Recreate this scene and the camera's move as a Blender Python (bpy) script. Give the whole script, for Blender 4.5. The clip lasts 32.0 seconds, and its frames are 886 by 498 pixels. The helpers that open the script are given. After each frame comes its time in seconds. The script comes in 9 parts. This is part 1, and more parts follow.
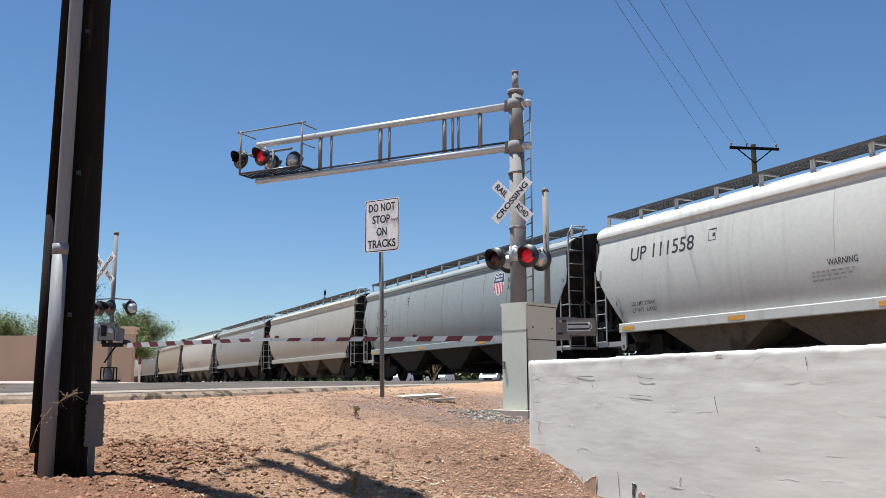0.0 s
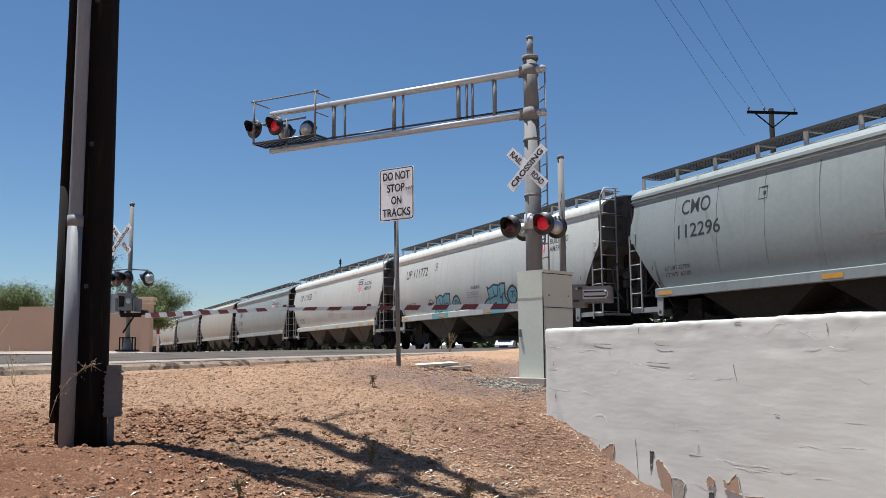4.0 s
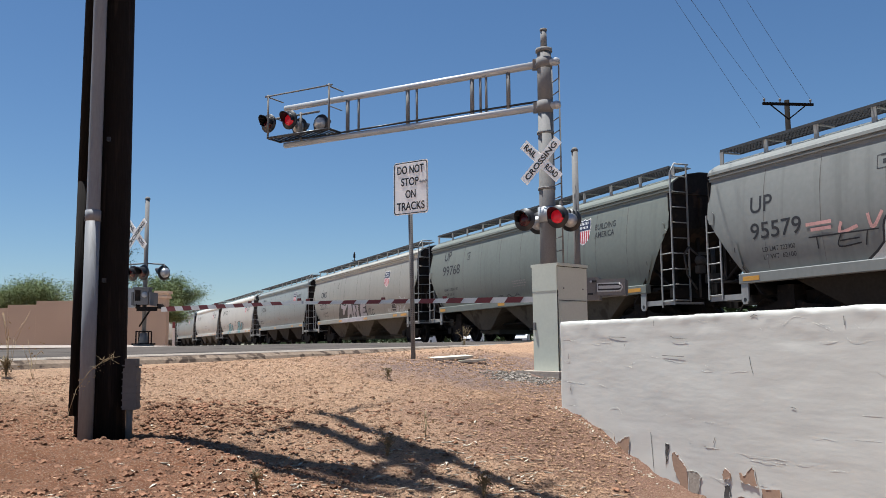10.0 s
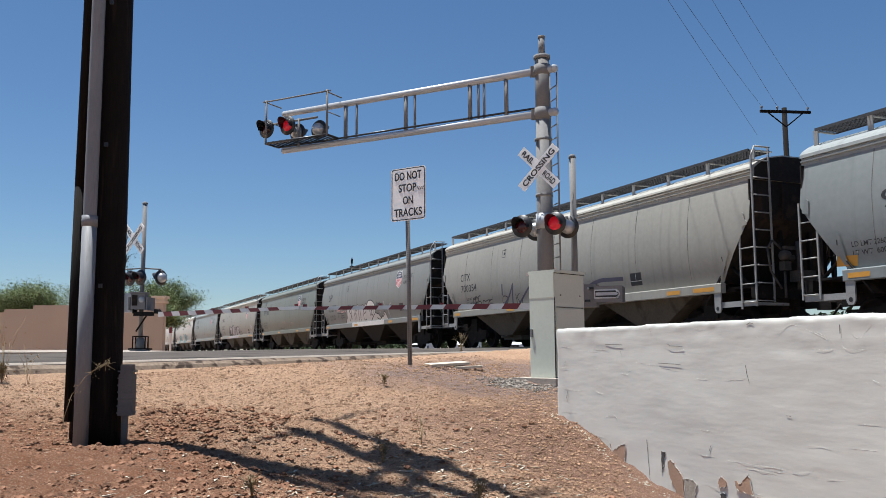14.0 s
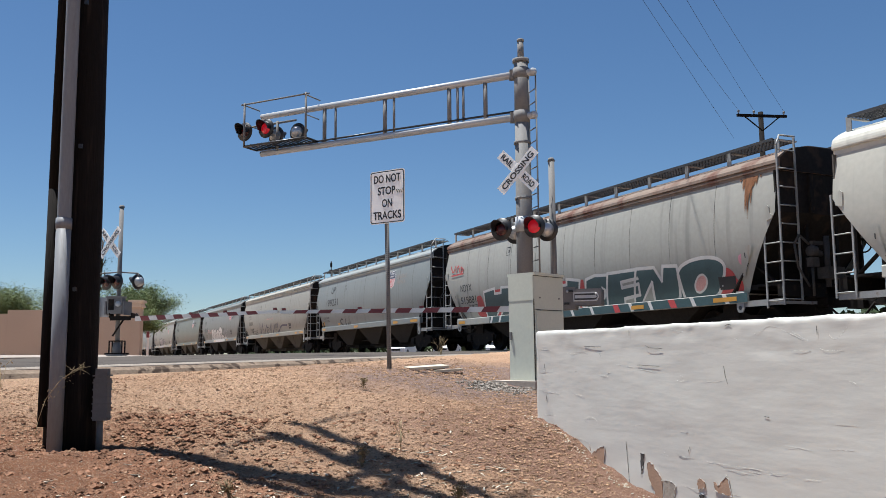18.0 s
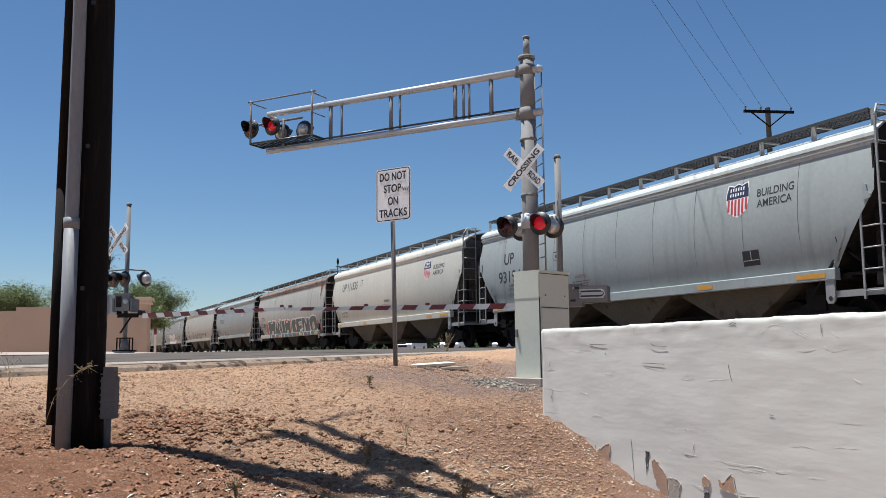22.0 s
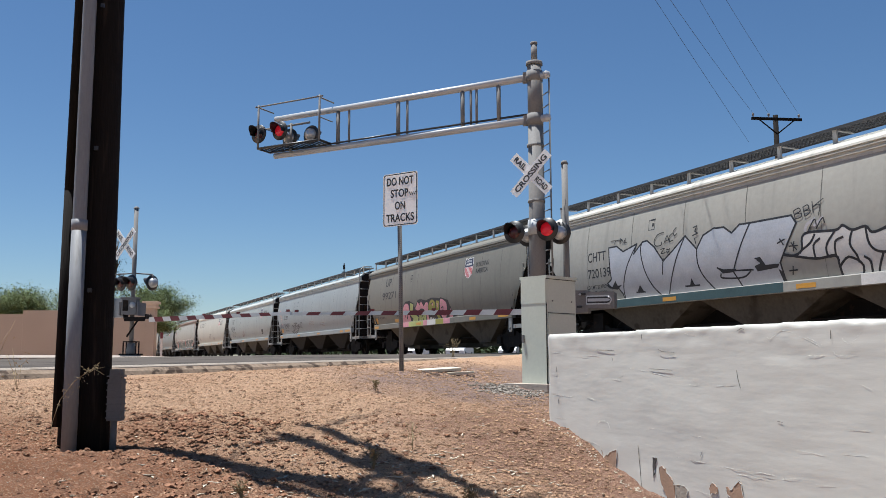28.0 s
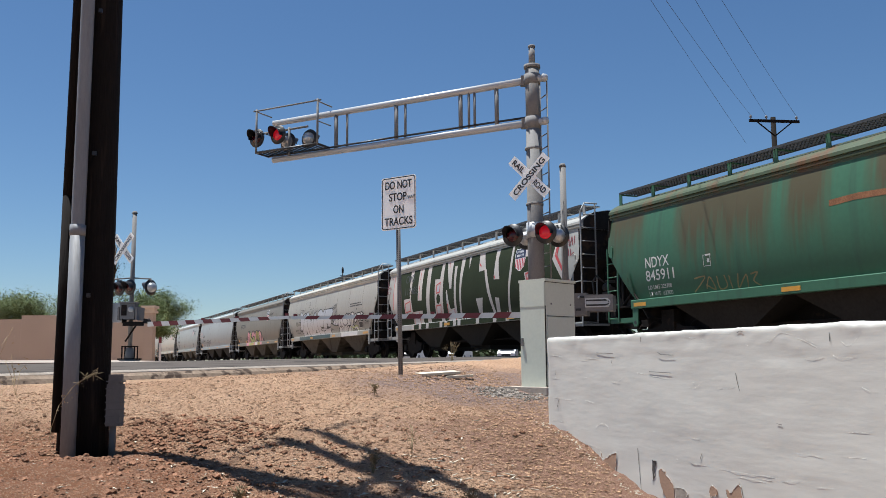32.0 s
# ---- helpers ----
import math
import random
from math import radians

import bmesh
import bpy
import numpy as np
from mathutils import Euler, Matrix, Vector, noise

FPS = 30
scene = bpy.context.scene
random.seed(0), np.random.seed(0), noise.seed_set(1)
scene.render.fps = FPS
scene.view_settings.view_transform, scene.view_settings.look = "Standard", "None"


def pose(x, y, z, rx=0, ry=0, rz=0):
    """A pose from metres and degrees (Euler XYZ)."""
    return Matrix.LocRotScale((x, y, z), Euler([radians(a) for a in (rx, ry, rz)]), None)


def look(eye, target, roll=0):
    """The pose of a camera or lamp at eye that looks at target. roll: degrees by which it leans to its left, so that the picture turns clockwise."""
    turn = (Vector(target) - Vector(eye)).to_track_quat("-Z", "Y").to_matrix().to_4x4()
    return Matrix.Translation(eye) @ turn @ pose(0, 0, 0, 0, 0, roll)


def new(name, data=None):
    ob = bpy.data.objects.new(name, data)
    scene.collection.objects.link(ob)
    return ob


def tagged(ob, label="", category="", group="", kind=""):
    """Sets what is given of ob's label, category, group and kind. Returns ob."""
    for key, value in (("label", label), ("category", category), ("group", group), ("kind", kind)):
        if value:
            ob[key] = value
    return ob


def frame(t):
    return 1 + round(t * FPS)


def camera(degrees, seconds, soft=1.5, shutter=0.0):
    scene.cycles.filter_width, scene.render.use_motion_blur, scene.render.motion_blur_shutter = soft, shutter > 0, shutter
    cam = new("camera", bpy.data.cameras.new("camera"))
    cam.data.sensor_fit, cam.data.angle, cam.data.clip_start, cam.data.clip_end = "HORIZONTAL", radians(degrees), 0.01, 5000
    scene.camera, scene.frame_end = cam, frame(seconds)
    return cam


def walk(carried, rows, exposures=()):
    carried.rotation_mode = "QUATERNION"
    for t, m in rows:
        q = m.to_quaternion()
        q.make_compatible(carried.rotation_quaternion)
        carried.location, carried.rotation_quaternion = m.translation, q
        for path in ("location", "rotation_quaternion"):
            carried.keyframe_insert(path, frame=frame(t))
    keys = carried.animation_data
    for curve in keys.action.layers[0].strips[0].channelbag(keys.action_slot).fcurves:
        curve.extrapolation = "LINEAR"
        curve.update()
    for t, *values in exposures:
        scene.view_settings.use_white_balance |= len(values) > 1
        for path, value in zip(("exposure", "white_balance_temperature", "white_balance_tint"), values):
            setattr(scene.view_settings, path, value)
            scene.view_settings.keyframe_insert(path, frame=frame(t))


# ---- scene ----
import collections

# z = 0 is the top of the rails; y runs into the scene, x to the side.
cam = camera(53.37, 32.0, soft=0.7)
ROWS = [
    (0, 0.0127, -0.0409, -0.2112, 98.816, 0.101, -1.696),
    (0.5, 0.0133, -0.0207, -0.2111, 98.461, 0.599, -1.589),
    (1, 0.0144, -0.0114, -0.2051, 98.152, 1.032, -1.344),
    (1.5, 0.0072, -0.0151, -0.2056, 97.538, 1.148, -1.209),
    (2, 0.0026, -0.0225, -0.1996, 97.257, 1.037, -1.113),
    (2.5, 0.0088, -0.0179, -0.1954, 97.137, 0.881, -1.038),
    (3, 0.0092, -0.0080, -0.2022, 97.027, 0.700, -0.946),
    (3.5, 0.0080, 0.0090, -0.2029, 96.905, 0.472, -0.819),
    (5.5, 0.0116, -0.0002, -0.2028, 96.426, 0.714, -0.187),
    (6, 0.0083, 0.0042, -0.2040, 96.403, 0.697, -0.109),
    (6.5, 0.0152, 0.0103, -0.2048, 96.260, 0.729, -0.126),
    (7, 0.0133, 0.0130, -0.2045, 96.182, 0.706, -0.191),
    (7.5, 0.0142, 0.0067, -0.2062, 96.086, 0.716, -0.157),
    (8, 0.0137, 0.0063, -0.2072, 96.045, 0.703, -0.064),
    (8.5, 0.0026, 0.0026, -0.2021, 96.113, 0.512, -0.049),
    (9, 0.0062, 0.0043, -0.2002, 96.096, 0.531, 0.080),
    (9.5, 0.0040, 0.0029, -0.1991, 96.203, 0.477, 0.156),
    (10, -0.0009, -0.0044, -0.2041, 96.338, 0.500, 0.225),
    (10.5, -0.0019, -0.0035, -0.1986, 96.421, 0.457, 0.268),
    (11, -0.0001, 0.0006, -0.2021, 96.514, 0.281, 0.262),
    (11.5, 0.0033, 0.0017, -0.2034, 96.589, 0.176, 0.238),
    (12, 0.0079, 0.0128, -0.2020, 96.337, 0.099, 0.253),
    (12.5, 0.0090, 0.0095, -0.1957, 96.233, 0.006, 0.188),
    (13, 0.0100, 0.0104, -0.1938, 96.284, 0.021, 0.187),
    (13.5, 0.0064, 0.0029, -0.1948, 96.535, 0.117, 0.164),
    (14, 0.0066, -0.0080, -0.1965, 96.714, 0.283, 0.049),
    (14.5, 0.0092, -0.0107, -0.1969, 96.865, 0.328, -0.173),
    (16.5, 0.0044, 0.0017, -0.2039, 97.143, 0.507, -0.863),
    (17, -0.0005, 0.0075, -0.1976, 97.038, 0.514, -1.125),
    (17.5, 0.0103, 0.0140, -0.1982, 96.933, 0.517, -1.212),
    (18, 0.0106, 0.0165, -0.2036, 96.939, 0.528, -1.258),
    (18.5, 0.0173, 0.0133, -0.1987, 96.799, 0.599, -1.187),
    (19, 0.0140, 0.0068, -0.1994, 96.693, 0.687, -1.089),
    (19.5, 0.0120, -0.0011, -0.1976, 96.612, 0.648, -0.983),
    (20, 0.0047, 0.0003, -0.1991, 96.614, 0.583, -0.902),
    (20.5, 0.0077, 0.0019, -0.2021, 96.569, 0.583, -0.774),
    (21, 0.0076, -0.0013, -0.1988, 96.560, 0.540, -0.716),
    (21.5, 0.0110, -0.0040, -0.1969, 96.526, 0.641, -0.669),
    (22, 0.0209, -0.0107, -0.1891, 96.707, 0.568, -0.823),
    (22.5, 0.0224, -0.0062, -0.1909, 96.981, 0.686, -1.238),
    (23, 0.0190, -0.0068, -0.1913, 97.287, 0.632, -1.767),
    (23.5, 0.0130, -0.0009, -0.1906, 97.454, 0.498, -1.863),
    (24, 0.0087, 0.0021, -0.2009, 97.390, 0.463, -1.758),
    (24.5, 0.0021, 0.0075, -0.1977, 97.270, 0.546, -1.577),
    (25, 0.0053, 0.0058, -0.1968, 97.217, 0.590, -1.339),
    (25.5, 0.0055, 0.0035, -0.2007, 97.264, 0.549, -1.178),
    (27.5, 0.0036, 0.0093, -0.2029, 97.104, 0.220, -0.549),
    (28, 0.0133, 0.0063, -0.2025, 97.102, 0.197, -0.459),
    (28.5, 0.0150, 0.0161, -0.1993, 97.057, 0.181, -0.375),
    (29, 0.0150, 0.0128, -0.1939, 97.100, 0.165, -0.276),
    (29.5, 0.0165, -0.0018, -0.1986, 97.104, 0.174, -0.215),
    (30, 0.0122, -0.0003, -0.1952, 97.139, 0.219, -0.240),
    (30.5, 0.0130, -0.0007, -0.1935, 97.185, 0.344, -0.300),
    (31, 0.0139, 0.0068, -0.1954, 97.250, 0.387, -0.363),
    (31.5, 0.0137, -0.0027, -0.1930, 97.291, 0.352, -0.390),
    (32, 0.0121, 0.0045, -0.1986, 97.310, 0.441, -0.524),
]
walk(cam, [(t, pose(*p)) for t, *p in ROWS], exposures=[(0, 0.97, 6150, 8), (2, 0.79, 6150, 8), (5, 0.72, 6150, 8), (32, 0.72, 6150, 8)])

# ---------------------------------------------------------------- light
SUN_TO = Vector((-0.93, 0.36, 0.0)).normalized()
SUN_EL = radians(76)
world = bpy.data.worlds.new("clear_sky")
scene.world = world
world.use_nodes = True
wt = world.node_tree
sky = wt.nodes.new("ShaderNodeTexSky")
sky.sky_type = "NISHITA"
sky.sun_disc = False
sky.sun_elevation = SUN_EL
sky.sun_rotation = math.atan2(SUN_TO.x, SUN_TO.y)
sky.altitude = 330
sky.air_density = 1.0
sky.dust_density = 0.25
sky.ozone_density = 4.5
bg = wt.nodes["Background"]
bg.inputs["Strength"].default_value = 0.057
deep = wt.nodes.new("ShaderNodeHueSaturation")
deep.inputs["Saturation"].default_value = 1.09
wt.links.new(sky.outputs[0], deep.inputs["Color"])
wt.links.new(deep.outputs[0], bg.inputs["Color"])
sun = new("sun", bpy.data.lights.new("sun", "SUN"))
sun.data.energy = 5.0
sun.data.angle = radians(0.53)
sun.data.color = (1.0, 0.965, 0.91)
to_sun = SUN_TO * math.cos(SUN_EL) + Vector((0, 0, math.sin(SUN_EL)))
sun.matrix_world = look(to_sun * 60, (0, 0, 0))

# ---------------------------------------------------------------- materials
def surface(name, color, rough=0.6, metal=0.0, spread=0.14, scale=2.0, fine=45.0, bump=0.15, spot=None, spot_at=0.62,
            spot_scale=6.0, stretch=(1, 1, 1), coat=0.0, pieces=0.0):
    """Paint, metal, stone: two scales of tone, fine relief and, with spot, stains of a second colour."""
    m = bpy.data.materials.new(name)
    m.use_nodes = True
    nt = m.node_tree
    b = nt.nodes["Principled BSDF"]
    tc = nt.nodes.new("ShaderNodeTexCoord")
    info = nt.nodes.new("ShaderNodeObjectInfo")
    mp = nt.nodes.new("ShaderNodeMapping")
    mp.inputs["Scale"].default_value = stretch
    wide = nt.nodes.new("ShaderNodeVectorMath")
    wide.operation = "SCALE"
    wide.inputs[0].default_value = (37, 23, 11)
    nt.links.new(info.outputs["Random"], wide.inputs["Scale"])
    nt.links.new(tc.outputs["Object"], mp.inputs["Vector"])
    nt.links.new(wide.outputs[0], mp.inputs["Location"])
    def noisy(s, detail=5):
        t = nt.nodes.new("ShaderNodeTexNoise")
        t.inputs["Scale"].default_value = s
        t.inputs["Detail"].default_value = detail
        nt.links.new(mp.outputs[0], t.inputs["Vector"])
        return t
    a, f = noisy(scale), noisy(fine, 3)
    add = nt.nodes.new("ShaderNodeMath")
    add.operation = "ADD"
    nt.links.new(a.outputs["Fac"], add.inputs[0])
    nt.links.new(f.outputs["Fac"], add.inputs[1])
    span = nt.nodes.new("ShaderNodeMapRange")
    span.inputs["From Min"].default_value, span.inputs["From Max"].default_value = 0.6, 1.4
    span.inputs["To Min"].default_value, span.inputs["To Max"].default_value = 1 - spread, 1 + spread
    nt.links.new(add.outputs[0], span.inputs["Value"])
    tone = nt.nodes.new("ShaderNodeMix")
    tone.data_type, tone.blend_type = "RGBA", "MULTIPLY"
    tone.inputs["Factor"].default_value = 1
    tone.inputs["A"].default_value = (*color, 1)
    nt.links.new(span.outputs[0], tone.inputs["B"])
    out = tone.outputs["Result"]
    if pieces:
        geo = nt.nodes.new("ShaderNodeNewGeometry")
        each = nt.nodes.new("ShaderNodeMapRange")
        each.inputs["To Min"].default_value, each.inputs["To Max"].default_value = 1 - pieces, 1 + pieces
        nt.links.new(geo.outputs["Random Per Island"], each.inputs["Value"])
        own = nt.nodes.new("ShaderNodeMix")
        own.data_type, own.blend_type = "RGBA", "MULTIPLY"
        own.inputs["Factor"].default_value = 1
        nt.links.new(out, own.inputs["A"])
        nt.links.new(each.outputs[0], own.inputs["B"])
        out = own.outputs["Result"]
    if spot:
        c = noisy(spot_scale, 6)
        st = nt.nodes.new("ShaderNodeMapRange")
        st.inputs["From Min"].default_value, st.inputs["From Max"].default_value = spot_at, spot_at + 0.08
        nt.links.new(c.outputs["Fac"], st.inputs["Value"])
        mix = nt.nodes.new("ShaderNodeMix")
        mix.data_type = "RGBA"
        mix.inputs["B"].default_value = (*spot, 1)
        nt.links.new(st.outputs[0], mix.inputs["Factor"])
        nt.links.new(out, mix.inputs["A"])
        out = mix.outputs["Result"]
    nt.links.new(out, b.inputs["Base Color"])
    b.inputs["Roughness"].default_value = rough
    b.inputs["Metallic"].default_value = metal
    b.inputs["Coat Weight"].default_value = coat
    if rough >= 0.65 and not metal:
        b.inputs["Specular IOR Level"].default_value = 0.15
    if bump:
        bp = nt.nodes.new("ShaderNodeBump")
        bp.inputs["Strength"].default_value = bump
        bp.inputs["Distance"].default_value = 0.01
        nt.links.new(add.outputs[0], bp.inputs["Height"])
        nt.links.new(bp.outputs[0], b.inputs["Normal"])
    return m


def hull_paint(name, color, streak=0.22, rust=0.0, rust_color=(0.12, 0.055, 0.025), runs=()):
    """Weathered wagon paint: runs of grime down the side, faded patches, rust where asked for."""
    color = (color[0] * 0.64, color[1] * 0.645, color[2] * 0.62)
    m = surface(name, color, rough=0.5, spread=0.09, scale=0.55, fine=9, bump=0.03, stretch=(1, 1, 1))
    nt = m.node_tree
    b = nt.nodes["Principled BSDF"]
    b.inputs["Specular IOR Level"].default_value = 0.28
    src = b.inputs["Base Color"].links[0].from_socket
    mp0 = next(n for n in nt.nodes if n.type == "MAPPING")
    mp = nt.nodes.new("ShaderNodeMapping")
    mp.inputs["Scale"].default_value = (2.6, 1, 0.12)
    nt.links.new(mp0.outputs[0], mp.inputs["Vector"])
    ns = nt.nodes.new("ShaderNodeTexNoise")
    ns.inputs["Scale"].default_value, ns.inputs["Detail"].default_value = 1.6, 7
    nt.links.new(mp.outputs[0], ns.inputs["Vector"])
    def layer(src, noise_socket, lo, hi, amount, col):
        r = nt.nodes.new("ShaderNodeMapRange")
        r.inputs["From Min"].default_value, r.inputs["From Max"].default_value = lo, hi
        r.inputs["To Max"].default_value = amount
        nt.links.new(noise_socket, r.inputs["Value"])
        x = nt.nodes.new("ShaderNodeMix")
        x.data_type = "RGBA"
        x.inputs["B"].default_value = (*col, 1)
        nt.links.new(r.outputs[0], x.inputs["Factor"])
        nt.links.new(src, x.inputs["A"])
        return x.outputs["Result"]
    grime = tuple(c * 0.45 + 0.02 for c in color)
    src = layer(src, ns.outputs["Fac"], 0.55, 0.8, streak * 2, grime)
    if rust:
        mr = nt.nodes.new("ShaderNodeMapping")
        mr.inputs["Scale"].default_value = (1.5, 1, 0.16)
        nt.links.new(mp0.outputs[0], mr.inputs["Vector"])
        nr = nt.nodes.new("ShaderNodeTexNoise")
        nr.inputs["Scale"].default_value, nr.inputs["Detail"].default_value = 1.3, 9
        nr.inputs["Roughness"].default_value = 0.65
        nt.links.new(mr.outputs[0], nr.inputs["Vector"])
        src = layer(src, nr.outputs["Fac"], 0.7 - 0.25 * rust, 0.85 - 0.25 * rust, min(1.0, 0.55 + 0.4 * rust), rust_color)
    if runs:
        # brown runs from the roof edge: spans along the wagon, each with the height to which they reach down
        def node(kind, op, *ins):
            n = nt.nodes.new(kind)
            if op:
                n.operation = op
            for sock, v in zip(n.inputs, ins):
                if isinstance(v, (int, float)):
                    sock.default_value = v
                else:
                    nt.links.new(v, sock)
            return n.outputs[0]
        xyz = nt.nodes.new("ShaderNodeSeparateXYZ")
        nt.links.new(nt.nodes.new("ShaderNodeTexCoord").outputs["Object"], xyz.inputs[0])
        mq = nt.nodes.new("ShaderNodeMapping")
        mq.inputs["Scale"].default_value = (5.0, 1, 0.22)
        nt.links.new(mp0.outputs[0], mq.inputs["Vector"])
        nq = nt.nodes.new("ShaderNodeTexNoise")
        nq.inputs["Scale"].default_value, nq.inputs["Detail"].default_value = 1.5, 8
        nt.links.new(mq.outputs[0], nq.inputs["Vector"])
        wob = node("ShaderNodeMath", "MULTIPLY_ADD", nq.outputs["Fac"], 2.6, -1.3)
        total = 0.0
        for a, c, low in runs:
            far = node("ShaderNodeMath", "ABSOLUTE", node("ShaderNodeMath", "SUBTRACT", xyz.outputs["X"], (a + c) / 2))
            side = node("ShaderNodeMapRange", None, node("ShaderNodeMath", "MULTIPLY_ADD", wob, 0.3, far), (a - c) / 2 + 0.2, (a - c) / 2 - 0.2)
            deep = node("ShaderNodeMapRange", None, node("ShaderNodeMath", "ADD", xyz.outputs["Z"], wob), low - 0.35, low + 0.75)
            total = node("ShaderNodeMath", "MAXIMUM", total, node("ShaderNodeMath", "MULTIPLY", side, deep))
        src = layer(src, total, 0.0, 1.0, 0.88, (0.082, 0.06, 0.032))
    nt.links.new(src, b.inputs["Base Color"])
    return m


def glow(name, color, strength):
    m = bpy.data.materials.new(name)
    m.use_nodes = True
    b = m.node_tree.nodes["Principled BSDF"]
    b.inputs["Base Color"].default_value = (*color, 1)
    b.inputs["Emission Color"].default_value = (*color, 1)
    b.inputs["Emission Strength"].default_value = strength
    b.inputs["Roughness"].default_value = 0.25
    return m


DRY_DARK = surface("dark_dry_stalk", (0.2, 0.155, 0.09), 0.9, 0, 0.3, 6, 40, 0)
GALV = surface("galvanised_steel", (0.198, 0.193, 0.189), 0.7, 0.0, 0.16, 1.2, 30, 0.05, spot=(0.239, 0.221, 0.202), spot_at=0.66)
DOME = surface("polished_aluminium", (0.5, 0.5, 0.5), 0.4, 0.6, 0.06, 2, 40, 0.02)
ALU = surface("aluminium_paint", (0.45, 0.459, 0.468), 0.45, 0.2, 0.1, 2, 40, 0.04)
BLACK = surface("black_enamel", (0.018, 0.018, 0.02), 0.4, 0, 0.2, 3, 40, 0.05)
WHITE = surface("white_sheeting", (0.92, 0.92, 0.9), 0.45, 0, 0.05, 2, 40, 0.02)
GATE_WHITE = surface("gate_white", (0.6, 0.58, 0.56), 0.5, 0, 0.08, 3, 40, 0.03)
GATE_RED = surface("gate_red", (0.14, 0.018, 0.022), 0.5, 0, 0.15, 3, 40, 0.03)
LETTER = surface("letter_black", (0.02, 0.02, 0.022), 0.55, 0, 0.1, 4, 40, 0)
CABINET = surface("pale_green_cabinet", (0.58, 0.608, 0.515), 0.5, 0, 0.06, 1.5, 30, 0.03, spot=(0.499, 0.516, 0.456), spot_at=0.68)
KERB_FACE = surface("dusty_kerb_face", (0.23, 0.175, 0.13), 0.95, 0, 0.35, 3, 25, 0.7, spot=(0.072, 0.052, 0.04), spot_at=0.54, spot_scale=7)
CONCRETE = surface("concrete", (0.4, 0.347, 0.293), 0.9, 0, 0.16, 1.3, 30, 0.35, spot=(0.262, 0.216, 0.169), spot_at=0.62, spot_scale=2)
PAVING = surface("dusty_paving", (0.32, 0.275, 0.235), 0.9, 0, 0.2, 0.8, 20, 0.3, spot=(0.22, 0.175, 0.14), spot_at=0.58, spot_scale=0.7, stretch=(1, 1, 1))
WALL_PAINT = surface("white_block_paint", (0.62, 0.61, 0.557), 0.6, 0, 0.06, 0.9, 7, 0.2, spot=(0.605, 0.595, 0.545), spot_at=0.6, spot_scale=1.3, stretch=(0.5, 1, 2.2))
BLOCK_BARE = surface("bare_block", (0.391, 0.264, 0.187), 0.95, 0, 0.12, 8, 60, 0.2)
ASPHALT = surface("asphalt", (0.094, 0.0815, 0.0724), 0.9, 0, 0.25, 1.2, 70, 0.3, spot=(0.05, 0.045, 0.041), spot_at=0.56, spot_scale=0.9)
ASPHALT.node_tree.nodes["Principled BSDF"].inputs["Specular IOR Level"].default_value = 0.03
STUCCO = surface("tan_stucco", (0.41, 0.342, 0.283), 0.9, 0, 0.08, 0.6, 25, 0.25)
STUCCO_CAP = surface("stucco_cap", (0.568, 0.482, 0.387), 0.9, 0, 0.1, 2, 25, 0.25)
WOOD = surface("creosoted_wood", (0.009, 0.007, 0.006), 0.9, 0, 0.5, 1.4, 18, 0.6, spot=(0.022, 0.016, 0.012), spot_at=0.6, spot_scale=3, stretch=(7, 7, 0.5))
CONDUIT = surface("grey_conduit", (0.185, 0.19, 0.20), 0.6, 0, 0.12, 1.5, 30, 0.03, spot=(0.145, 0.145, 0.148), spot_at=0.6, stretch=(3, 3, 0.6))
CABLE = surface("black_cable", (0.02, 0.02, 0.02), 0.6, 0, 0.2, 3, 40, 0.05)
STEEL_DARK = surface("grimy_steel", (0.014, 0.012, 0.011), 0.75, 0.0, 0.35, 2, 30, 0.2, spot=(0.03, 0.021, 0.016), spot_at=0.58)
RAIL = surface("rail_steel", (0.22, 0.18, 0.15), 0.45, 0.6, 0.2, 2, 30, 0.1)
GRATING = surface("roof_walk_grating", (0.05, 0.052, 0.055), 0.6, 0.2, 0.2, 3, 60, 0.3)
LADDER = surface("ladder_steel", (0.30, 0.30, 0.29), 0.5, 0.2, 0.18, 3, 40, 0.05, spot=(0.2, 0.16, 0.13), spot_at=0.64)
# dusty hopper paint, darkened for the shade under the wagon
HOPPER = surface("dusty_shaded_hopper", (0.105, 0.09, 0.07), 0.8, 0, 0.22, 0.9, 14, 0.15, spot=(0.065, 0.052, 0.04), spot_at=0.56, spot_scale=1.6)
# wagon ends: dirt, plus the shade of the gaps put into the colour
END_SHADED = surface("shaded_grimy_end_sheet", (0.022, 0.019, 0.017), 0.8, 0, 0.35, 1.2, 14, 0.1, spot=(0.05, 0.034, 0.024), spot_at=0.56, spot_scale=2)
END_GREY = surface("shaded_dusty_end_sheet", (0.10, 0.09, 0.078), 0.8, 0, 0.3, 1.2, 14, 0.1, spot=(0.06, 0.045, 0.035), spot_at=0.54, spot_scale=2)
# deeper underbody shade put into the hopper colour
HOPPER_SHADED = surface("shaded_hopper", (0.03, 0.026, 0.022), 0.8, 0, 0.3, 0.9, 14, 0.15)
REFLECT = surface("yellow_reflector", (0.55, 0.27, 0.04), 0.4, 0, 0.1, 5, 40, 0)
BALLAST = surface("ballast_stone", (0.104, 0.0896, 0.0784), 0.95, 0, 0.35, 9, 60, 0.9)
LENS_LIT = glow("lit_red_lens", (0.42, 0.008, 0.018), 0.27)
LENS_DARK = surface("dark_red_lens", (0.05, 0.004, 0.006), 0.2, 0, 0.1, 5, 30, 0)
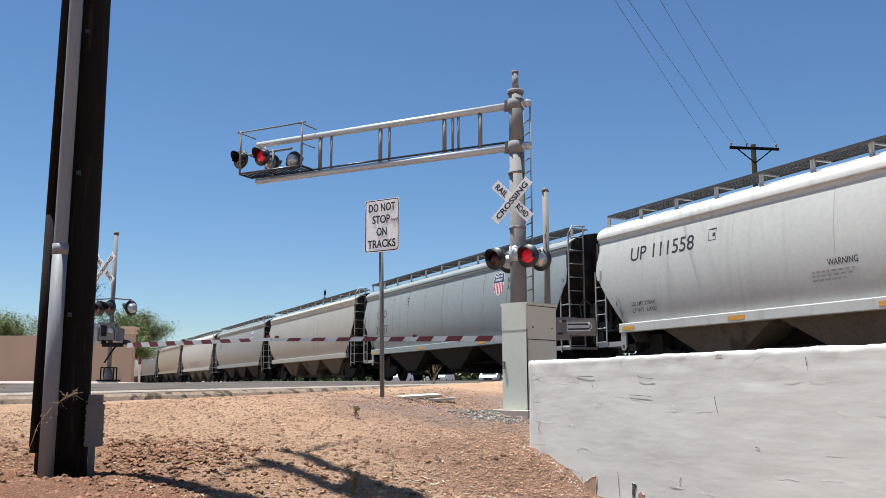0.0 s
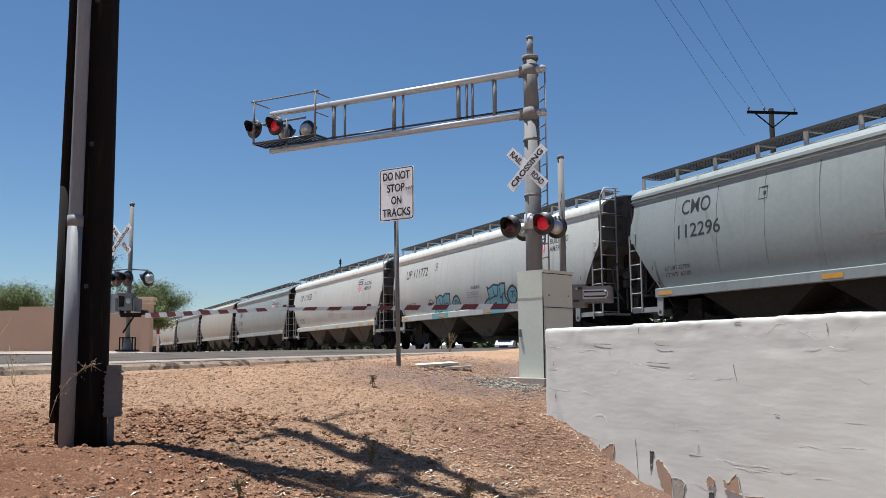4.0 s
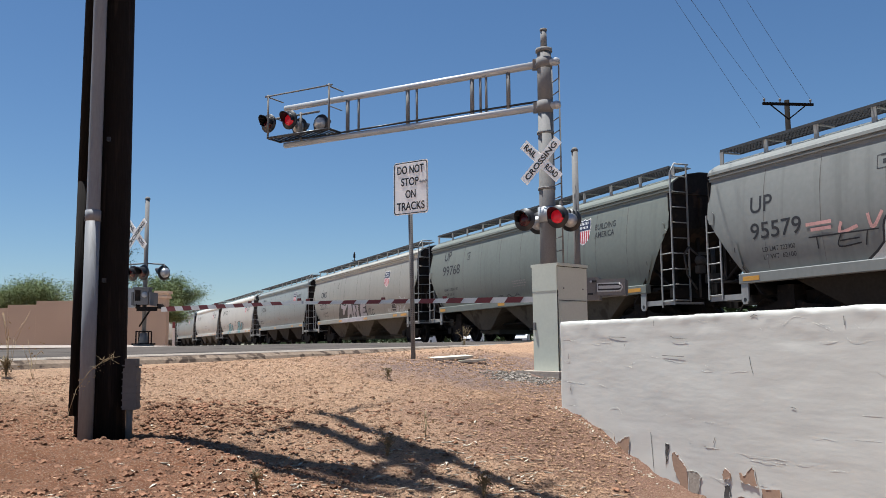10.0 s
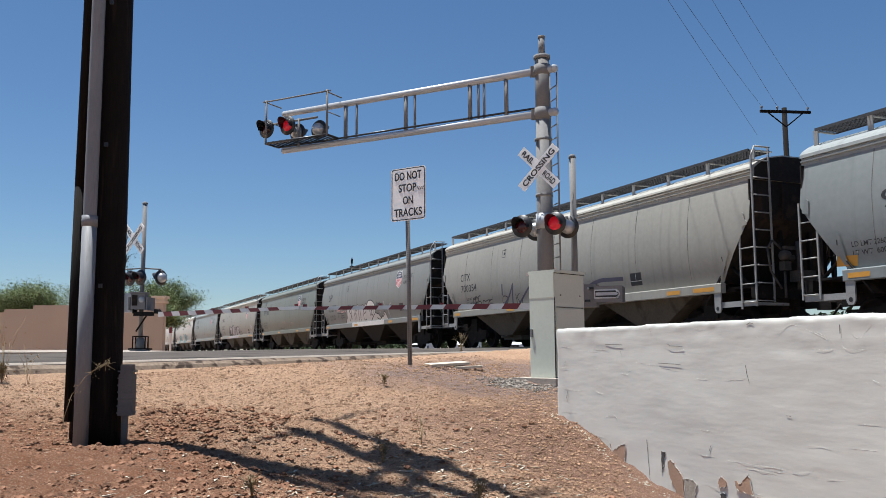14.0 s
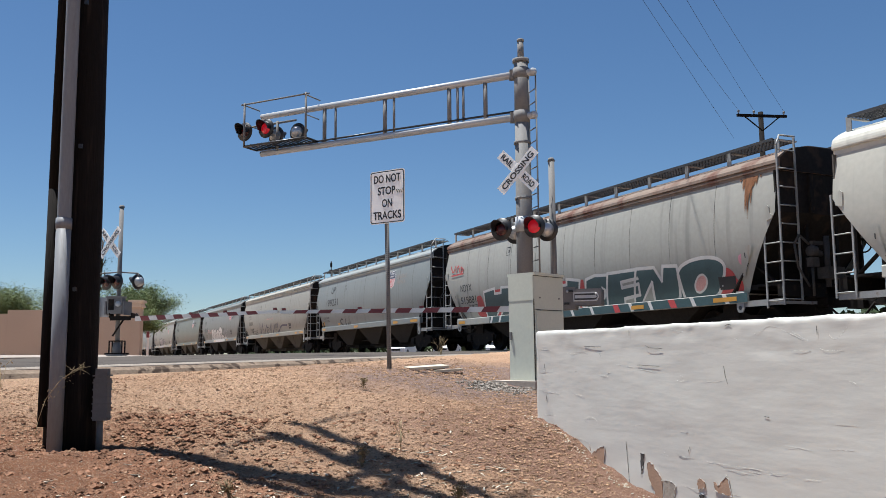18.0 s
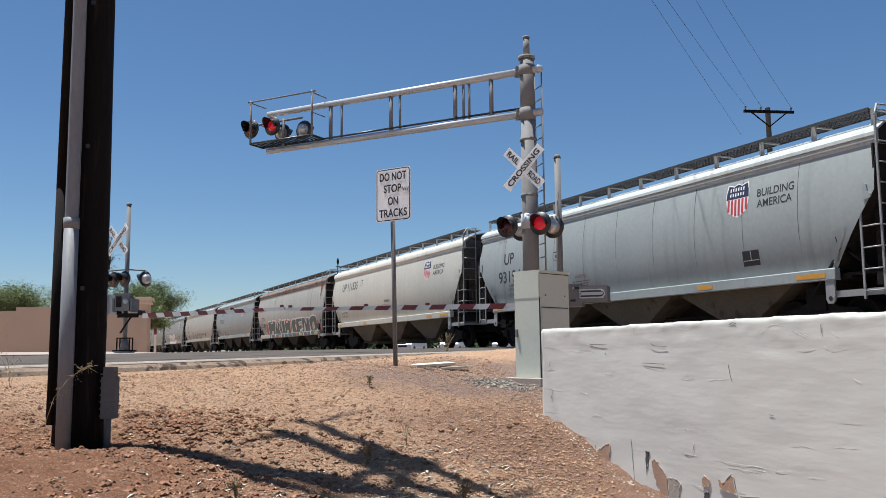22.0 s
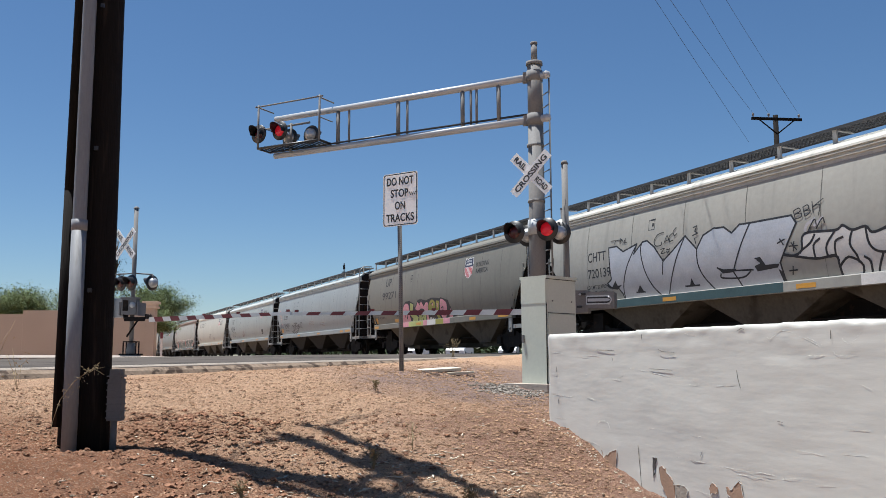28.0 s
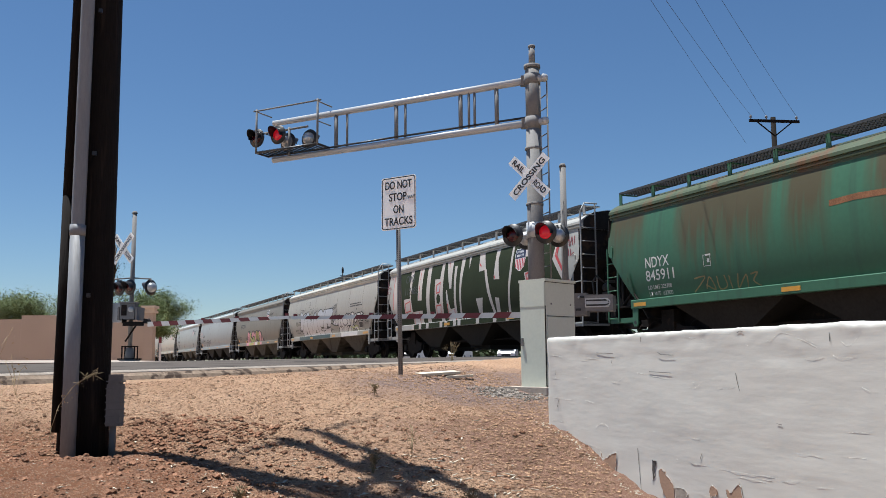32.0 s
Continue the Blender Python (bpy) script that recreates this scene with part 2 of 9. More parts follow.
LEAF = surface("mesquite_leaf", (0.13, 0.165, 0.07), 0.75, 0, 0.5, 1.5, 12, 0, pieces=0.5)
BARK = surface("bark", (0.09, 0.065, 0.045), 0.9, 0, 0.3, 4, 30, 0.5)
DRY = surface("dry_stalk", (0.357, 0.281, 0.17), 0.9, 0, 0.25, 6, 40, 0)


def soil():
    """Sandy desert verge: pale sand, red earth near the pole and the wall, gravel."""
    m = bpy.data.materials.new("desert_soil")
    m.use_nodes = True
    nt = m.node_tree
    b = nt.nodes["Principled BSDF"]
    tc = nt.nodes.new("ShaderNodeTexCoord")
    def noisy(s, d=6, rough=0.6):
        t = nt.nodes.new("ShaderNodeTexNoise")
        t.inputs["Scale"].default_value, t.inputs["Detail"].default_value = s, d
        t.inputs["Roughness"].default_value = rough
        nt.links.new(tc.outputs["Object"], t.inputs["Vector"])
        return t.outputs["Fac"]
    def ramp(v, lo, hi, top=1.0):
        r = nt.nodes.new("ShaderNodeMapRange")
        r.inputs["From Min"].default_value, r.inputs["From Max"].default_value = lo, hi
        r.inputs["To Max"].default_value = top
        nt.links.new(v, r.inputs["Value"])
        return r.outputs[0]
    def mix(f, a, c):
        x = nt.nodes.new("ShaderNodeMix")
        x.data_type = "RGBA"
        nt.links.new(f, x.inputs["Factor"])
        for s, v in (("A", a), ("B", c)):
            if isinstance(v, tuple):
                x.inputs[s].default_value = (*v, 1)
            else:
                nt.links.new(v, x.inputs[s])
        return x.outputs["Result"]
    def near(x, y, r):
        d = nt.nodes.new("ShaderNodeVectorMath")
        d.operation = "DISTANCE"
        d.inputs[1].default_value = (x, y, -0.7)
        nt.links.new(tc.outputs["Object"], d.inputs[0])
        n = nt.nodes.new("ShaderNodeMath")
        n.operation = "ADD"
        k = nt.nodes.new("ShaderNodeMath")
        k.operation = "MULTIPLY"
        k.inputs[1].default_value = 2.2
        nt.links.new(noisy(1.1), k.inputs[0])
        nt.links.new(d.outputs["Value"], n.inputs[0])
        nt.links.new(k.outputs[0], n.inputs[1])
        return ramp(n.outputs[0], r + 1.6, r + 0.5)
    col = mix(ramp(noisy(0.7), 0.4, 0.62), (0.6, 0.382, 0.243), (0.53, 0.325, 0.2))
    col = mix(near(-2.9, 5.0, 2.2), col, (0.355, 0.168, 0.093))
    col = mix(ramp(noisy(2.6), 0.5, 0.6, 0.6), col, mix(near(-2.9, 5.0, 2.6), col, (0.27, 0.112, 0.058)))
    col = mix(near(1.7, 7.9, 1.9), col, (0.323, 0.182, 0.128))
    col = mix(near(1.2, 11.8, 2.6), col, (0.286, 0.2, 0.173))
    off = nt.nodes.new("ShaderNodeVectorMath")
    off.operation = "DOT_PRODUCT"
    off.inputs[1].default_value = (0.917, 0.399, 0)
    nt.links.new(tc.outputs["Object"], off.inputs[0])
    wavy = nt.nodes.new("ShaderNodeMath")
    wavy.operation = "ADD"
    nt.links.new(off.outputs["Value"], wavy.inputs[0])
    nt.links.new(noisy(1.4), wavy.inputs[1])
    col = mix(ramp(wavy.outputs[0], 9.8, 12.6), col, (0.15, 0.12, 0.105))
    col = mix(ramp(noisy(30, 4, 0.75), 0.52, 0.6, 0.32), col, (0.235, 0.148, 0.102))
    col = mix(ramp(noisy(85, 3, 0.7), 0.54, 0.6, 0.5), col, (0.66, 0.49, 0.35))
    col = mix(ramp(noisy(110, 3, 0.7), 0.56, 0.62, 0.55), col, (0.125, 0.07, 0.046))
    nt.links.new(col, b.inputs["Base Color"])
    b.inputs["Roughness"].default_value = 0.97
    b.inputs["Specular IOR Level"].default_value = 0.15
    bp = nt.nodes.new("ShaderNodeBump")
    bp.inputs["Strength"].default_value, bp.inputs["Distance"].default_value = 1.0, 0.031
    hi = nt.nodes.new("ShaderNodeMath")
    hi.operation = "MULTIPLY_ADD"
    hi.inputs[1].default_value = 1.6
    nt.links.new(noisy(28, 6, 0.75), hi.inputs[0])
    nt.links.new(noisy(95, 8, 0.9), hi.inputs[2])
    nt.links.new(hi.outputs[0], bp.inputs["Height"])
    nt.links.new(bp.outputs[0], b.inputs["Normal"])
    return m


SOIL = soil()

# ---------------------------------------------------------------- mesh helpers
def box(bm, c, s, rot=None):
    """A box of size s round c."""
    vs = [Vector((x * s[0] / 2, y * s[1] / 2, z * s[2] / 2)) for x in (-1, 1) for y in (-1, 1) for z in (-1, 1)]
    v = [bm.verts.new((rot @ p if rot else p) + Vector(c)) for p in vs]
    for f in ((0, 1, 3, 2), (4, 6, 7, 5), (0, 4, 5, 1), (2, 3, 7, 6), (0, 2, 6, 4), (1, 5, 7, 3)):
        bm.faces.new([v[i] for i in f])
    return v


def tube(bm, a, b, ra, rb=None, seg=12, caps=True):
    """A round bar from a to b."""
    a, b = Vector(a), Vector(b)
    rb = ra if rb is None else rb
    q = (b - a).to_track_quat("Z", "Y")
    rings = []
    for p, r in ((a, ra), (b, rb)):
        rings.append([bm.verts.new(p + q @ Vector((r * math.cos(k * 2 * math.pi / seg), r * math.sin(k * 2 * math.pi / seg), 0))) for k in range(seg)])
    for k in range(seg):
        f = bm.faces.new([rings[0][k], rings[0][(k + 1) % seg], rings[1][(k + 1) % seg], rings[1][k]])
        f.smooth = True
    if caps:
        bm.faces.new(rings[0][::-1])
        bm.faces.new(rings[1])


def pipe(bm, pts, r, seg=8):
    for a, b in zip(pts, pts[1:]):
        tube(bm, a, b, r, r, seg)


def lathe(bm, prof, origin=(0, 0, 0), axis=(0, 0, 1), seg=20, smooth=True):
    """A profile of (radius, height) turned round an axis."""
    q = Vector(axis).to_track_quat("Z", "Y")
    o = Vector(origin)
    rings = []
    for r, h in prof:
        if r < 1e-5:
            rings.append([bm.verts.new(o + q @ Vector((0, 0, h)))])
        else:
            rings.append([bm.verts.new(o + q @ Vector((r * math.cos(k * 2 * math.pi / seg), r * math.sin(k * 2 * math.pi / seg), h))) for k in range(seg)])
    for A, B in zip(rings, rings[1:]):
        for k in range(seg):
            k2 = (k + 1) % seg
            if len(A) == 1 and len(B) == 1:
                continue
            vs = [A[0], B[k2], B[k]] if len(A) == 1 else [A[k], A[k2], B[0]] if len(B) == 1 else [A[k], A[k2], B[k2], B[k]]
            f = bm.faces.new(vs)
            f.smooth = smooth


def prism(bm, poly, a, b, m=None):
    """A flat outline (2D points) pulled from depth a to b along local z, placed by m."""
    m = m or Matrix()
    lo = [bm.verts.new(m @ Vector((x, y, a))) for x, y in poly]
    hi = [bm.verts.new(m @ Vector((x, y, b))) for x, y in poly]
    bm.faces.new(lo[::-1])
    bm.faces.new(hi)
    for k in range(len(poly)):
        bm.faces.new([lo[k], lo[(k + 1) % len(poly)], hi[(k + 1) % len(poly)], hi[k]])


def bevel(bm, w=0.01, seg=1, angle=0.6):
    es = [e for e in bm.edges if len(e.link_faces) == 2 and e.calc_face_angle(0) > angle]
    bmesh.ops.bevel(bm, geom=es, offset=w, segments=seg, affect="EDGES", profile=0.6)


def mesh_of(name, bm):
    bmesh.ops.recalc_face_normals(bm, faces=bm.faces)
    me = bpy.data.meshes.new(name)
    bm.to_mesh(me)
    bm.free()
    return me


def thing(name, label, category, m=None, group="", kind=""):
    ob = new(name)
    ob.empty_display_size = 0.2
    ob.matrix_world = m or Matrix()
    return tagged(ob, label, category, group, kind)


def put(name, me, material, parent=None, m=None, label=""):
    """An object on a shared mesh, with its own material."""
    ob = new(name, me)
    if parent:
        ob.parent = parent
    if m is not None:
        ob.matrix_local = m
    if not me.materials:
        me.materials.append(material)
    if me.materials[0] is not material:
        ob.material_slots[0].link = "OBJECT"
        ob.material_slots[0].material = material
    if label:
        tagged(ob, label)
    return ob


def part(name, bm, material, parent=None, label="", m=None):
    return put(name, mesh_of(name, bm), material, parent, m, label)


def solo(name, bm, material, label, category, m=None, group="", kind=""):
    ob = put(name, mesh_of(name, bm), material, None, m)
    return tagged(ob, label, category, group, kind)


def lettering(text, size, width=None, depth=0.002, spacing=1.0, heavy=0.0):
    """Writing as a mesh: height of capitals = size, lower left corner at the origin, in the local xy plane."""
    cu = bpy.data.curves.new("writing", "FONT")
    cu.body = text
    cu.size = size / 0.70
    cu.space_character = spacing
    cu.extrude = depth
    cu.offset = heavy
    ob = bpy.data.objects.new("writing", cu)
    scene.collection.objects.link(ob)
    me = bpy.data.meshes.new_from_object(ob.evaluated_get(bpy.context.evaluated_depsgraph_get()))
    bpy.data.objects.remove(ob)
    xs = [v.co.x for v in me.vertices]
    lo, hi = min(xs), max(xs)
    k = (width / (hi - lo)) if width else 1.0
    for v in me.vertices:
        v.co.x = (v.co.x - lo) * k
    return me

# ---------------------------------------------------------------- plan
AZ = radians(23.5)
TRACK = Vector((-math.sin(AZ), math.cos(AZ), 0))      # the way the train goes
ACROSS = Vector((math.cos(AZ), math.sin(AZ), 0))      # from the verge to the track
TRACK_OFF = 15.75                                     # middle of the track from the camera
ROAD_P = Vector((-0.8, 15.0, 0))
ROAD = Vector((0.53, 0.85, 0)).normalized()           # along the road
SIDE = Vector((ROAD.y, -ROAD.x, 0))                   # from the road to the verge
ROAD_W = 13.6


def smooth(a, b, x):
    t = np.clip((x - a) / (b - a), 0, 1)
    return t * t * (3 - 2 * t)


def road_z(u, v):
    return np.minimum(-0.32 + 0.012 * (v + 6.5) - 0.004 * u, -0.03)


def ground_z(x, y):
    """Height of the ground, without its roughness."""
    u = (x - ROAD_P.x) * SIDE.x + (y - ROAD_P.y) * SIDE.y
    v = (x - ROAD_P.x) * ROAD.x + (y - ROAD_P.y) * ROAD.y
    edge = np.minimum(-0.25 + 0.033 * v, -0.10)
    edge = np.maximum(edge, -0.8)
    drop = 0.09 * np.logaddexp(0, (u - 0.7) * 3) / 3
    z = np.maximum(edge - drop, -1.75)
    z = z + 0.10 * np.exp(-((x + 1.3) ** 2 + (y - 10.2) ** 2) / 3.0)
    z = z - 0.34 * np.exp(-((x - 1.75) ** 2 + (y - 6.6) ** 2) / 1.7)
    z = z - 0.15 * np.exp(-(x + 0.3) ** 2 / 3.0 - (y - 5.3) ** 2 / 1.5)
    z = z - 0.085 * np.exp(-((x + 2.5) ** 2 + (y - 6.4) ** 2) / 0.3)
    # a trough running off the foot of the wooden pole, with a bank of dug earth before it
    along = (x + 2.565) * 0.933 - (y - 6.6) * 0.361
    over = (x + 2.565) * 0.361 + (y - 6.6) * 0.933
    part_way = smooth(-0.25, 0.2, along) * smooth(2.1, 1.1, along)
    z = z - 0.075 * part_way * np.exp(-((over - 0.02) / 0.2) ** 2)
    z = z + 0.035 * smooth(-0.1, 0.5, along) * smooth(1.8, 1.1, along) * np.exp(-((over + 0.36) / 0.17) ** 2)
    a = x * ACROSS.x + y * ACROSS.y
    k = smooth(9.6, 12.6, a)
    z = z * (1 - k) - 0.26 * k
    r = smooth(0.25, -0.05, u)
    z = z * (1 - r) + (road_z(u, v) - 0.08) * r
    f = smooth(-ROAD_W - 0.05, -ROAD_W - 0.3, u)
    return z * (1 - f) + (-0.24) * f


def axis_steps(lo, hi, step, far):
    a = list(np.arange(lo, hi, step))
    g, s = a[-1], step
    while g < far:
        s *= 1.22
        g += s
        a.append(g)
    g, s = lo, step
    while g > -far:
        s *= 1.22
        g -= s
        a.insert(0, g)
    return np.array(a)


def build_ground():
    xs = axis_steps(-6.5, 4.0, 0.045, 2500)
    ys = axis_steps(3.0, 15.0, 0.045, 2500)
    X, Y = np.meshgrid(xs, ys)
    Z = ground_z(X, Y)
    nz = np.zeros_like(Z)
    for j in range(len(ys)):
        if not 1 < ys[j] < 26:
            continue
        for i in range(len(xs)):
            if -13 < xs[i] < 8:
                p = Vector((xs[i], ys[j], 0))
                nz[j, i] = 0.05 * noise.noise(p * 0.9) + 0.028 * noise.noise(p * 3.1) + 0.02 * noise.noise(p * 8.0) + 0.013 * noise.noise(p * 15)
                w = math.exp(-((xs[i] + 2.7) ** 2 / 1.6 + (ys[j] - 5.3) ** 2 / 0.6))
                nz[j, i] += w * (0.07 * abs(noise.noise(p * 5.5)) + 0.06 * abs(noise.noise(p * 12)))
    U = (X - ROAD_P.x) * SIDE.x + (Y - ROAD_P.y) * SIDE.y
    Z = Z + nz * smooth(0.1, 0.8, U)
    verts = np.stack([X, Y, Z], -1).reshape(-1, 3)
    nx, ny = len(xs), len(ys)
    idx = np.arange(nx * ny).reshape(ny, nx)
    faces = np.stack([idx[:-1, :-1], idx[:-1, 1:], idx[1:, 1:], idx[1:, :-1]], -1).reshape(-1, 4)
    me = bpy.data.meshes.new("ground")
    me.from_pydata(verts.tolist(), [], faces.tolist())
    me.polygons.foreach_set("use_smooth", [True] * len(me.polygons))
    ob = put("ground", me, SOIL)
    return tagged(ob, "sandy reddish-brown desert verge with gravel and clods", "ground", kind="structure")


def surface_at(x, y):
    p = Vector((x, y, 0))
    u = (x - ROAD_P.x) * SIDE.x + (y - ROAD_P.y) * SIDE.y
    k = float(smooth(0.1, 0.8, u))
    return float(ground_z(x, y)) + k * (0.05 * noise.noise(p * 0.9) + 0.028 * noise.noise(p * 3.1) + 0.02 * noise.noise(p * 8.0) + 0.013 * noise.noise(p * 15))


def uv_point(u, v, z):
    p = ROAD_P + SIDE * u + ROAD * v
    return Vector((p.x, p.y, z))


def strip(name, us, v0, v1, dv, height, material, label, category):
    """A ribbon along the road: us is its section as (u, lift)."""
    vs = np.arange(v0, v1 + dv * 0.5, dv)
    verts, faces = [], []
    for v in vs:
        for u, l in us:
            verts.append(uv_point(u, v, float(height(u, v)) + l))
    k = len(us)
    for j in range(len(vs) - 1):
        for i in range(k - 1):
            faces.append((j * k + i, j * k + i + 1, (j + 1) * k + i + 1, (j + 1) * k + i))
    me = bpy.data.meshes.new(name)
    me.from_pydata(verts, [], faces)
    return tagged(put(name, me, material), label, category, kind="structure")


build_ground()
strip("road", [(-0.55 - k * 1.28, 0.0) for k in range(11)], -70, 90, 1.5, road_z, ASPHALT, "worn dark grey asphalt road over the crossing", "road")
near_kerb = strip("kerb", [(-0.21, -0.1), (-0.22, 0.015), (-0.24, 0.035), (-0.56, 0.03), (-0.57, -0.2)], -70, 10, 1.0, road_z, CONCRETE,
                  "pale concrete road edge with a dusty top", "kerb")
strip("kerb_face", [(0.0, -0.45), (-0.08, -0.14), (-0.15, -0.03), (-0.215, 0.012)], -70, 10, 0.5, lambda u, v: road_z(u, v) + 0.02 * noise.noise(Vector((v * 1.7, u * 3, 0))), KERB_FACE, "broken dusty brown edge under the kerb", "kerb")
far_edge = lambda u, v: road_z(-ROAD_W, v) * 0 - 0.13
strip("pavement", [(-ROAD_W + 0.02, -0.4), (-ROAD_W, 0.0), (-ROAD_W - 1.6, 0.02), (-ROAD_W - 5.5, 0.1), (-ROAD_W - 5.51, -0.3)], -70, 10, 1.5, far_edge, PAVING,
      "pale sunlit concrete pavement beyond the road", "pavement")


# ---- track
def build_track():
    m = Matrix.Translation(ACROSS * TRACK_OFF) @ Matrix.Rotation(AZ + math.pi / 2, 4, "Z")
    bm = bmesh.new()
    prof = [(-2.6, -0.5), (-1.7, -0.2), (1.7, -0.2), (2.6, -0.5)]
    a = [bm.verts.new((-320, y, z)) for y, z in prof]
    b = [bm.verts.new((420, y, z)) for y, z in prof]
    for i in range(3):
        bm.faces.new([a[i], b[i], b[i + 1], a[i + 1]])
    tagged(part("ballast", bm, BALLAST, None, m=m), "grey crushed stone track bed", "track bed", kind="structure")
    for y in (-0.755, 0.755):
        bm = bmesh.new()
        poly = [(-0.07, -0.17), (0.07, -0.17), (0.07, -0.15), (0.012, -0.13), (0.012, -0.04), (0.036, -0.03), (0.036, 0), (-0.036, 0), (-0.036, -0.03), (-0.012, -0.04), (-0.012, -0.13), (-0.07, -0.15)]
        prism(bm, poly, -320, 420, Matrix.Translation((0, y, 0)) @ Matrix(((0, 0, 1, 0), (1, 0, 0, 0), (0, 1, 0, 0), (0, 0, 0, 1))))
        tagged(part("rail", bm, RAIL, None, m=m), "worn steel rail of the track", "rail", kind="structure", group="rails of the track")
    bm = bmesh.new()
    for k in range(240):
        box(bm, (-40 + k * 0.6, 0, -0.2), (0.22, 2.6, 0.1))
    tagged(part("sleepers", bm, WOOD, None, m=m), "dark timber sleepers under the rails", "sleepers", kind="stuff")


build_track()


# ---- white block wall, parallel to the track
def build_wall():
    off = 4.4
    m = Matrix.Translation(ACROSS * off) @ Matrix.Rotation(AZ + math.pi / 2, 4, "Z")
    # local x along the track (away), y towards the verge
    end = 7.37
    top, bottom, thick = 0.02, -2.3, 0.2
    rough = lambda x, z, a: a * noise.noise(Vector((x * 2.3, z * 2.3, 5))) + a * 0.6 * noise.noise(Vector((x * 7, z * 7, 9)))
    xs = [*np.arange(end, 0.5, -0.025), *np.arange(0.5, -4, -0.1)]
    zs = [*np.arange(bottom, top - 0.3, 0.06), *np.arange(top - 0.28, top - 0.05, 0.03), top - 0.04, top - 0.025, top - 0.012, top - 0.004, top]
    bm = bmesh.new()
    front = []
    for x in xs:
        col = []
        for z in zs:
            y = rough(x * 0.4, z, 0.005) + (0.0035 * noise.noise(Vector((x * 9 + z * 6, z * 22, 7))) + 0.006 * noise.noise(Vector((x * 3 - z * 5, z * 9, 1)))) * math.exp((z - top) / 0.16)
            dz = 0.0
            zz = (z - top) % 0.2
            if min(zz, 0.2 - zz) < 0.02:
                y -= 0.003 * max(0.0, noise.noise(Vector((x * 1.3, z, 2))) + 0.25)
            if z > top - 0.03:
                dz = (rough(x, 3, 0.012) + 0.010 * noise.noise(Vector((x * 19, 1, 4))) + 0.005 * noise.noise(Vector((x * 45, 2, 8)))) * min(1.0, (z - top + 0.03) / 0.02)
                y -= 0.010 * max(0.0, (z - top + 0.025) / 0.025) ** 2
            dx = rough(2, z, 0.02) if x > end - 0.03 else 0
            col.append(bm.verts.new((x + dx, y, z + dz)))
        front.append(col)
    for A, B in zip(front, front[1:]):
        for i in range(len(zs) - 1):
            bm.faces.new([A[i], A[i + 1], B[i + 1], B[i]]).smooth = True
    back_top = [bm.verts.new((c[-1].co.x, -thick, c[-1].co.z + 0.006)) for c in front]
    mid_top = [bm.verts.new((c[-1].co.x, -0.03, c[-1].co.z + 0.006 * noise.noise(Vector((c[-1].co.x * 14, 2, 0))))) for c in front]
    for i in range(len(front) - 1):
        bm.faces.new([front[i][-1], mid_top[i], mid_top[i + 1], front[i + 1][-1]])
        bm.faces.new([mid_top[i], back_top[i], back_top[i + 1], mid_top[i + 1]]).smooth = True
    lo0 = bm.verts.new((end, -thick, bottom))
    lo1 = bm.verts.new((xs[-1], -thick, bottom))
    bm.faces.new([back_top[0], lo0, lo1, back_top[-1]])
    bm.faces.new([*front[0], mid_top[0], back_top[0], lo0])
    bm.faces.new([*front[-1], mid_top[-1], back_top[-1], lo1])
    w = part("wall_verge", bm, WALL_PAINT, None, m=m)
    tagged(w, "low white-painted block wall with flaking paint", "wall", kind="structure")
    return w, m


WALL, WALL_M = build_wall()


# ---- tan wall and gate pillar over the road
def build_far_wall():
    x0, x1 = -46.0, -12.95
    bm = bmesh.new()
    steps = [(-46, -19.9, 1.72), (-19.9, -18.6, 1.86), (-18.6, -13.1, 2.03)]
    for a, b, h in steps:
        box(bm, ((a + b) / 2, 40.1, (h - 0.6) / 2), (b - a - 0.002, 0.25, h + 0.6))
    tagged(part("wall_far", bm, STUCCO), "tan stuccoed boundary wall with a stepped top", "wall", kind="structure")
    t = thing("gate_pillar", "tan stuccoed gate pillar with a stepped cap", "pillar", Matrix.Translation((-12.85, 40.0, 0)))
    bm = bmesh.new()
    box(bm, (0, 0, 0.8), (0.43, 0.43, 2.6))
    bevel(bm, 0.015)
    part("shaft", bm, STUCCO, t)
    bm = bmesh.new()
    box(bm, (0, 0, 2.15), (0.58, 0.58, 0.1))
    box(bm, (0, 0, 2.25), (0.5, 0.5, 0.1))
    box(bm, (0, 0, 2.36), (0.64, 0.64, 0.12))
    bevel(bm, 0.015)
    part("cap", bm, STUCCO_CAP, t)
    bm = bmesh.new()
    prism(bm, [(0, -0.13), (0.1, 0), (0, 0.13), (-0.1, 0)], 0, 0.02, Matrix.Translation((0.05, -0.225, 1.72)) @ Matrix.Rotation(math.pi / 2, 4, "X"))
    part("ornament", bm, BLACK, t, "dark diamond ornament")


build_far_wall()

# ---------------------------------------------------------------- the train
GAP = 1.38
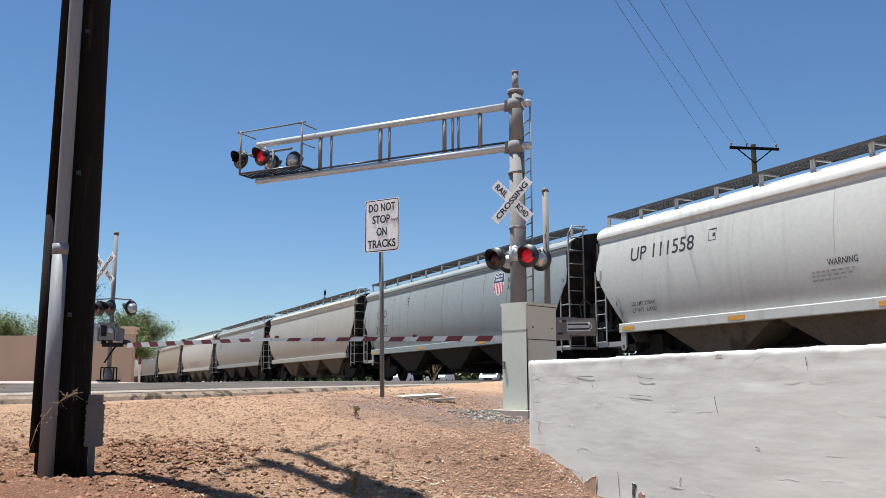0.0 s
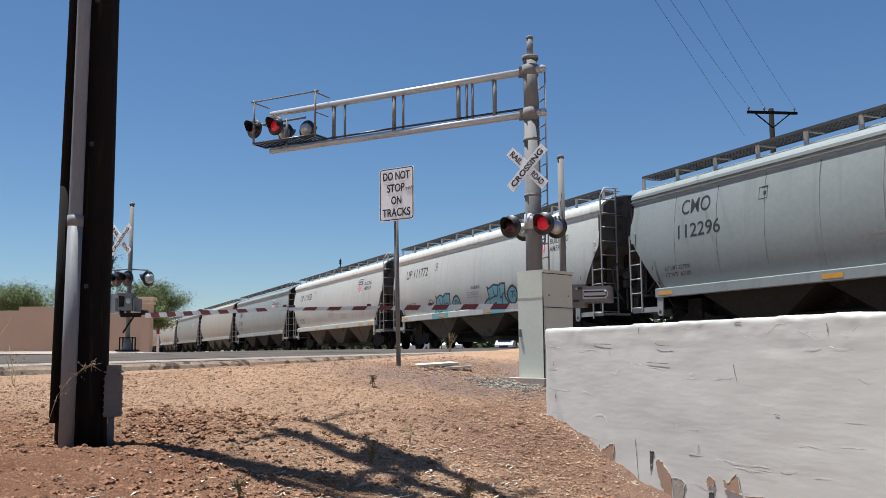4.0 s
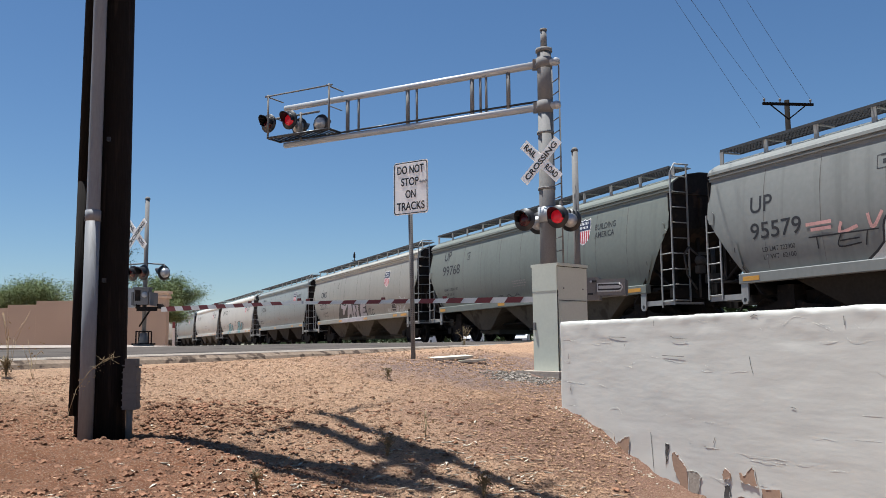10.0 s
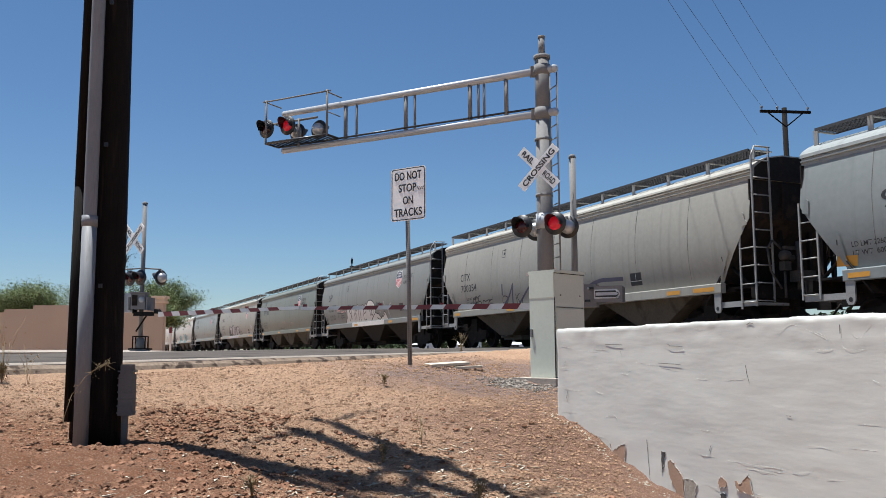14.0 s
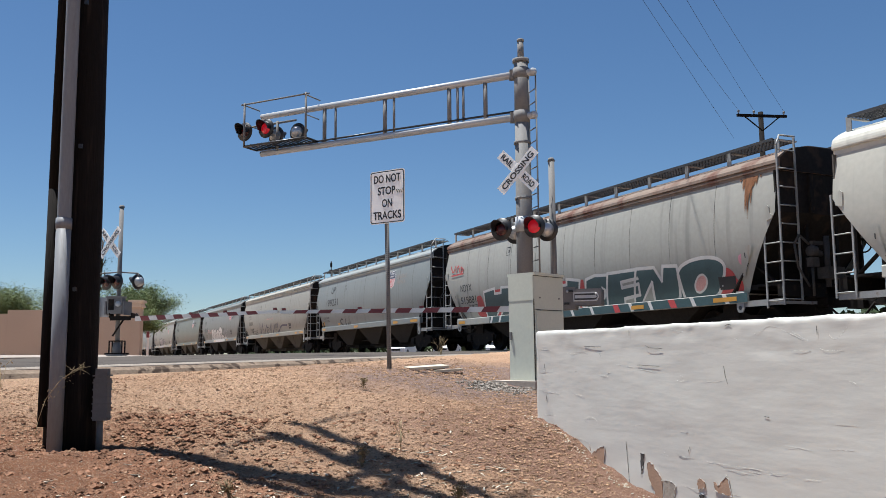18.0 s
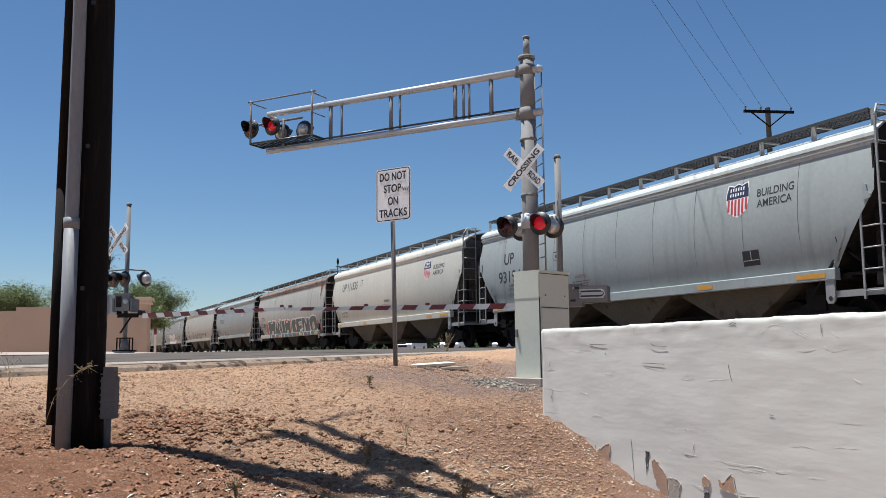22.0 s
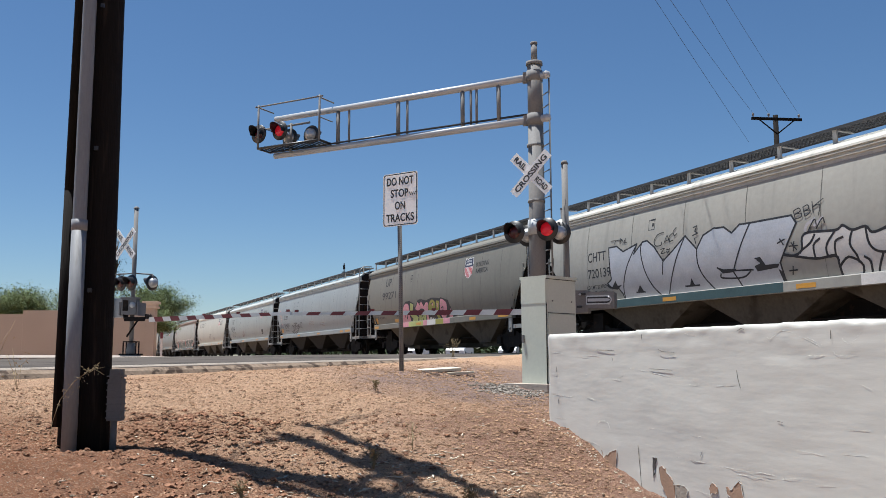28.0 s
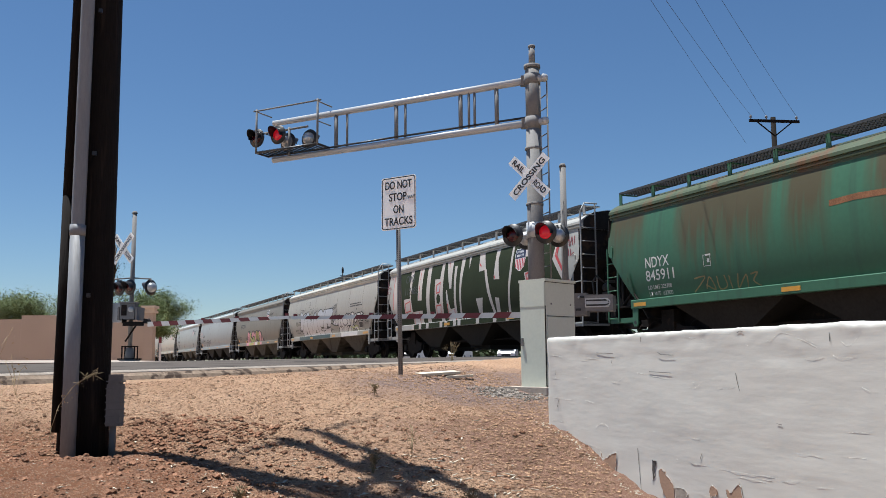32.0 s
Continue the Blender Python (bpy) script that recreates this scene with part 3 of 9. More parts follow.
# kind, pitch from car to car, paint, writing
CARS = [
    ("wide", 17.7, "grey_d"), ("plain", 17.6, "grey_w"), ("ribbed", 17.5, "grey_d"), ("plain", 17.6, "tan"), ("plain", 17.5, "cream"),
    ("ribbed", 17.6, "grey_m"), ("wide", 17.9, "beige"), ("ribbed", 18.65, "bluegrey"), ("plain", 17.57, "white_a"), ("plain", 17.65, "white_b"),
    ("ribbed", 17.27, "bluegrey"), ("wide", 18.84, "grey_w"), ("ribbed", 17.55, "grey_g"), ("ribbed", 18.01, "grey_m"), ("wide", 18.85, "beige"),
    ("ribbed", 16.97, "grey_b"), ("ribbed", 18.12, "rusty"), ("plain", 17.65, "cream_w"), ("ribbed", 18.07, "pale_b"), ("wide", 18.78, "pale_c"),
    ("ribbed", 17.32, "taupe"), ("wide", 18.58, "cream"), ("ribbed", 17.55, "white_g"), ("ribbed", 17.9, "green"),
]
PAINTS = {
    "grey_d": hull_paint("paint_grey_dark", (0.19, 0.19, 0.185)),
    "grey_w": hull_paint("paint_grey_warm", (0.44, 0.43, 0.40)),
    "tan": hull_paint("paint_tan", (0.34, 0.28, 0.21)),
    "cream": hull_paint("paint_cream", (0.51, 0.49, 0.455)),
    "grey_m": hull_paint("paint_grey", (0.33, 0.34, 0.335)),
    "beige": hull_paint("paint_beige", (0.47, 0.45, 0.41)),
    "bluegrey": hull_paint("paint_blue_grey", (0.37, 0.41, 0.42)),
    "white_a": hull_paint("paint_white", (0.70, 0.70, 0.68), 0.2),
    "white_b": hull_paint("paint_white_b", (0.70, 0.695, 0.67), 0.2),
    "grey_g": hull_paint("paint_grey_green", (0.27, 0.29, 0.265)),
    "grey_b": hull_paint("paint_grey_blue", (0.33, 0.36, 0.37)),
    "rusty": hull_paint("paint_old_white", (0.54, 0.525, 0.49), 0.3, 0.25, (0.25, 0.11, 0.06)),
    "cream_w": hull_paint("paint_cream_white", (0.70, 0.68, 0.62), 0.2, 0.08, (0.45, 0.28, 0.12)),
    "pale_b": hull_paint("paint_pale_blue", (0.47, 0.51, 0.52)),
    "pale_c": hull_paint("paint_pale_sky", (0.44, 0.48, 0.51), 0.15),
    "taupe": hull_paint("paint_taupe", (0.28, 0.265, 0.235)),
    "white_g": hull_paint("paint_white_c", (0.54, 0.53, 0.51)),
    "green": hull_paint("paint_green", (0.075, 0.2, 0.125), 0.4, 0.35, (0.11, 0.065, 0.03),
                        runs=((8.2, 6.6, 2.75), (5.25, 2.1, 2.4), (1.7, 0.55, 2.4), (-0.5, -1.6, 2.6), (-2.6, -4.6, 2.5))),
}
# side paints made paler for roofs: sun on the tops put into the colour
ROOF_SUNLIT = {"cream": (0.72, 0.69, 0.64), "white_a": (0.86, 0.85, 0.82), "white_b": (0.86, 0.85, 0.81), "cream_w": (0.86, 0.83, 0.76), "beige": (0.62, 0.59, 0.54),
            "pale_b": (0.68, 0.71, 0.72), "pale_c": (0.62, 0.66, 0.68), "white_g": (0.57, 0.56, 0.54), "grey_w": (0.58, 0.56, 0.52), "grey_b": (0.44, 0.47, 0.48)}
ROOFS = {name: hull_paint("sunlit_roof", color, 0.3) for name, color in ROOF_SUNLIT.items()}
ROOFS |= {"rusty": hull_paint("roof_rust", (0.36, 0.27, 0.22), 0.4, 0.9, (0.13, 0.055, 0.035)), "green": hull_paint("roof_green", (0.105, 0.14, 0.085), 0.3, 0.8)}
MESHES = {}


def shared(key, make):
    if key not in MESHES:
        bm = bmesh.new()
        make(bm)
        MESHES[key] = mesh_of(key[0], bm)
    return MESHES[key]


def half_width(z, kind):
    """Half the width of the body at height z: a bulged side, widest a little below its middle."""
    return 1.555 - (0.2 if z < 2.45 else 0.16) * ((z - 2.45) / 1.3) ** 2


SEAMS = {"plain": 5, "ribbed": 9, "wide": 7}
EAVE = 3.70


def make_hull(bm, half, kind, drop=0.0):
    """The tank: side sheets with welded seams and slope sheets at the ends."""
    cut_z, cut_x, sill = 2.8, 1.12, 1.38 - drop
    n = SEAMS[kind]
    flat = half - cut_x
    xs = sorted({-half + 0.06, half - 0.06, -flat, flat, *[-half + 0.06 + k * cut_x / 4 for k in range(5)], *[half - 0.06 - k * cut_x / 4 for k in range(5)]})
    seams = [-flat + (k + 0.5) * 2 * flat / n for k in range(n)]
    for s in seams:
        xs += [s - 0.05, s - 0.03, s - 0.008, s + 0.008, s + 0.03, s + 0.05]
    xs = sorted(xs)
    rows = []
    for x in xs:
        over = max(0.0, abs(x) - flat) / (cut_x - 0.06)
        zb = sill + (cut_z - sill) * min(1, over)
        groove = 0.0012 if any(abs(x - s) < 0.01 for s in seams) else 0.0
        if kind == "ribbed":
            groove = -groove
        nk = 14
        row = []
        for sgn in (1, -1):
            side = []
            for k in range(nk):
                z = zb + (EAVE - zb) * k / (nk - 1)
                side.append((x, sgn * (half_width(z, kind) - groove), z))
            row.append(side if sgn == 1 else side[::-1])
        rows.append([bm.verts.new(p) for p in row[0] + row[1]])
    k = len(rows[0])
    for A, B in zip(rows, rows[1:]):
        sloped = abs((A[0].co.x + B[0].co.x) / 2) > flat
        for i in range(k):
            if i == k - 1 and sloped:
                continue
            bm.faces.new([A[i], B[i], B[(i + 1) % k], A[(i + 1) % k]]).smooth = True
    bmesh.ops.recalc_face_normals(bm, faces=bm.faces)
    es = [e for e in bm.edges if len(e.link_faces) == 2 and e.calc_face_angle(0) > 0.5]
    bmesh.ops.split_edges(bm, edges=es)


def make_end_sheet(bm, sign):
    """Upright end sheet and the slope sheet under it; x = 0 at the end of the wagon."""
    cut_z, cut_x, sill = 2.8, 1.12, 1.38
    prism(bm, [(-0.065, cut_z), (-0.065, EAVE), (-0.10, EAVE), (-0.10, cut_z), (-cut_x - 0.6, 0.9), (-cut_x - 0.56, 0.9)], -1.5, 1.5,
          Matrix(((sign, 0, 0, 0), (0, 0, 1, 0), (0, 1, 0, 0), (0, 0, 0, 1))))
    for y in (-0.5, 0.5):
        box(bm, (-sign * 0.03, y, 3.25), (0.07, 0.1, 0.85))
    # cap over the roof end, so that it takes the painted shade too
    cap = [(1.37, 3.70), (1.36, 3.97), (1.17, 4.11), (1.0, 4.21), (0.5, 4.29)]
    prism(bm, cap + [(-y, z) for y, z in cap[::-1]], -0.027, -0.018, Matrix(((0, 0, sign, 0), (1, 0, 0, 0), (0, 1, 0, 0), (0, 0, 0, 1))))


def make_roof(bm, half, kind):
    """Top chord and arched roof."""
    if kind == "wide":
        prof = [(1.512, 3.700), (1.512, 3.775), (1.549, 3.780), (1.549, 3.800), (1.510, 3.805), (1.510, 3.865), (1.556, 3.870), (1.556, 3.890), (1.512, 3.895), (1.508, 3.930), (1.556, 3.940), (1.545, 3.990), (1.46, 4.055), (1.3, 4.13), (1.0, 4.24), (0.5, 4.32)]
    elif kind == "plain":
        prof = [(1.502, 3.700), (1.502, 3.790), (1.545, 3.800), (1.556, 3.830), (1.552, 3.880), (1.542, 3.930), (1.512, 4.000), (1.45, 4.060), (1.3, 4.14), (1.0, 4.25), (0.5, 4.33)]
    else:
        prof = [(1.508, 3.700), (1.508, 3.765), (1.547, 3.770), (1.549, 3.800), (1.506, 3.805), (1.506, 3.850), (1.556, 3.860), (1.548, 3.930), (1.488, 4.000), (1.4, 4.060), (1.25, 4.13), (1.0, 4.22), (0.5, 4.31)]
    prof = [(y - 0.1 * min(1.0, max(0.0, (y - 0.9) / 0.5)), z) for y, z in prof]
    full = prof + [(-y, z) for y, z in prof[::-1]]
    ends = (-half + 0.03, half - 0.03)
    a = [bm.verts.new((ends[0], y, z)) for y, z in full]
    b = [bm.verts.new((ends[1], y, z)) for y, z in full]
    for i in range(len(full)):
        bm.faces.new([a[i], b[i], b[(i + 1) % len(full)], a[(i + 1) % len(full)]])
    bm.faces.new(a)
    bm.faces.new(b[::-1])


def make_hopper(bm, length):
    """One outlet hopper with its gate."""
    L, W = length / 2, 1.24
    top = [(-L, -W, 1.4), (L, -W, 1.4), (L, W, 1.4), (-L, W, 1.4)]
    low = [(-0.45, -1.0, 0.42), (0.45, -1.0, 0.42), (0.45, 1.0, 0.42), (-0.45, 1.0, 0.42)]
    mid = [(-L, -W, 1.25), (L, -W, 1.25), (L, W, 1.25), (-L, W, 1.25)]
    r = [[bm.verts.new(p) for p in ring] for ring in (top, mid, low)]
    for A, B in zip(r, r[1:]):
        for i in range(4):
            bm.faces.new([A[i], A[(i + 1) % 4], B[(i + 1) % 4], B[i]])
    bm.faces.new(r[0])
    bm.faces.new(r[2][::-1])
    box(bm, (0, 0, 0.34), (1.3, 1.5, 0.16))
    tube(bm, (0.0, -1.2, 0.36), (0.0, 1.2, 0.36), 0.04, seg=8)


def make_sill(bm, length):
    prism(bm, [(-0.09, 1.165), (0.05, 1.165), (0.06, 1.18), (0.06, 1.38), (0.045, 1.40), (-0.09, 1.40)], -length / 2, length / 2,
          Matrix(((0, 0, 1, 0), (1, 0, 0, 0), (0, 1, 0, 0), (0, 0, 0, 1))))


def make_walk_board(bm, length):
    """Open grating of the roof walk: long bars and cross bars."""
    for y in np.linspace(-0.29, 0.29, 7):
        box(bm, (0, y, 0), (length, 0.012, 0.035))
    for y in (-0.31, 0.31):
        box(bm, (0, y, -0.005), (length, 0.02, 0.06))
    for x in np.arange(-length / 2 + 0.05, length / 2, 0.11):
        box(bm, (x, 0, 0.006), (0.025, 0.6, 0.02))


def make_bracket(bm):
    box(bm, (0, 0.03, 0.14), (0.12, 0.025, 0.40))
    box(bm, (0, -0.25, 0.31), (0.07, 0.55, 0.03))


def make_rail(bm, z0, z1, bend):
    box(bm, (0, 0, (z0 + z1) / 2), (0.042, 0.03, z1 - z0))
    if bend:
        tube(bm, (0, 0, z1), (bend, -0.25, z1 + 0.28), 0.022, seg=6)
        tube(bm, (bend, -0.25, z1 + 0.28), (bend, -0.7, z1 + 0.28), 0.022, seg=6)


def make_rung(bm, w):
    tube(bm, (0, 0, 0), (w, 0, 0), 0.016, seg=6)


def make_end_frame(bm, sign):
    """End sill, platform, corner posts and centre beam of one end; x = 0 at the end plane, inwards is -sign."""
    box(bm, (-sign * 0.1, 0, 1.12), (0.2, 2.9, 0.26))
    box(bm, (-sign * 0.75, 0, 1.0), (1.5, 0.45, 0.4))
    box(bm, (-sign * 0.55, 0, 1.27), (1.0, 2.7, 0.05))
    for y in (1.2, 0.45, -0.45, -1.2):
        box(bm, (-sign * 0.28, y, 2.0), (0.09, 0.09, 1.5))
    for y in (1.3, -1.3):
        tube(bm, (-sign * 0.3, y, 1.25), (-sign * 1.15, y, 1.9), 0.04, seg=6)
    bevel(bm, 0.012)


def make_centre_sill(bm, length):
    """Deep centre beam under the hoppers, with brake pipe."""
    box(bm, (0, 0, 0.8), (length, 0.5, 0.42))
    tube(bm, (-length / 2, 0.62, 0.62), (length / 2, 0.62, 0.62), 0.04, seg=6)
    tube(bm, (-length / 2, -0.62, 0.62), (length / 2, -0.62, 0.62), 0.04, seg=6)
    box(bm, (length * 0.36, 0.5, 0.72), (1.1, 0.5, 0.5))
    box(bm, (-length * 0.36, 0.4, 0.72), (0.9, 0.5, 0.5))


def make_bolster(bm):
    """Shear plates and slope bracing over one bogie."""
    box(bm, (0, 0, 1.22), (2.3, 2.7, 0.06))
    box(bm, (0, 0, 0.85), (0.5, 2.2, 0.5))


def make_coupler(bm, sign):
    box(bm, (sign * 0.2, 0, 0.86), (0.9, 0.16, 0.2))
    box(bm, (sign * 0.62, 0.05, 0.86), (0.26, 0.34, 0.3))
    bevel(bm, 0.03)
    tube(bm, (sign * 0.1, 0.35, 0.8), (sign * 0.5, 0.3, 0.45), 0.025, seg=6)
    tube(bm, (sign * 0.5, 0.3, 0.45), (sign * 0.69, 0.2, 0.6), 0.025, seg=6)


def make_side_frame(bm):
    poly = [(-1.15, 0.52), (-1.0, 0.62), (-0.55, 0.66), (-0.35, 0.75), (0.35, 0.75), (0.55, 0.66), (1.0, 0.62), (1.15, 0.52), (1.1, 0.38), (0.75, 0.38), (0.4, 0.2), (-0.4, 0.2), (-0.75, 0.38), (-1.1, 0.38)]
    prism(bm, poly, -0.07, 0.07, Matrix(((1, 0, 0, 0), (0, 0, 1, 0), (0, 1, 0, 0), (0, 0, 0, 1))))
    for x in (-0.87, 0.87):
        box(bm, (x, 0.06, 0.45), (0.3, 0.16, 0.24))
    bevel(bm, 0.015)
    for x in (-0.16, 0.0, 0.16):
        tube(bm, (x, 0.0, 0.3), (x, 0.0, 0.62), 0.075, seg=8)


def make_wheelset(bm):
    for y in (-0.755, 0.755):
        s = 1 if y > 0 else -1
        lathe(bm, [(0.0, -0.09), (0.10, -0.09), (0.12, -0.03), (0.36, -0.02), (0.37, -0.07), (0.425, -0.065), (0.43, 0.05), (0.455, 0.075), (0.36, 0.08), (0.34, 0.03), (0.12, 0.04), (0.10, 0.06), (0.0, 0.06)], (0, y, 0), (0, -s, 0), 24)
    tube(bm, (0, -1.05, 0), (0, 1.05, 0), 0.08, seg=10)


def make_brake_wheel(bm):
    for k in range(18):
        a, b = k * math.pi / 9, (k + 1) * math.pi / 9
        tube(bm, (0, 0.28 * math.cos(a), 0.28 * math.sin(a)), (0, 0.28 * math.cos(b), 0.28 * math.sin(b)), 0.016, seg=6)
    for k in range(5):
        a = k * math.pi / 2.5
        tube(bm, (0, 0, 0), (0, 0.28 * math.cos(a), 0.28 * math.sin(a)), 0.013, seg=6)
    tube(bm, (-0.05, 0, 0), (0.08, 0, 0), 0.04, seg=8)


def make_hatch(bm, length):
    prism(bm, [(-0.36, 0), (0.36, 0), (0.3, 0.1), (-0.3, 0.1)], -length / 2, length / 2, Matrix(((0, 0, 1, 0), (1, 0, 0, 0), (0, 1, 0, 4.2), (0, 0, 0, 1))))


def hopper_car(index, kind, pitch, paint):
    B = pitch - GAP
    half = B / 2
    hull_mat = PAINTS[paint]
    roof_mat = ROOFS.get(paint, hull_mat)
    car = thing("hopper_wagon", "", "freight wagon", group="wagons of the freight train")
    drop = 0.26 if paint == "rusty" else 0.0
    put("body", shared(("body", kind, B, drop), lambda bm: make_hull(bm, half, kind, drop)), hull_mat, car)
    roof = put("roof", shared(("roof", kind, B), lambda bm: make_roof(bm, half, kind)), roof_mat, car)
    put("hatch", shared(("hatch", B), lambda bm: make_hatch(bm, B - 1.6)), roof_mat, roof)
    L = B - 2 * 1.12
    for s in (1, -1):
        put("side_sill", shared(("side_sill", B), lambda bm: make_sill(bm, L + 0.1)), hull_mat, car,
            Matrix.Translation((0, s * 1.5, -drop)) @ Matrix.Rotation(0 if s > 0 else math.pi, 4, "Z"))
        board = put("roof_walk", shared(("roof_walk", B), lambda bm: make_walk_board(bm, B - 0.6)), GRATING, roof, Matrix.Translation((0, s * 0.95, 4.45)))
    nb = 12
    for k in range(nb):
        x = -half + 0.25 + k * (B - 0.5) / (nb - 1)
        put("walk_bracket", shared(("walk_bracket",), make_bracket), LADDER if paint != "green" else hull_mat, roof, Matrix.Translation((x, 1.15, 4.12)))
    n = 3
    hl = (L - 2.4) / n
    for k in range(n):
        # both hopper colours hold painted shade, the pale wagons less of it
        put("hopper", shared(("hopper", B), lambda bm: make_hopper(bm, hl)), (HOPPER if paint in ("white_a", "white_b", "cream_w", "cream", "beige", "taupe", "pale_b", "grey_g", "grey_w") else HOPPER_SHADED), car, Matrix.Translation(((k - 1) * hl, 0, 0)))
    put("centre_sill", shared(("centre_sill", B), lambda bm: make_centre_sill(bm, B - 0.6)), STEEL_DARK, car)
    for s in (1, -1):
        put("end_frame", shared(("end_frame", s), lambda bm: make_end_frame(bm, s)), STEEL_DARK, car, Matrix.Translation((s * half, 0, 0)))
        put("bolster", shared(("bolster",), make_bolster), STEEL_DARK, car, Matrix.Translation((s * (half - 2.0), 0, 0)))
        # end sheets carry gap shade in their colour, lighter on plain wagons
        put("end_sheet", shared(("end_sheet", s), lambda bm: make_end_sheet(bm, s)), END_GREY if kind == "plain" else END_SHADED, car, Matrix.Translation((s * half, 0, 0)))
        put("coupler", shared(("coupler", s), lambda bm: make_coupler(bm, s)), STEEL_DARK, car, Matrix.Translation((s * half, 0, 0)))
        truck = put("bogie", shared(("side_frame",), make_side_frame), STEEL_DARK, car, Matrix.Translation((s * (half - 2.0), 0.98, 0.0)))
        put("bogie_frame", shared(("side_frame",), make_side_frame), STEEL_DARK, truck, Matrix.Translation((0, -1.96, 0)))
        for w in (-0.87, 0.87):
            put("wheelset", shared(("wheelset",), make_wheelset), STEEL_DARK, truck, Matrix.Translation((w, -0.98, 0.43)))
    # ladders: a tall one on the trailing corner, a short one on the leading corner
    rail_mat = LADDER if paint != "green" else hull_mat
    tall = put("end_ladder", shared(("tall_rail",), lambda bm: make_rail(bm, 0.8, 4.22, 0.14)), rail_mat, car, Matrix.Translation((-half - 0.02, 1.5, 0)))
    put("ladder_rail", shared(("tall_rail2",), lambda bm: make_rail(bm, 0.9, 4.45, 0)), rail_mat, tall, Matrix.Translation((0, -0.52, 0)))
    for k in range(9):
        put("rung", shared(("rung", 0.52), lambda bm: make_rung(bm, 0.52)), rail_mat, tall, Matrix.Translation((0, 0, 0.93 + 0.40 * k)) @ Matrix.Rotation(-math.pi / 2, 4, "Z"))
    low = put("side_ladder", shared(("low_rail",), lambda bm: make_rail(bm, 0.75, 2.45, 0)), rail_mat, car, Matrix.Translation((-half + 0.42, 1.52, 0)))
    for k in range(4):
        put("rung", shared(("rung", 0.44), lambda bm: make_rung(bm, 0.44)), rail_mat, low, Matrix.Translation((0, 0, 0.9 + 0.41 * k)) @ Matrix.Rotation(math.pi, 4, "Z"))
    lead = put("lead_ladder", shared(("lead_rail",), lambda bm: make_rail(bm, 0.85, 2.9, 0)), rail_mat, car, Matrix.Translation((half + 0.0, 1.52, 0)))
    put("ladder_rail", shared(("lead_rail2",), lambda bm: make_rail(bm, 0.85, 2.45, 0)), rail_mat, lead, Matrix.Translation((-0.46, 0, 0)))
    for k in range(5):
        put("rung", shared(("rung", 0.46), lambda bm: make_rung(bm, 0.46)), rail_mat, lead, Matrix.Translation((0, 0, 0.95 + 0.38 * k)) @ Matrix.Rotation(math.pi, 4, "Z"))
    put("brake_wheel", shared(("brake_wheel",), make_brake_wheel), STEEL_DARK, car, Matrix.Translation((half - 0.12, 0.85, 2.05)))
    return car, B


TRAIN = []
offset = 21.55
offs = {}
o = 0.05
for i in range(8, len(CARS)):
    o -= CARS[i][1]
    offs[i] = o
offs[7] = 0.05
for i in range(6, -1, -1):
    offs[i] = offs[i + 1] + CARS[i + 1][1]
for i, (kind, pitch, paint) in enumerate(CARS):
    car, B = hopper_car(i, kind, pitch, paint)
    TRAIN.append((car, offs[i] + B / 2, B, i))


def run(t):
    """How far the train has gone along the track at t seconds."""
    return 21.55 + 8.62 * t - 0.0066 * t * t


def train_pose(s):
    return Matrix.Translation(ACROSS * TRACK_OFF + TRACK * s) @ Matrix.Rotation(AZ + math.pi / 2, 4, "Z")

# ---------------------------------------------------------------- crossing signals
MAST = Vector((2.27, 19.4, 0))
ARM_END = Vector((-4.25, 23.0, 0))
ARM = (ARM_END - MAST).normalized()
TO_ROAD = Vector((-ROAD.x, -ROAD.y, 0))               # the way the signs face


def facing(p, d):
    """A frame whose x runs along a sign, y up, z towards d."""
    z = Vector(d).normalized()
    x = Vector((0, 0, 1)).cross(z).normalized()
    m = Matrix((x, Vector((0, 0, 1)), z)).transposed().to_4x4()
    return Matrix.Translation(p) @ m


def signal_lamp(parent, p, d, lit, name="lamp"):
    """Flashing light: round black background, hood, red lens and housing."""
    m = parent.matrix_world.inverted() @ facing(p, d)
    bm = bmesh.new()
    lathe(bm, [(0.0, -0.03), (0.25, -0.03), (0.255, -0.015), (0.25, 0.0), (0.0, 0.0)], seg=28)
    body = part(name, bm, BLACK, parent, "black round signal background", m)
    bm = bmesh.new()
    seg = 14
    a0, a1 = radians(-15), radians(195)
    rings = []
    for r in (0.165, 0.175):
        ring = []
        for k in range(seg + 1):
            a = a0 + (a1 - a0) * k / seg
            out = 0.30 * (0.45 + 0.55 * max(0.0, math.sin(a)))
            ring.append((bm.verts.new((r * math.cos(a), r * math.sin(a), 0)), bm.verts.new((r * math.cos(a), r * math.sin(a), out))))
        rings.append(ring)
    for k in range(seg):
        for ring in rings:
            bm.faces.new([ring[k][0], ring[k + 1][0], ring[k + 1][1], ring[k][1]])
        bm.faces.new([rings[0][k][1], rings[0][k + 1][1], rings[1][k + 1][1], rings[1][k][1]])
    part("hood", bm, BLACK, body)
    bm = bmesh.new()
    lathe(bm, [(0.0, 0.045), (0.08, 0.038), (0.15, 0.012), (0.15, 0.0)], seg=24)
    part("lens", bm, LENS_LIT if lit else LENS_DARK, body, "glowing red lens" if lit else "dark red lens")
    bm = bmesh.new()
    lathe(bm, [(0.0, -0.2), (0.09, -0.185), (0.15, -0.12), (0.165, -0.03)], seg=20)
    part("housing", bm, DOME, body)
    return body


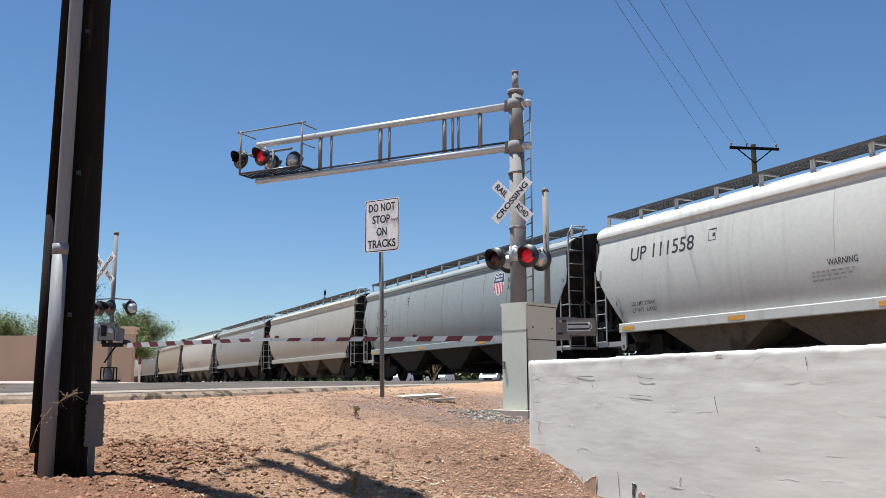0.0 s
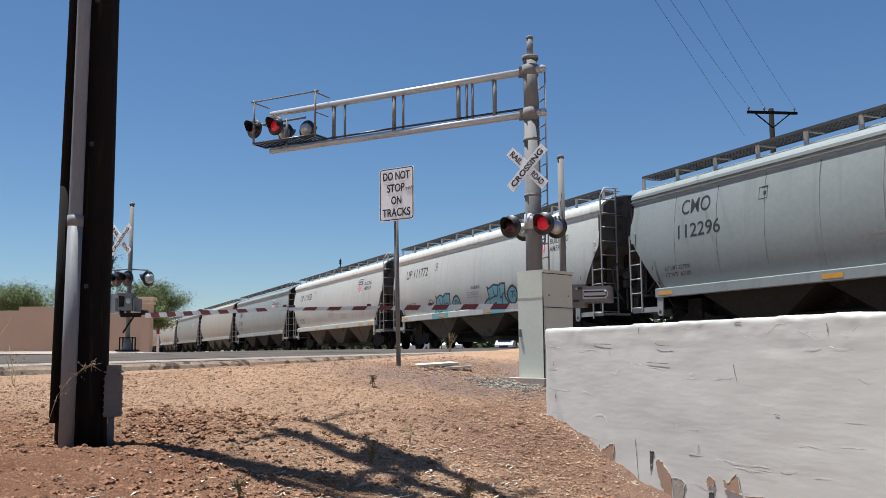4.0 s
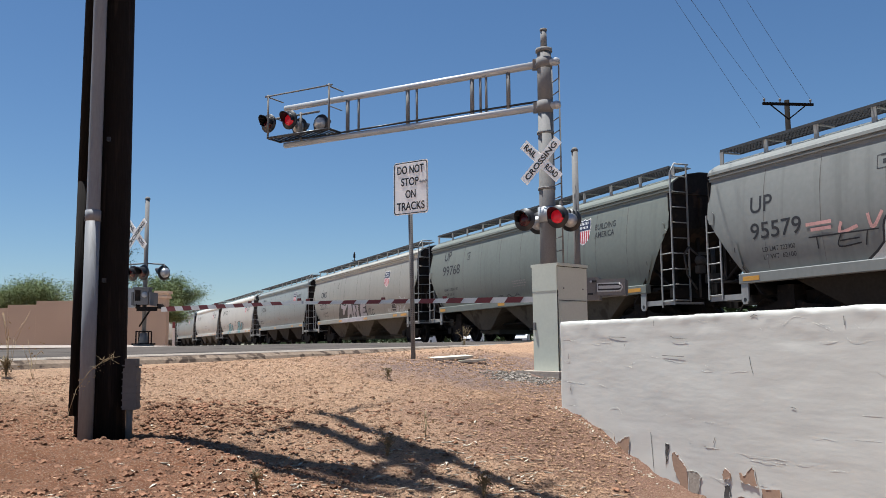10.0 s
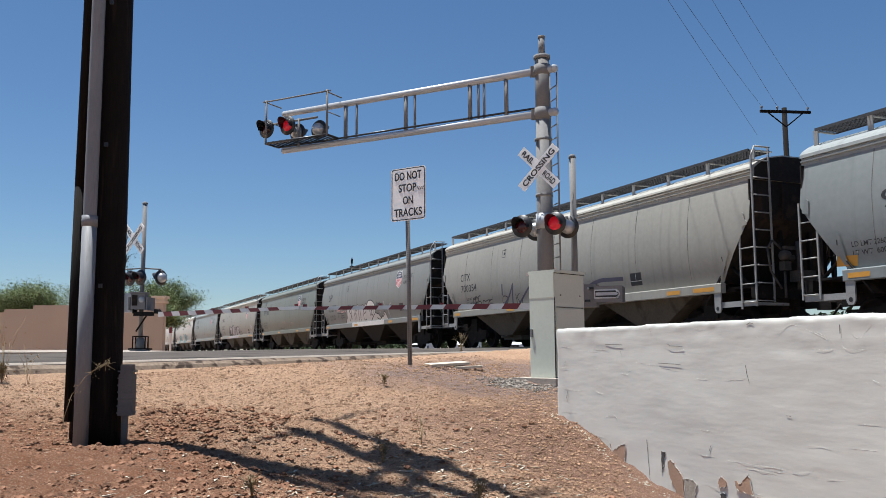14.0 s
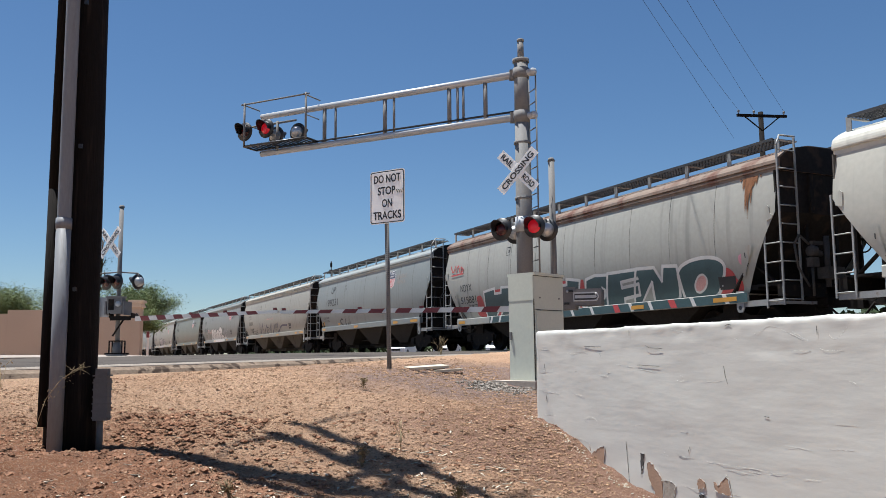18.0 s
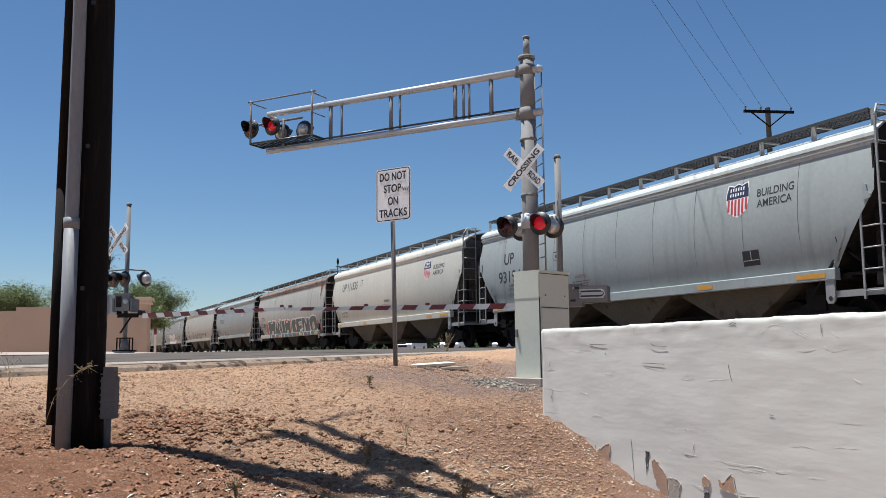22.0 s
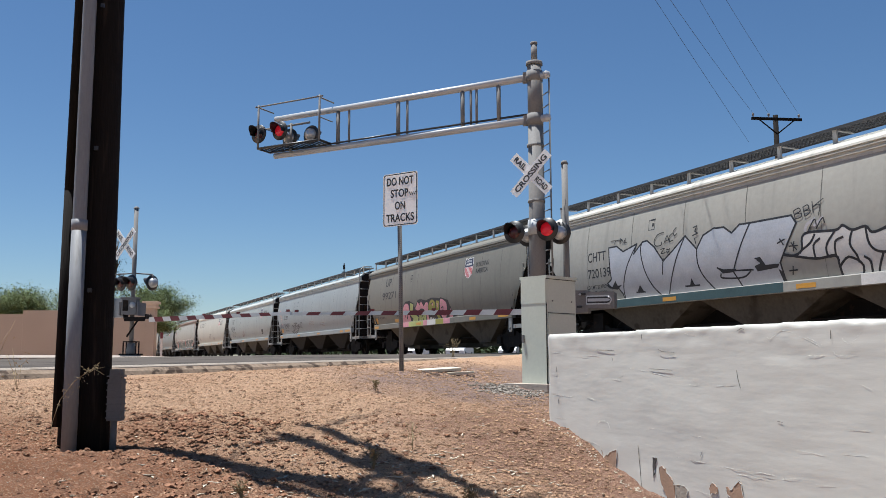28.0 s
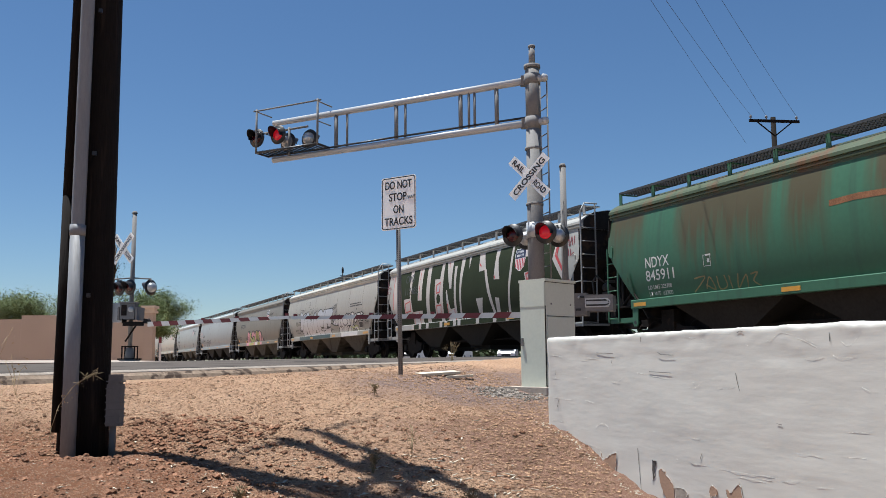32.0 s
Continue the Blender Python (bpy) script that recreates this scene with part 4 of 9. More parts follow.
def crossbuck(parent, p, d, size=1.22):
    m = parent.matrix_world.inverted() @ facing(p, d)
    for a, words, dz in ((45, (("CROSSING", -0.52, 1.04),), 0.012), (-45, (("RAIL", -0.54, 0.36), ("ROAD", 0.17, 0.36)), 0.0)):
        mm = m @ Matrix.Translation((0, 0, dz)) @ Matrix.Rotation(radians(a), 4, "Z")
        bm = bmesh.new()
        prism(bm, [(-size / 2, -0.115), (size / 2, -0.115), (size / 2, 0.115), (-size / 2, 0.115)], -0.004, 0.004)
        blade = part("blade", bm, WHITE, parent, "white crossbuck blade", mm)
        for w, x, width in words:
            put("lettering", lettering(w, 0.125, width, 0.001, heavy=0.005), LETTER, blade, Matrix.Translation((x, -0.06, 0.006)))


def cantilever():
    t = thing("cantilever_signal", "galvanised cantilever crossing signal with flashing lights and crossbuck", "crossing signal", Matrix.Translation(MAST + Vector((0, 0, -0.15))))
    inv = t.matrix_world.inverted()
    def w(bm_name, bm, mat, label=""):
        return part(bm_name, bm, mat, t, label, inv.copy())
    P = lambda x, z, side=0.0: MAST + ARM * x + Vector((-ARM.y, ARM.x, 0)) * side + Vector((0, 0, z))
    bm = bmesh.new()
    tube(bm, P(0, -0.15), P(0, 5.0), 0.19, 0.165, 20)
    tube(bm, P(0, 5.0), P(0, 6.45), 0.165, 0.16, 20)
    w("mast", bm, GALV)
    bm = bmesh.new()
    tube(bm, P(0, 6.42), P(0, 6.5), 0.19, 0.19, 16)
    tube(bm, P(0, 6.5), P(0, 6.92), 0.075, 0.07, 14)
    tube(bm, P(0, 6.92), P(0, 6.97), 0.082, 0.082, 14)
    w("mast_cap", bm, GALV)
    L = (ARM_END - MAST).length
    for z, r, nm in ((6.16, 0.085, "upper_chord"), (5.16, 0.085, "lower_chord")):
        bm = bmesh.new()
        tube(bm, P(-0.3, z), P(L, z), r, r * 0.9, 16)
        lathe(bm, [(0.0, 0.1), (0.07, 0.08), (0.10, 0.0)], P(-0.28, z), -ARM, 14)
        w(nm, bm, ALU)
    for x in (0.9, 1.47, 1.62, 1.84, 3.36, 3.62, 5.08, 5.42):
        bm = bmesh.new()
        thick = x in (0.9, 1.84, 3.62, 5.42)
        tube(bm, P(x, 5.22), P(x, 6.1), 0.05 if thick else 0.03, seg=10)
        w("upright", bm, GALV)
    for z in (6.16, 5.16):
        bm = bmesh.new()
        tube(bm, P(0, z - 0.12), P(0, z + 0.12), 0.185, 0.185, 18)
        box(bm, P(0.2, z), (0.16, 0.16, 0.22))
        w("clamp", bm, GALV)
    bm = bmesh.new()
    pipe(bm, [P(0.15, 5.3, 0.0), P(3.5, 5.28, 0.06), P(L - 1.6, 5.26, 0.06)], 0.025)
    w("cable_duct", bm, BLACK, "dark cable duct on the lower chord")
    # work platform at the tip
    x0, x1 = L - 1.85, L + 0.12
    bm = bmesh.new()
    pipe(bm, [P(x0, 5.26, 0.05), P(x0, 5.26, 0.56), P(x1, 5.26, 0.56), P(x1, 5.26, 0.05), P(x0, 5.26, 0.05)], 0.03, 6)
    deck = w("platform", bm, BLACK, "dark steel grating platform")
    for x in np.linspace(x0 + 0.1, x1 - 0.1, 16):
        bm = bmesh.new()
        pipe(bm, [P(x, 5.28, 0.05), P(x, 5.28, 0.56)], 0.02, 6)
        part("grating_bar", bm, BLACK, deck)
    bm = bmesh.new()
    for x in (x0, x1):
        pipe(bm, [P(x, 5.24, 0.56), P(x, 6.42, 0.56)], 0.028, 8)
        pipe(bm, [P(x, 6.36, 0.66), P(x, 6.36, -0.05)], 0.018, 6)
        pipe(bm, [P(x, 5.85, 0.56), P(x, 5.85, 0.0)], 0.014, 6)
    pipe(bm, [P(x0 - 0.1, 6.38, 0.56), P(x1 + 0.1, 6.38, 0.56)], 0.022, 8)
    w("handrail", bm, GALV)
    fx = [(L + 0.33, 5.74), (L - 0.38, 5.74)]
    bm = bmesh.new()
    pipe(bm, [P(L - 1.2, 5.9, 0.1), P(L + 0.6, 5.9, 0.1)], 0.03, 8)
    pipe(bm, [P(L - 0.6, 5.2, 0.1), P(L - 0.6, 5.95, 0.1)], 0.035, 8)
    w("lamp_bar", bm, GALV)
    for k, (x, z) in enumerate(fx):
        signal_lamp(t, P(x, z, 0.3), TO_ROAD, k == 1)
    signal_lamp(t, P(L - 1.12, 5.62, -0.1), -TO_ROAD, False)
    signal_lamp(t, P(L - 0.42, 5.62, -0.1), -TO_ROAD, False)
    # lamps on the mast
    ax = Vector((TO_ROAD.y, -TO_ROAD.x, 0))
    for k, s in enumerate((0.40, -0.40)):
        p = MAST + ax * s + TO_ROAD * 0.34 + Vector((0, 0, 2.58))
        signal_lamp(t, p, TO_ROAD, k == 1)
        signal_lamp(t, p - TO_ROAD * 0.72, -TO_ROAD, False)
    bm = bmesh.new()
    pipe(bm, [MAST + ax * 0.42 + Vector((0, 0, 2.6)), MAST - ax * 0.42 + Vector((0, 0, 2.6))], 0.03, 8)
    tube(bm, P(0, 2.52), P(0, 2.86), 0.2, 0.2, 18)
    w("lamp_bracket", bm, ALU)
    for z in (3.28, 4.55):
        bm = bmesh.new()
        tube(bm, P(0, z - 0.03), P(0, z + 0.03), 0.195, 0.195, 18)
        w("band", bm, GALV)
    crossbuck(t, MAST + TO_ROAD * 0.24 + Vector((-0.01, 0, 3.87)), TO_ROAD)
    # climbing ladder behind the mast
    lx = ACROSS * 0.33
    side = Vector((0.3, -0.95, 0)).normalized() * 0.02
    bm = bmesh.new()
    for k in (0, 1):
        pipe(bm, [MAST + ACROSS * (0.26 + 0.04 * k) + TRACK * (-0.2 + 0.38 * k) + Vector((0, 0, z)) for z in (0.4, 6.1)], 0.018, 6)
    ladder = w("ladder", bm, GALV)
    me = None
    for k in range(18):
        z = 0.7 + k * 0.3
        bm = bmesh.new()
        pipe(bm, [MAST + ACROSS * 0.26 + TRACK * -0.2 + Vector((0, 0, z)), MAST + ACROSS * 0.30 + TRACK * 0.18 + Vector((0, 0, z))], 0.013, 6)
        part("rung", bm, GALV, ladder)
    return t


cantilever()


def gate_arm(parent, a, b, h0, h1):
    """Striped barrier: white tapered boom with red sleeves and small lamps on top."""
    a, b = Vector(a), Vector(b)
    d = b - a
    L = d.length
    q = d.to_track_quat("X", "Z").to_matrix().to_4x4()
    m = parent.matrix_world.inverted() @ Matrix.Translation(a) @ q
    bm = bmesh.new()
    prism(bm, [(0, -h0 / 2), (L, -h1 / 2), (L, h1 / 2), (0, h0 / 2)], -0.025, 0.025, Matrix.Rotation(math.pi / 2, 4, "X"))
    arm = part("boom", bm, GATE_WHITE, parent, "red and white striped barrier boom", m)
    n = int(L / 0.81)
    for k in range(n):
        x0, x1 = 0.25 + k * 0.81, 0.25 + k * 0.81 + 0.42
        f = lambda x: (h0 + (h1 - h0) * x / L) / 2 + 0.002
        sl = 0.10
        bm = bmesh.new()
        prism(bm, [(x0 + sl, -f(x0)), (x1 + sl, -f(x1)), (x1, f(x1)), (x0, f(x0))], -0.028, 0.028, Matrix.Rotation(math.pi / 2, 4, "X"))
        part("stripe", bm, GATE_RED, arm)
    for x in (L * 0.42, L * 0.66, L - 0.12):
        bm = bmesh.new()
        box(bm, (x, 0, 0.075), (0.1, 0.05, 0.065))
        bevel(bm, 0.015)
        part("boom_lamp", bm, GATE_RED, arm, "small red boom lamp")


def near_gate():
    base = Vector((3.0, 20.0, 0))
    t = thing("gate_mechanism", "grey crossing gate on a post with a lowered striped boom", "crossing gate", Matrix.Translation(base + Vector((0, 0, -0.2))))
    inv = t.matrix_world.inverted()
    bm = bmesh.new()
    tube(bm, base + Vector((0, 0, -0.2)), base + Vector((0, 0, 4.28)), 0.078, 0.072, 14)
    part("post", bm, GALV, t, m=inv)
    bm = bmesh.new()
    tube(bm, base + Vector((0, 0, 4.26)), base + Vector((0, 0, 4.34)), 0.09, 0.06, 14)
    part("post_cap", bm, GALV, t, m=inv)
    c = base + Vector((0.30, -0.1, 1.06))
    turn = Matrix.Rotation(radians(-18), 3, "Z")
    bm = bmesh.new()
    box(bm, c, (0.38, 0.45, 0.5), turn)
    bevel(bm, 0.03, 2)
    part("motor_case", bm, GALV, t, m=inv)
    bm = bmesh.new()
    for dy in (-0.27, 0.27):
        box(bm, c + turn @ Vector((0.46, dy, 0.02)), (0.62, 0.05, 0.36), turn)
    box(bm, c + turn @ Vector((0.72, 0, 0.02)), (0.08, 0.5, 0.36), turn)
    bevel(bm, 0.02)
    arm = part("counterweight_arm", bm, GALV, t, m=inv)
    ring = [(0.2 + 0.1 * math.sin(a), 0.1 * math.cos(a)) for a in [math.pi * k / 10 for k in range(11)]] + [(-0.26, -0.1), (-0.26, 0.1)]
    face = Matrix.Translation(c) @ turn.to_4x4() @ Matrix.Translation((0.42, -0.3, 0.02)) @ Matrix.Rotation(math.pi / 2, 4, "X")
    for k, (mat, nm) in enumerate(((DOME, "slot_rim"), (BLACK, "slot"))):
        bm = bmesh.new()
        f = 1 - 0.28 * k
        prism(bm, [(x * (1 - 0.08 * k), y * f) for x, y in ring], -0.006 - 0.004 * k, 0.012 + 0.003 * k, face)
        part(nm, bm, mat, arm)
    bm = bmesh.new()
    prism(bm, [(x * 0.88, y * 0.34) for x, y in ring], -0.01, 0.02, face)
    part("slot_bar", bm, ALU, arm)
    for x, z in ((0.66, 0.08), (0.66, -0.06), (0.02, 0.15)):
        bm = bmesh.new()
        lathe(bm, [(0, 0.03), (0.025, 0.025), (0.03, 0.0)], c + turn @ Vector((x, -0.29, z)), turn @ Vector((0, -1, 0)), 8)
        part("bolt", bm, DOME, arm)
    for x, z in ((0.0, -0.12), (0.1, 0.16)):
        bm = bmesh.new()
        box(bm, c + turn @ Vector((x, -0.24, z)), (0.12, 0.03, 0.05), turn)
        bevel(bm, 0.01)
        part("latch", bm, BLACK, t, m=inv)
    gate_arm(t, base + Vector((-0.25, 0.18, 0.86)), (-3.88, 24.12, 1.03), 0.14, 0.08)


near_gate()


def far_signal():
    base = Vector((-9.72, 28.4, -0.09))
    t = thing("crossing_signal", "galvanised crossing signal mast with crossbuck, flashing lights and gate", "crossing signal", Matrix.Translation(base))
    inv = t.matrix_world.inverted()
    Z = lambda z: base + Vector((0, 0, z))
    bm = bmesh.new()
    tube(bm, Z(0.3), Z(4.76), 0.072, 0.068, 14)
    part("post", bm, GALV, t, m=inv)
    bm = bmesh.new()
    lathe(bm, [(0.09, 0), (0.09, 0.03), (0.05, 0.08), (0, 0.09)], Z(4.76), seg=14)
    part("post_cap", bm, GALV, t, m=inv)
    bm = bmesh.new()
    tube(bm, Z(0), Z(0.42), 0.17, 0.11, 14)
    box(bm, Z(0.02), (0.5, 0.5, 0.05))
    part("base", bm, GALV, t, m=inv)
    crossbuck(t, base + TO_ROAD * 0.13 + Vector((-0.22, 0, 3.6)), TO_ROAD)
    ax = Vector((TO_ROAD.y, -TO_ROAD.x, 0))
    for s in (0.32, -0.18):
        signal_lamp(t, base + ax * s + TO_ROAD * 0.18 + Vector((-0.05, 0, 2.34)), TO_ROAD, False)
    signal_lamp(t, base + Vector((0.55, 0.1, 2.36)), Vector((-0.9, 0.5, 0)), False)
    bm = bmesh.new()
    pipe(bm, [Z(2.62) + Vector((-0.6, 0, 0)), Z(2.66), Z(2.62) + Vector((0.6, 0, 0)), Z(2.5) + Vector((0.62, 0, 0))], 0.025, 6)
    part("lamp_bar", bm, GALV, t, m=inv)
    bm = bmesh.new()
    box(bm, Z(1.56) + Vector((0.0, -0.2, 0)), (0.46, 0.34, 0.5))
    box(bm, Z(1.84) + Vector((0.0, -0.2, 0)), (0.52, 0.4, 0.05))
    bevel(bm, 0.03, 2)
    case = part("motor_case", bm, GALV, t, m=inv)
    bm = bmesh.new()
    box(bm, Z(1.6) + Vector((-0.1, -0.375, 0)), (0.17, 0.02, 0.34))
    bevel(bm, 0.008)
    part("case_door", bm, STEEL_DARK, case, "dark case door", case.matrix_local.inverted() @ inv)
    bm = bmesh.new()
    lathe(bm, [(0.0, 0.05), (0.07, 0.05), (0.09, 0.03), (0.09, 0.0)], Z(1.62) + Vector((0.12, -0.37, 0)), Vector((0, -1, 0)), 14)
    part("shaft_cover", bm, ALU, case, "round shaft cover", case.matrix_local.inverted() @ inv)
    for dx in (-0.28, 0.28):
        bm = bmesh.new()
        box(bm, Z(1.5) + Vector((dx, 0.0, 0)), (0.05, 0.75, 0.42))
        bevel(bm, 0.015)
        part("support_arm", bm, GALV, t, m=inv)
    bm = bmesh.new()
    box(bm, Z(1.55) + Vector((-0.52, 0.15, 0)), (0.32, 0.12, 0.62))
    bevel(bm, 0.02)
    part("counterweight", bm, ALU, t, "pale counterweight plates", inv)
    bm = bmesh.new()
    box(bm, Z(1.45) + Vector((-0.66, 0.05, 0)), (0.06, 0.2, 0.85))
    bevel(bm, 0.01)
    part("counterweight", bm, GALV, t, "", inv)
    bm = bmesh.new()
    box(bm, Z(1.21) + Vector((0.2, -0.2, 0)), (0.72, 0.36, 0.05))
    for dx in (-0.14, 0.54):
        box(bm, Z(1.26) + Vector((dx, -0.2, 0)), (0.03, 0.36, 0.14))
    box(bm, Z(1.15) + Vector((0.2, -0.36, 0)), (0.66, 0.03, 0.1))
    part("boom_mount", bm, STEEL_DARK, t, m=inv)
    bm = bmesh.new()
    tube(bm, Z(0.62) + Vector((-0.12, -0.1, 0)), Z(1.12) + Vector((0.22, -0.16, 0)), 0.03, 0.03, 8)
    part("brace", bm, STEEL_DARK, t, m=inv)
    bm = bmesh.new()
    for dx in (-0.2, 0.2):
        for dy in (-0.14, 0.14):
            box(bm, Z(0.25) + Vector((dx, dy, 0)), (0.035, 0.035, 0.44))
    for dy in (-0.14, 0.14):
        box(bm, Z(0.46) + Vector((0, dy, 0)), (0.43, 0.035, 0.035))
        box(bm, Z(0.06) + Vector((0, dy, 0)), (0.66, 0.06, 0.05))
    part("base_frame", bm, STEEL_DARK, t, "dark base frame", inv)
    bm = bmesh.new()
    tube(bm, Z(0.0) + Vector((-0.7, 0.25, 0)), Z(1.75) + Vector((-0.7, 0.25, 0)), 0.025, 0.025, 8)
    part("cable_riser", bm, STEEL_DARK, t, m=inv)
    gate_arm(t, (-9.05, 28.05, 1.06), (-3.95, 24.2, 1.05), 0.15, 0.08)


far_signal()


# ---------------------------------------------------------------- sign
def stop_sign():
    p = Vector((-0.47, 12.55, -0.4))
    t = thing("traffic_sign", "white metal traffic sign with black lettering on a perforated post", "road sign", Matrix.Translation(p))
    inv = t.matrix_world.inverted()
    lean = Matrix.Translation(p) @ Matrix.Rotation(radians(-0.9), 4, "Y") @ Matrix.Translation(-p)
    bm = bmesh.new()
    z = -0.45
    tube(bm, p, p + Vector((0, 0, 2.5)), 0.032, 0.032, 4)
    post = part("post", bm, GALV, t, "grey perforated steel post", inv @ lean)
    bm = bmesh.new()
    for k in range(70):
        box(bm, p + Vector((-0.012, -0.0225, 0.1 + k * 0.03)), (0.011, 0.004, 0.011), Matrix.Rotation(radians(45), 3, "Z"))
        box(bm, p + Vector((0.012, -0.0225, 0.1 + k * 0.03)), (0.011, 0.004, 0.011), Matrix.Rotation(radians(-45), 3, "Z"))
    part("perforation", bm, BLACK, post)
    d = Vector((-0.56, -0.83, 0))
    m = facing(Vector((-0.465, 12.5, 2.07)) + d.normalized() * 0.05, d)
    W, H, R = 0.61, 0.77, 0.04
    def rounded(w, h, r):
        return [(cx + r * math.cos(a), cy + r * math.sin(a)) for cx, cy, q in ((w / 2 - r, h / 2 - r, 0), (-w / 2 + r, h / 2 - r, 1), (-w / 2 + r, -h / 2 + r, 2), (w / 2 - r, -h / 2 + r, 3)) for a in [(q + k / 4) * math.pi / 2 for k in range(5)]]
    bm = bmesh.new()
    prism(bm, rounded(W, H, R), -0.003, 0.003)
    plate = part("plate", bm, WHITE, t, "white sign plate", inv @ m)
    bm = bmesh.new()
    o, i = rounded(W - 0.02, H - 0.02, R), rounded(W - 0.045, H - 0.045, R - 0.008)
    vo, vi = [bm.verts.new((x, y, 0.005)) for x, y in o], [bm.verts.new((x, y, 0.005)) for x, y in i]
    for k in range(len(o)):
        bm.faces.new([vo[k], vo[(k + 1) % len(o)], vi[(k + 1) % len(o)], vi[k]])
    part("border", bm, LETTER, plate, "black border")
    for words, x, y, w in (("DO NOT", -0.235, 0.21, 0.47), ("STOP", -0.165, 0.035, 0.31), ("ON", -0.09, -0.145, 0.18), ("TRACKS", -0.245, -0.32, 0.49)):
        put("lettering", lettering(words, 0.112, w, 0.001, heavy=0.003), LETTER, plate, Matrix.Translation((x, y, 0.006)))
    bm = bmesh.new()
    pts = [Vector((0.16 + 0.012 * k, 0.07 + 0.03 * math.sin(k * 2.2), 0.006)) for k in range(11)]
    pipe(bm, pts, 0.003, 4)
    part("scribble", bm, LETTER, plate)


stop_sign()


# ---------------------------------------------------------------- cabinet by the wall
def cabinet():
    a, b, c = Vector((1.13, 11.5, 0)), Vector((1.42, 11.2, 0)), Vector((1.86, 11.62, 0))
    ux, uy = (b - a), (c - b)
    m = Matrix.Translation((a + c) / 2 + Vector((0, 0, -0.57)))
    turn = math.atan2(ux.y, ux.x)
    m = m @ Matrix.Rotation(turn, 4, "Z")
    w, d, h = ux.length, uy.length, 1.40
    t = thing("utility_cabinet", "pale green metal utility cabinet on a concrete pad", "utility cabinet", m)
    bm = bmesh.new()
    box(bm, (0, 0, h / 2 + 0.03), (w, d, h - 0.06))
    bevel(bm, 0.008)
    part("case", bm, CABINET, t)
    bm = bmesh.new()
    box(bm, (0, 0, h + 0.005), (w + 0.03, d + 0.03, 0.035))
    bevel(bm, 0.01)
    part("lid", bm, CABINET, t)
    bm = bmesh.new()
    box(bm, (0, -d / 2 - 0.008, h - 0.17), (w - 0.01, 0.016, 0.32))
    bevel(bm, 0.006)
    part("upper_door", bm, CABINET, t)
    bm = bmesh.new()
    box(bm, (0, -d / 2 - 0.006, 0.55), (w - 0.015, 0.012, 1.06))
    bevel(bm, 0.005)
    lower = part("lower_door", bm, CABINET, t)
    bm = bmesh.new()
    box(bm, (-w / 2 + 0.04, -d / 2 - 0.02, 0.62), (0.03, 0.03, 0.1))
    bevel(bm, 0.006)
    part("latch", bm, GALV, lower)
    bm = bmesh.new()
    box(bm, (w / 2 + 0.006, 0, 0.48), (0.012, d - 0.06, 0.9))
    bevel(bm, 0.005)
    part("side_door", bm, CABINET, t)
    for y, z in ((-0.2, 1.1), (0.2, 1.1), (0.2, 0.6), (-0.2, 0.3)):
        bm = bmesh.new()
        lathe(bm, [(0, 0.012), (0.009, 0.01), (0.011, 0)], (w / 2 + 0.01, y, z), (1, 0, 0), 8)
        part("bolt", bm, GALV, t)
    for c0, s0 in (((0, -d / 2 - 0.004, 1.085), (w - 0.01, 0.012, 0.012)), ((w / 2 + 0.003, 0, 0.945), (0.008, d - 0.05, 0.007)), ((w / 2 - 0.004, -d / 2 + 0.002, 0.55), (0.008, 0.012, 1.05)), ((0, -0.0, h - 0.02), (w + 0.006, d + 0.006, 0.008))):
        bm = bmesh.new()
        box(bm, c0, s0)
        part("door_seam", bm, STEEL_DARK, t)
    bm = bmesh.new()
    box(bm, (0, -0.05, -0.03), (w + 0.3, d + 0.3, 0.16))
    bevel(bm, 0.015)
    part("pad", bm, CONCRETE, t, "dusty concrete pad")
    # small meter box on the far side
    bm = bmesh.new()
    return t


cabinet()


# ---------------------------------------------------------------- wooden pole with conduit
BOX_GREY = surface("weathered_plastic", (0.15, 0.145, 0.14), 0.7, 0, 0.12, 3, 30, 0.1)


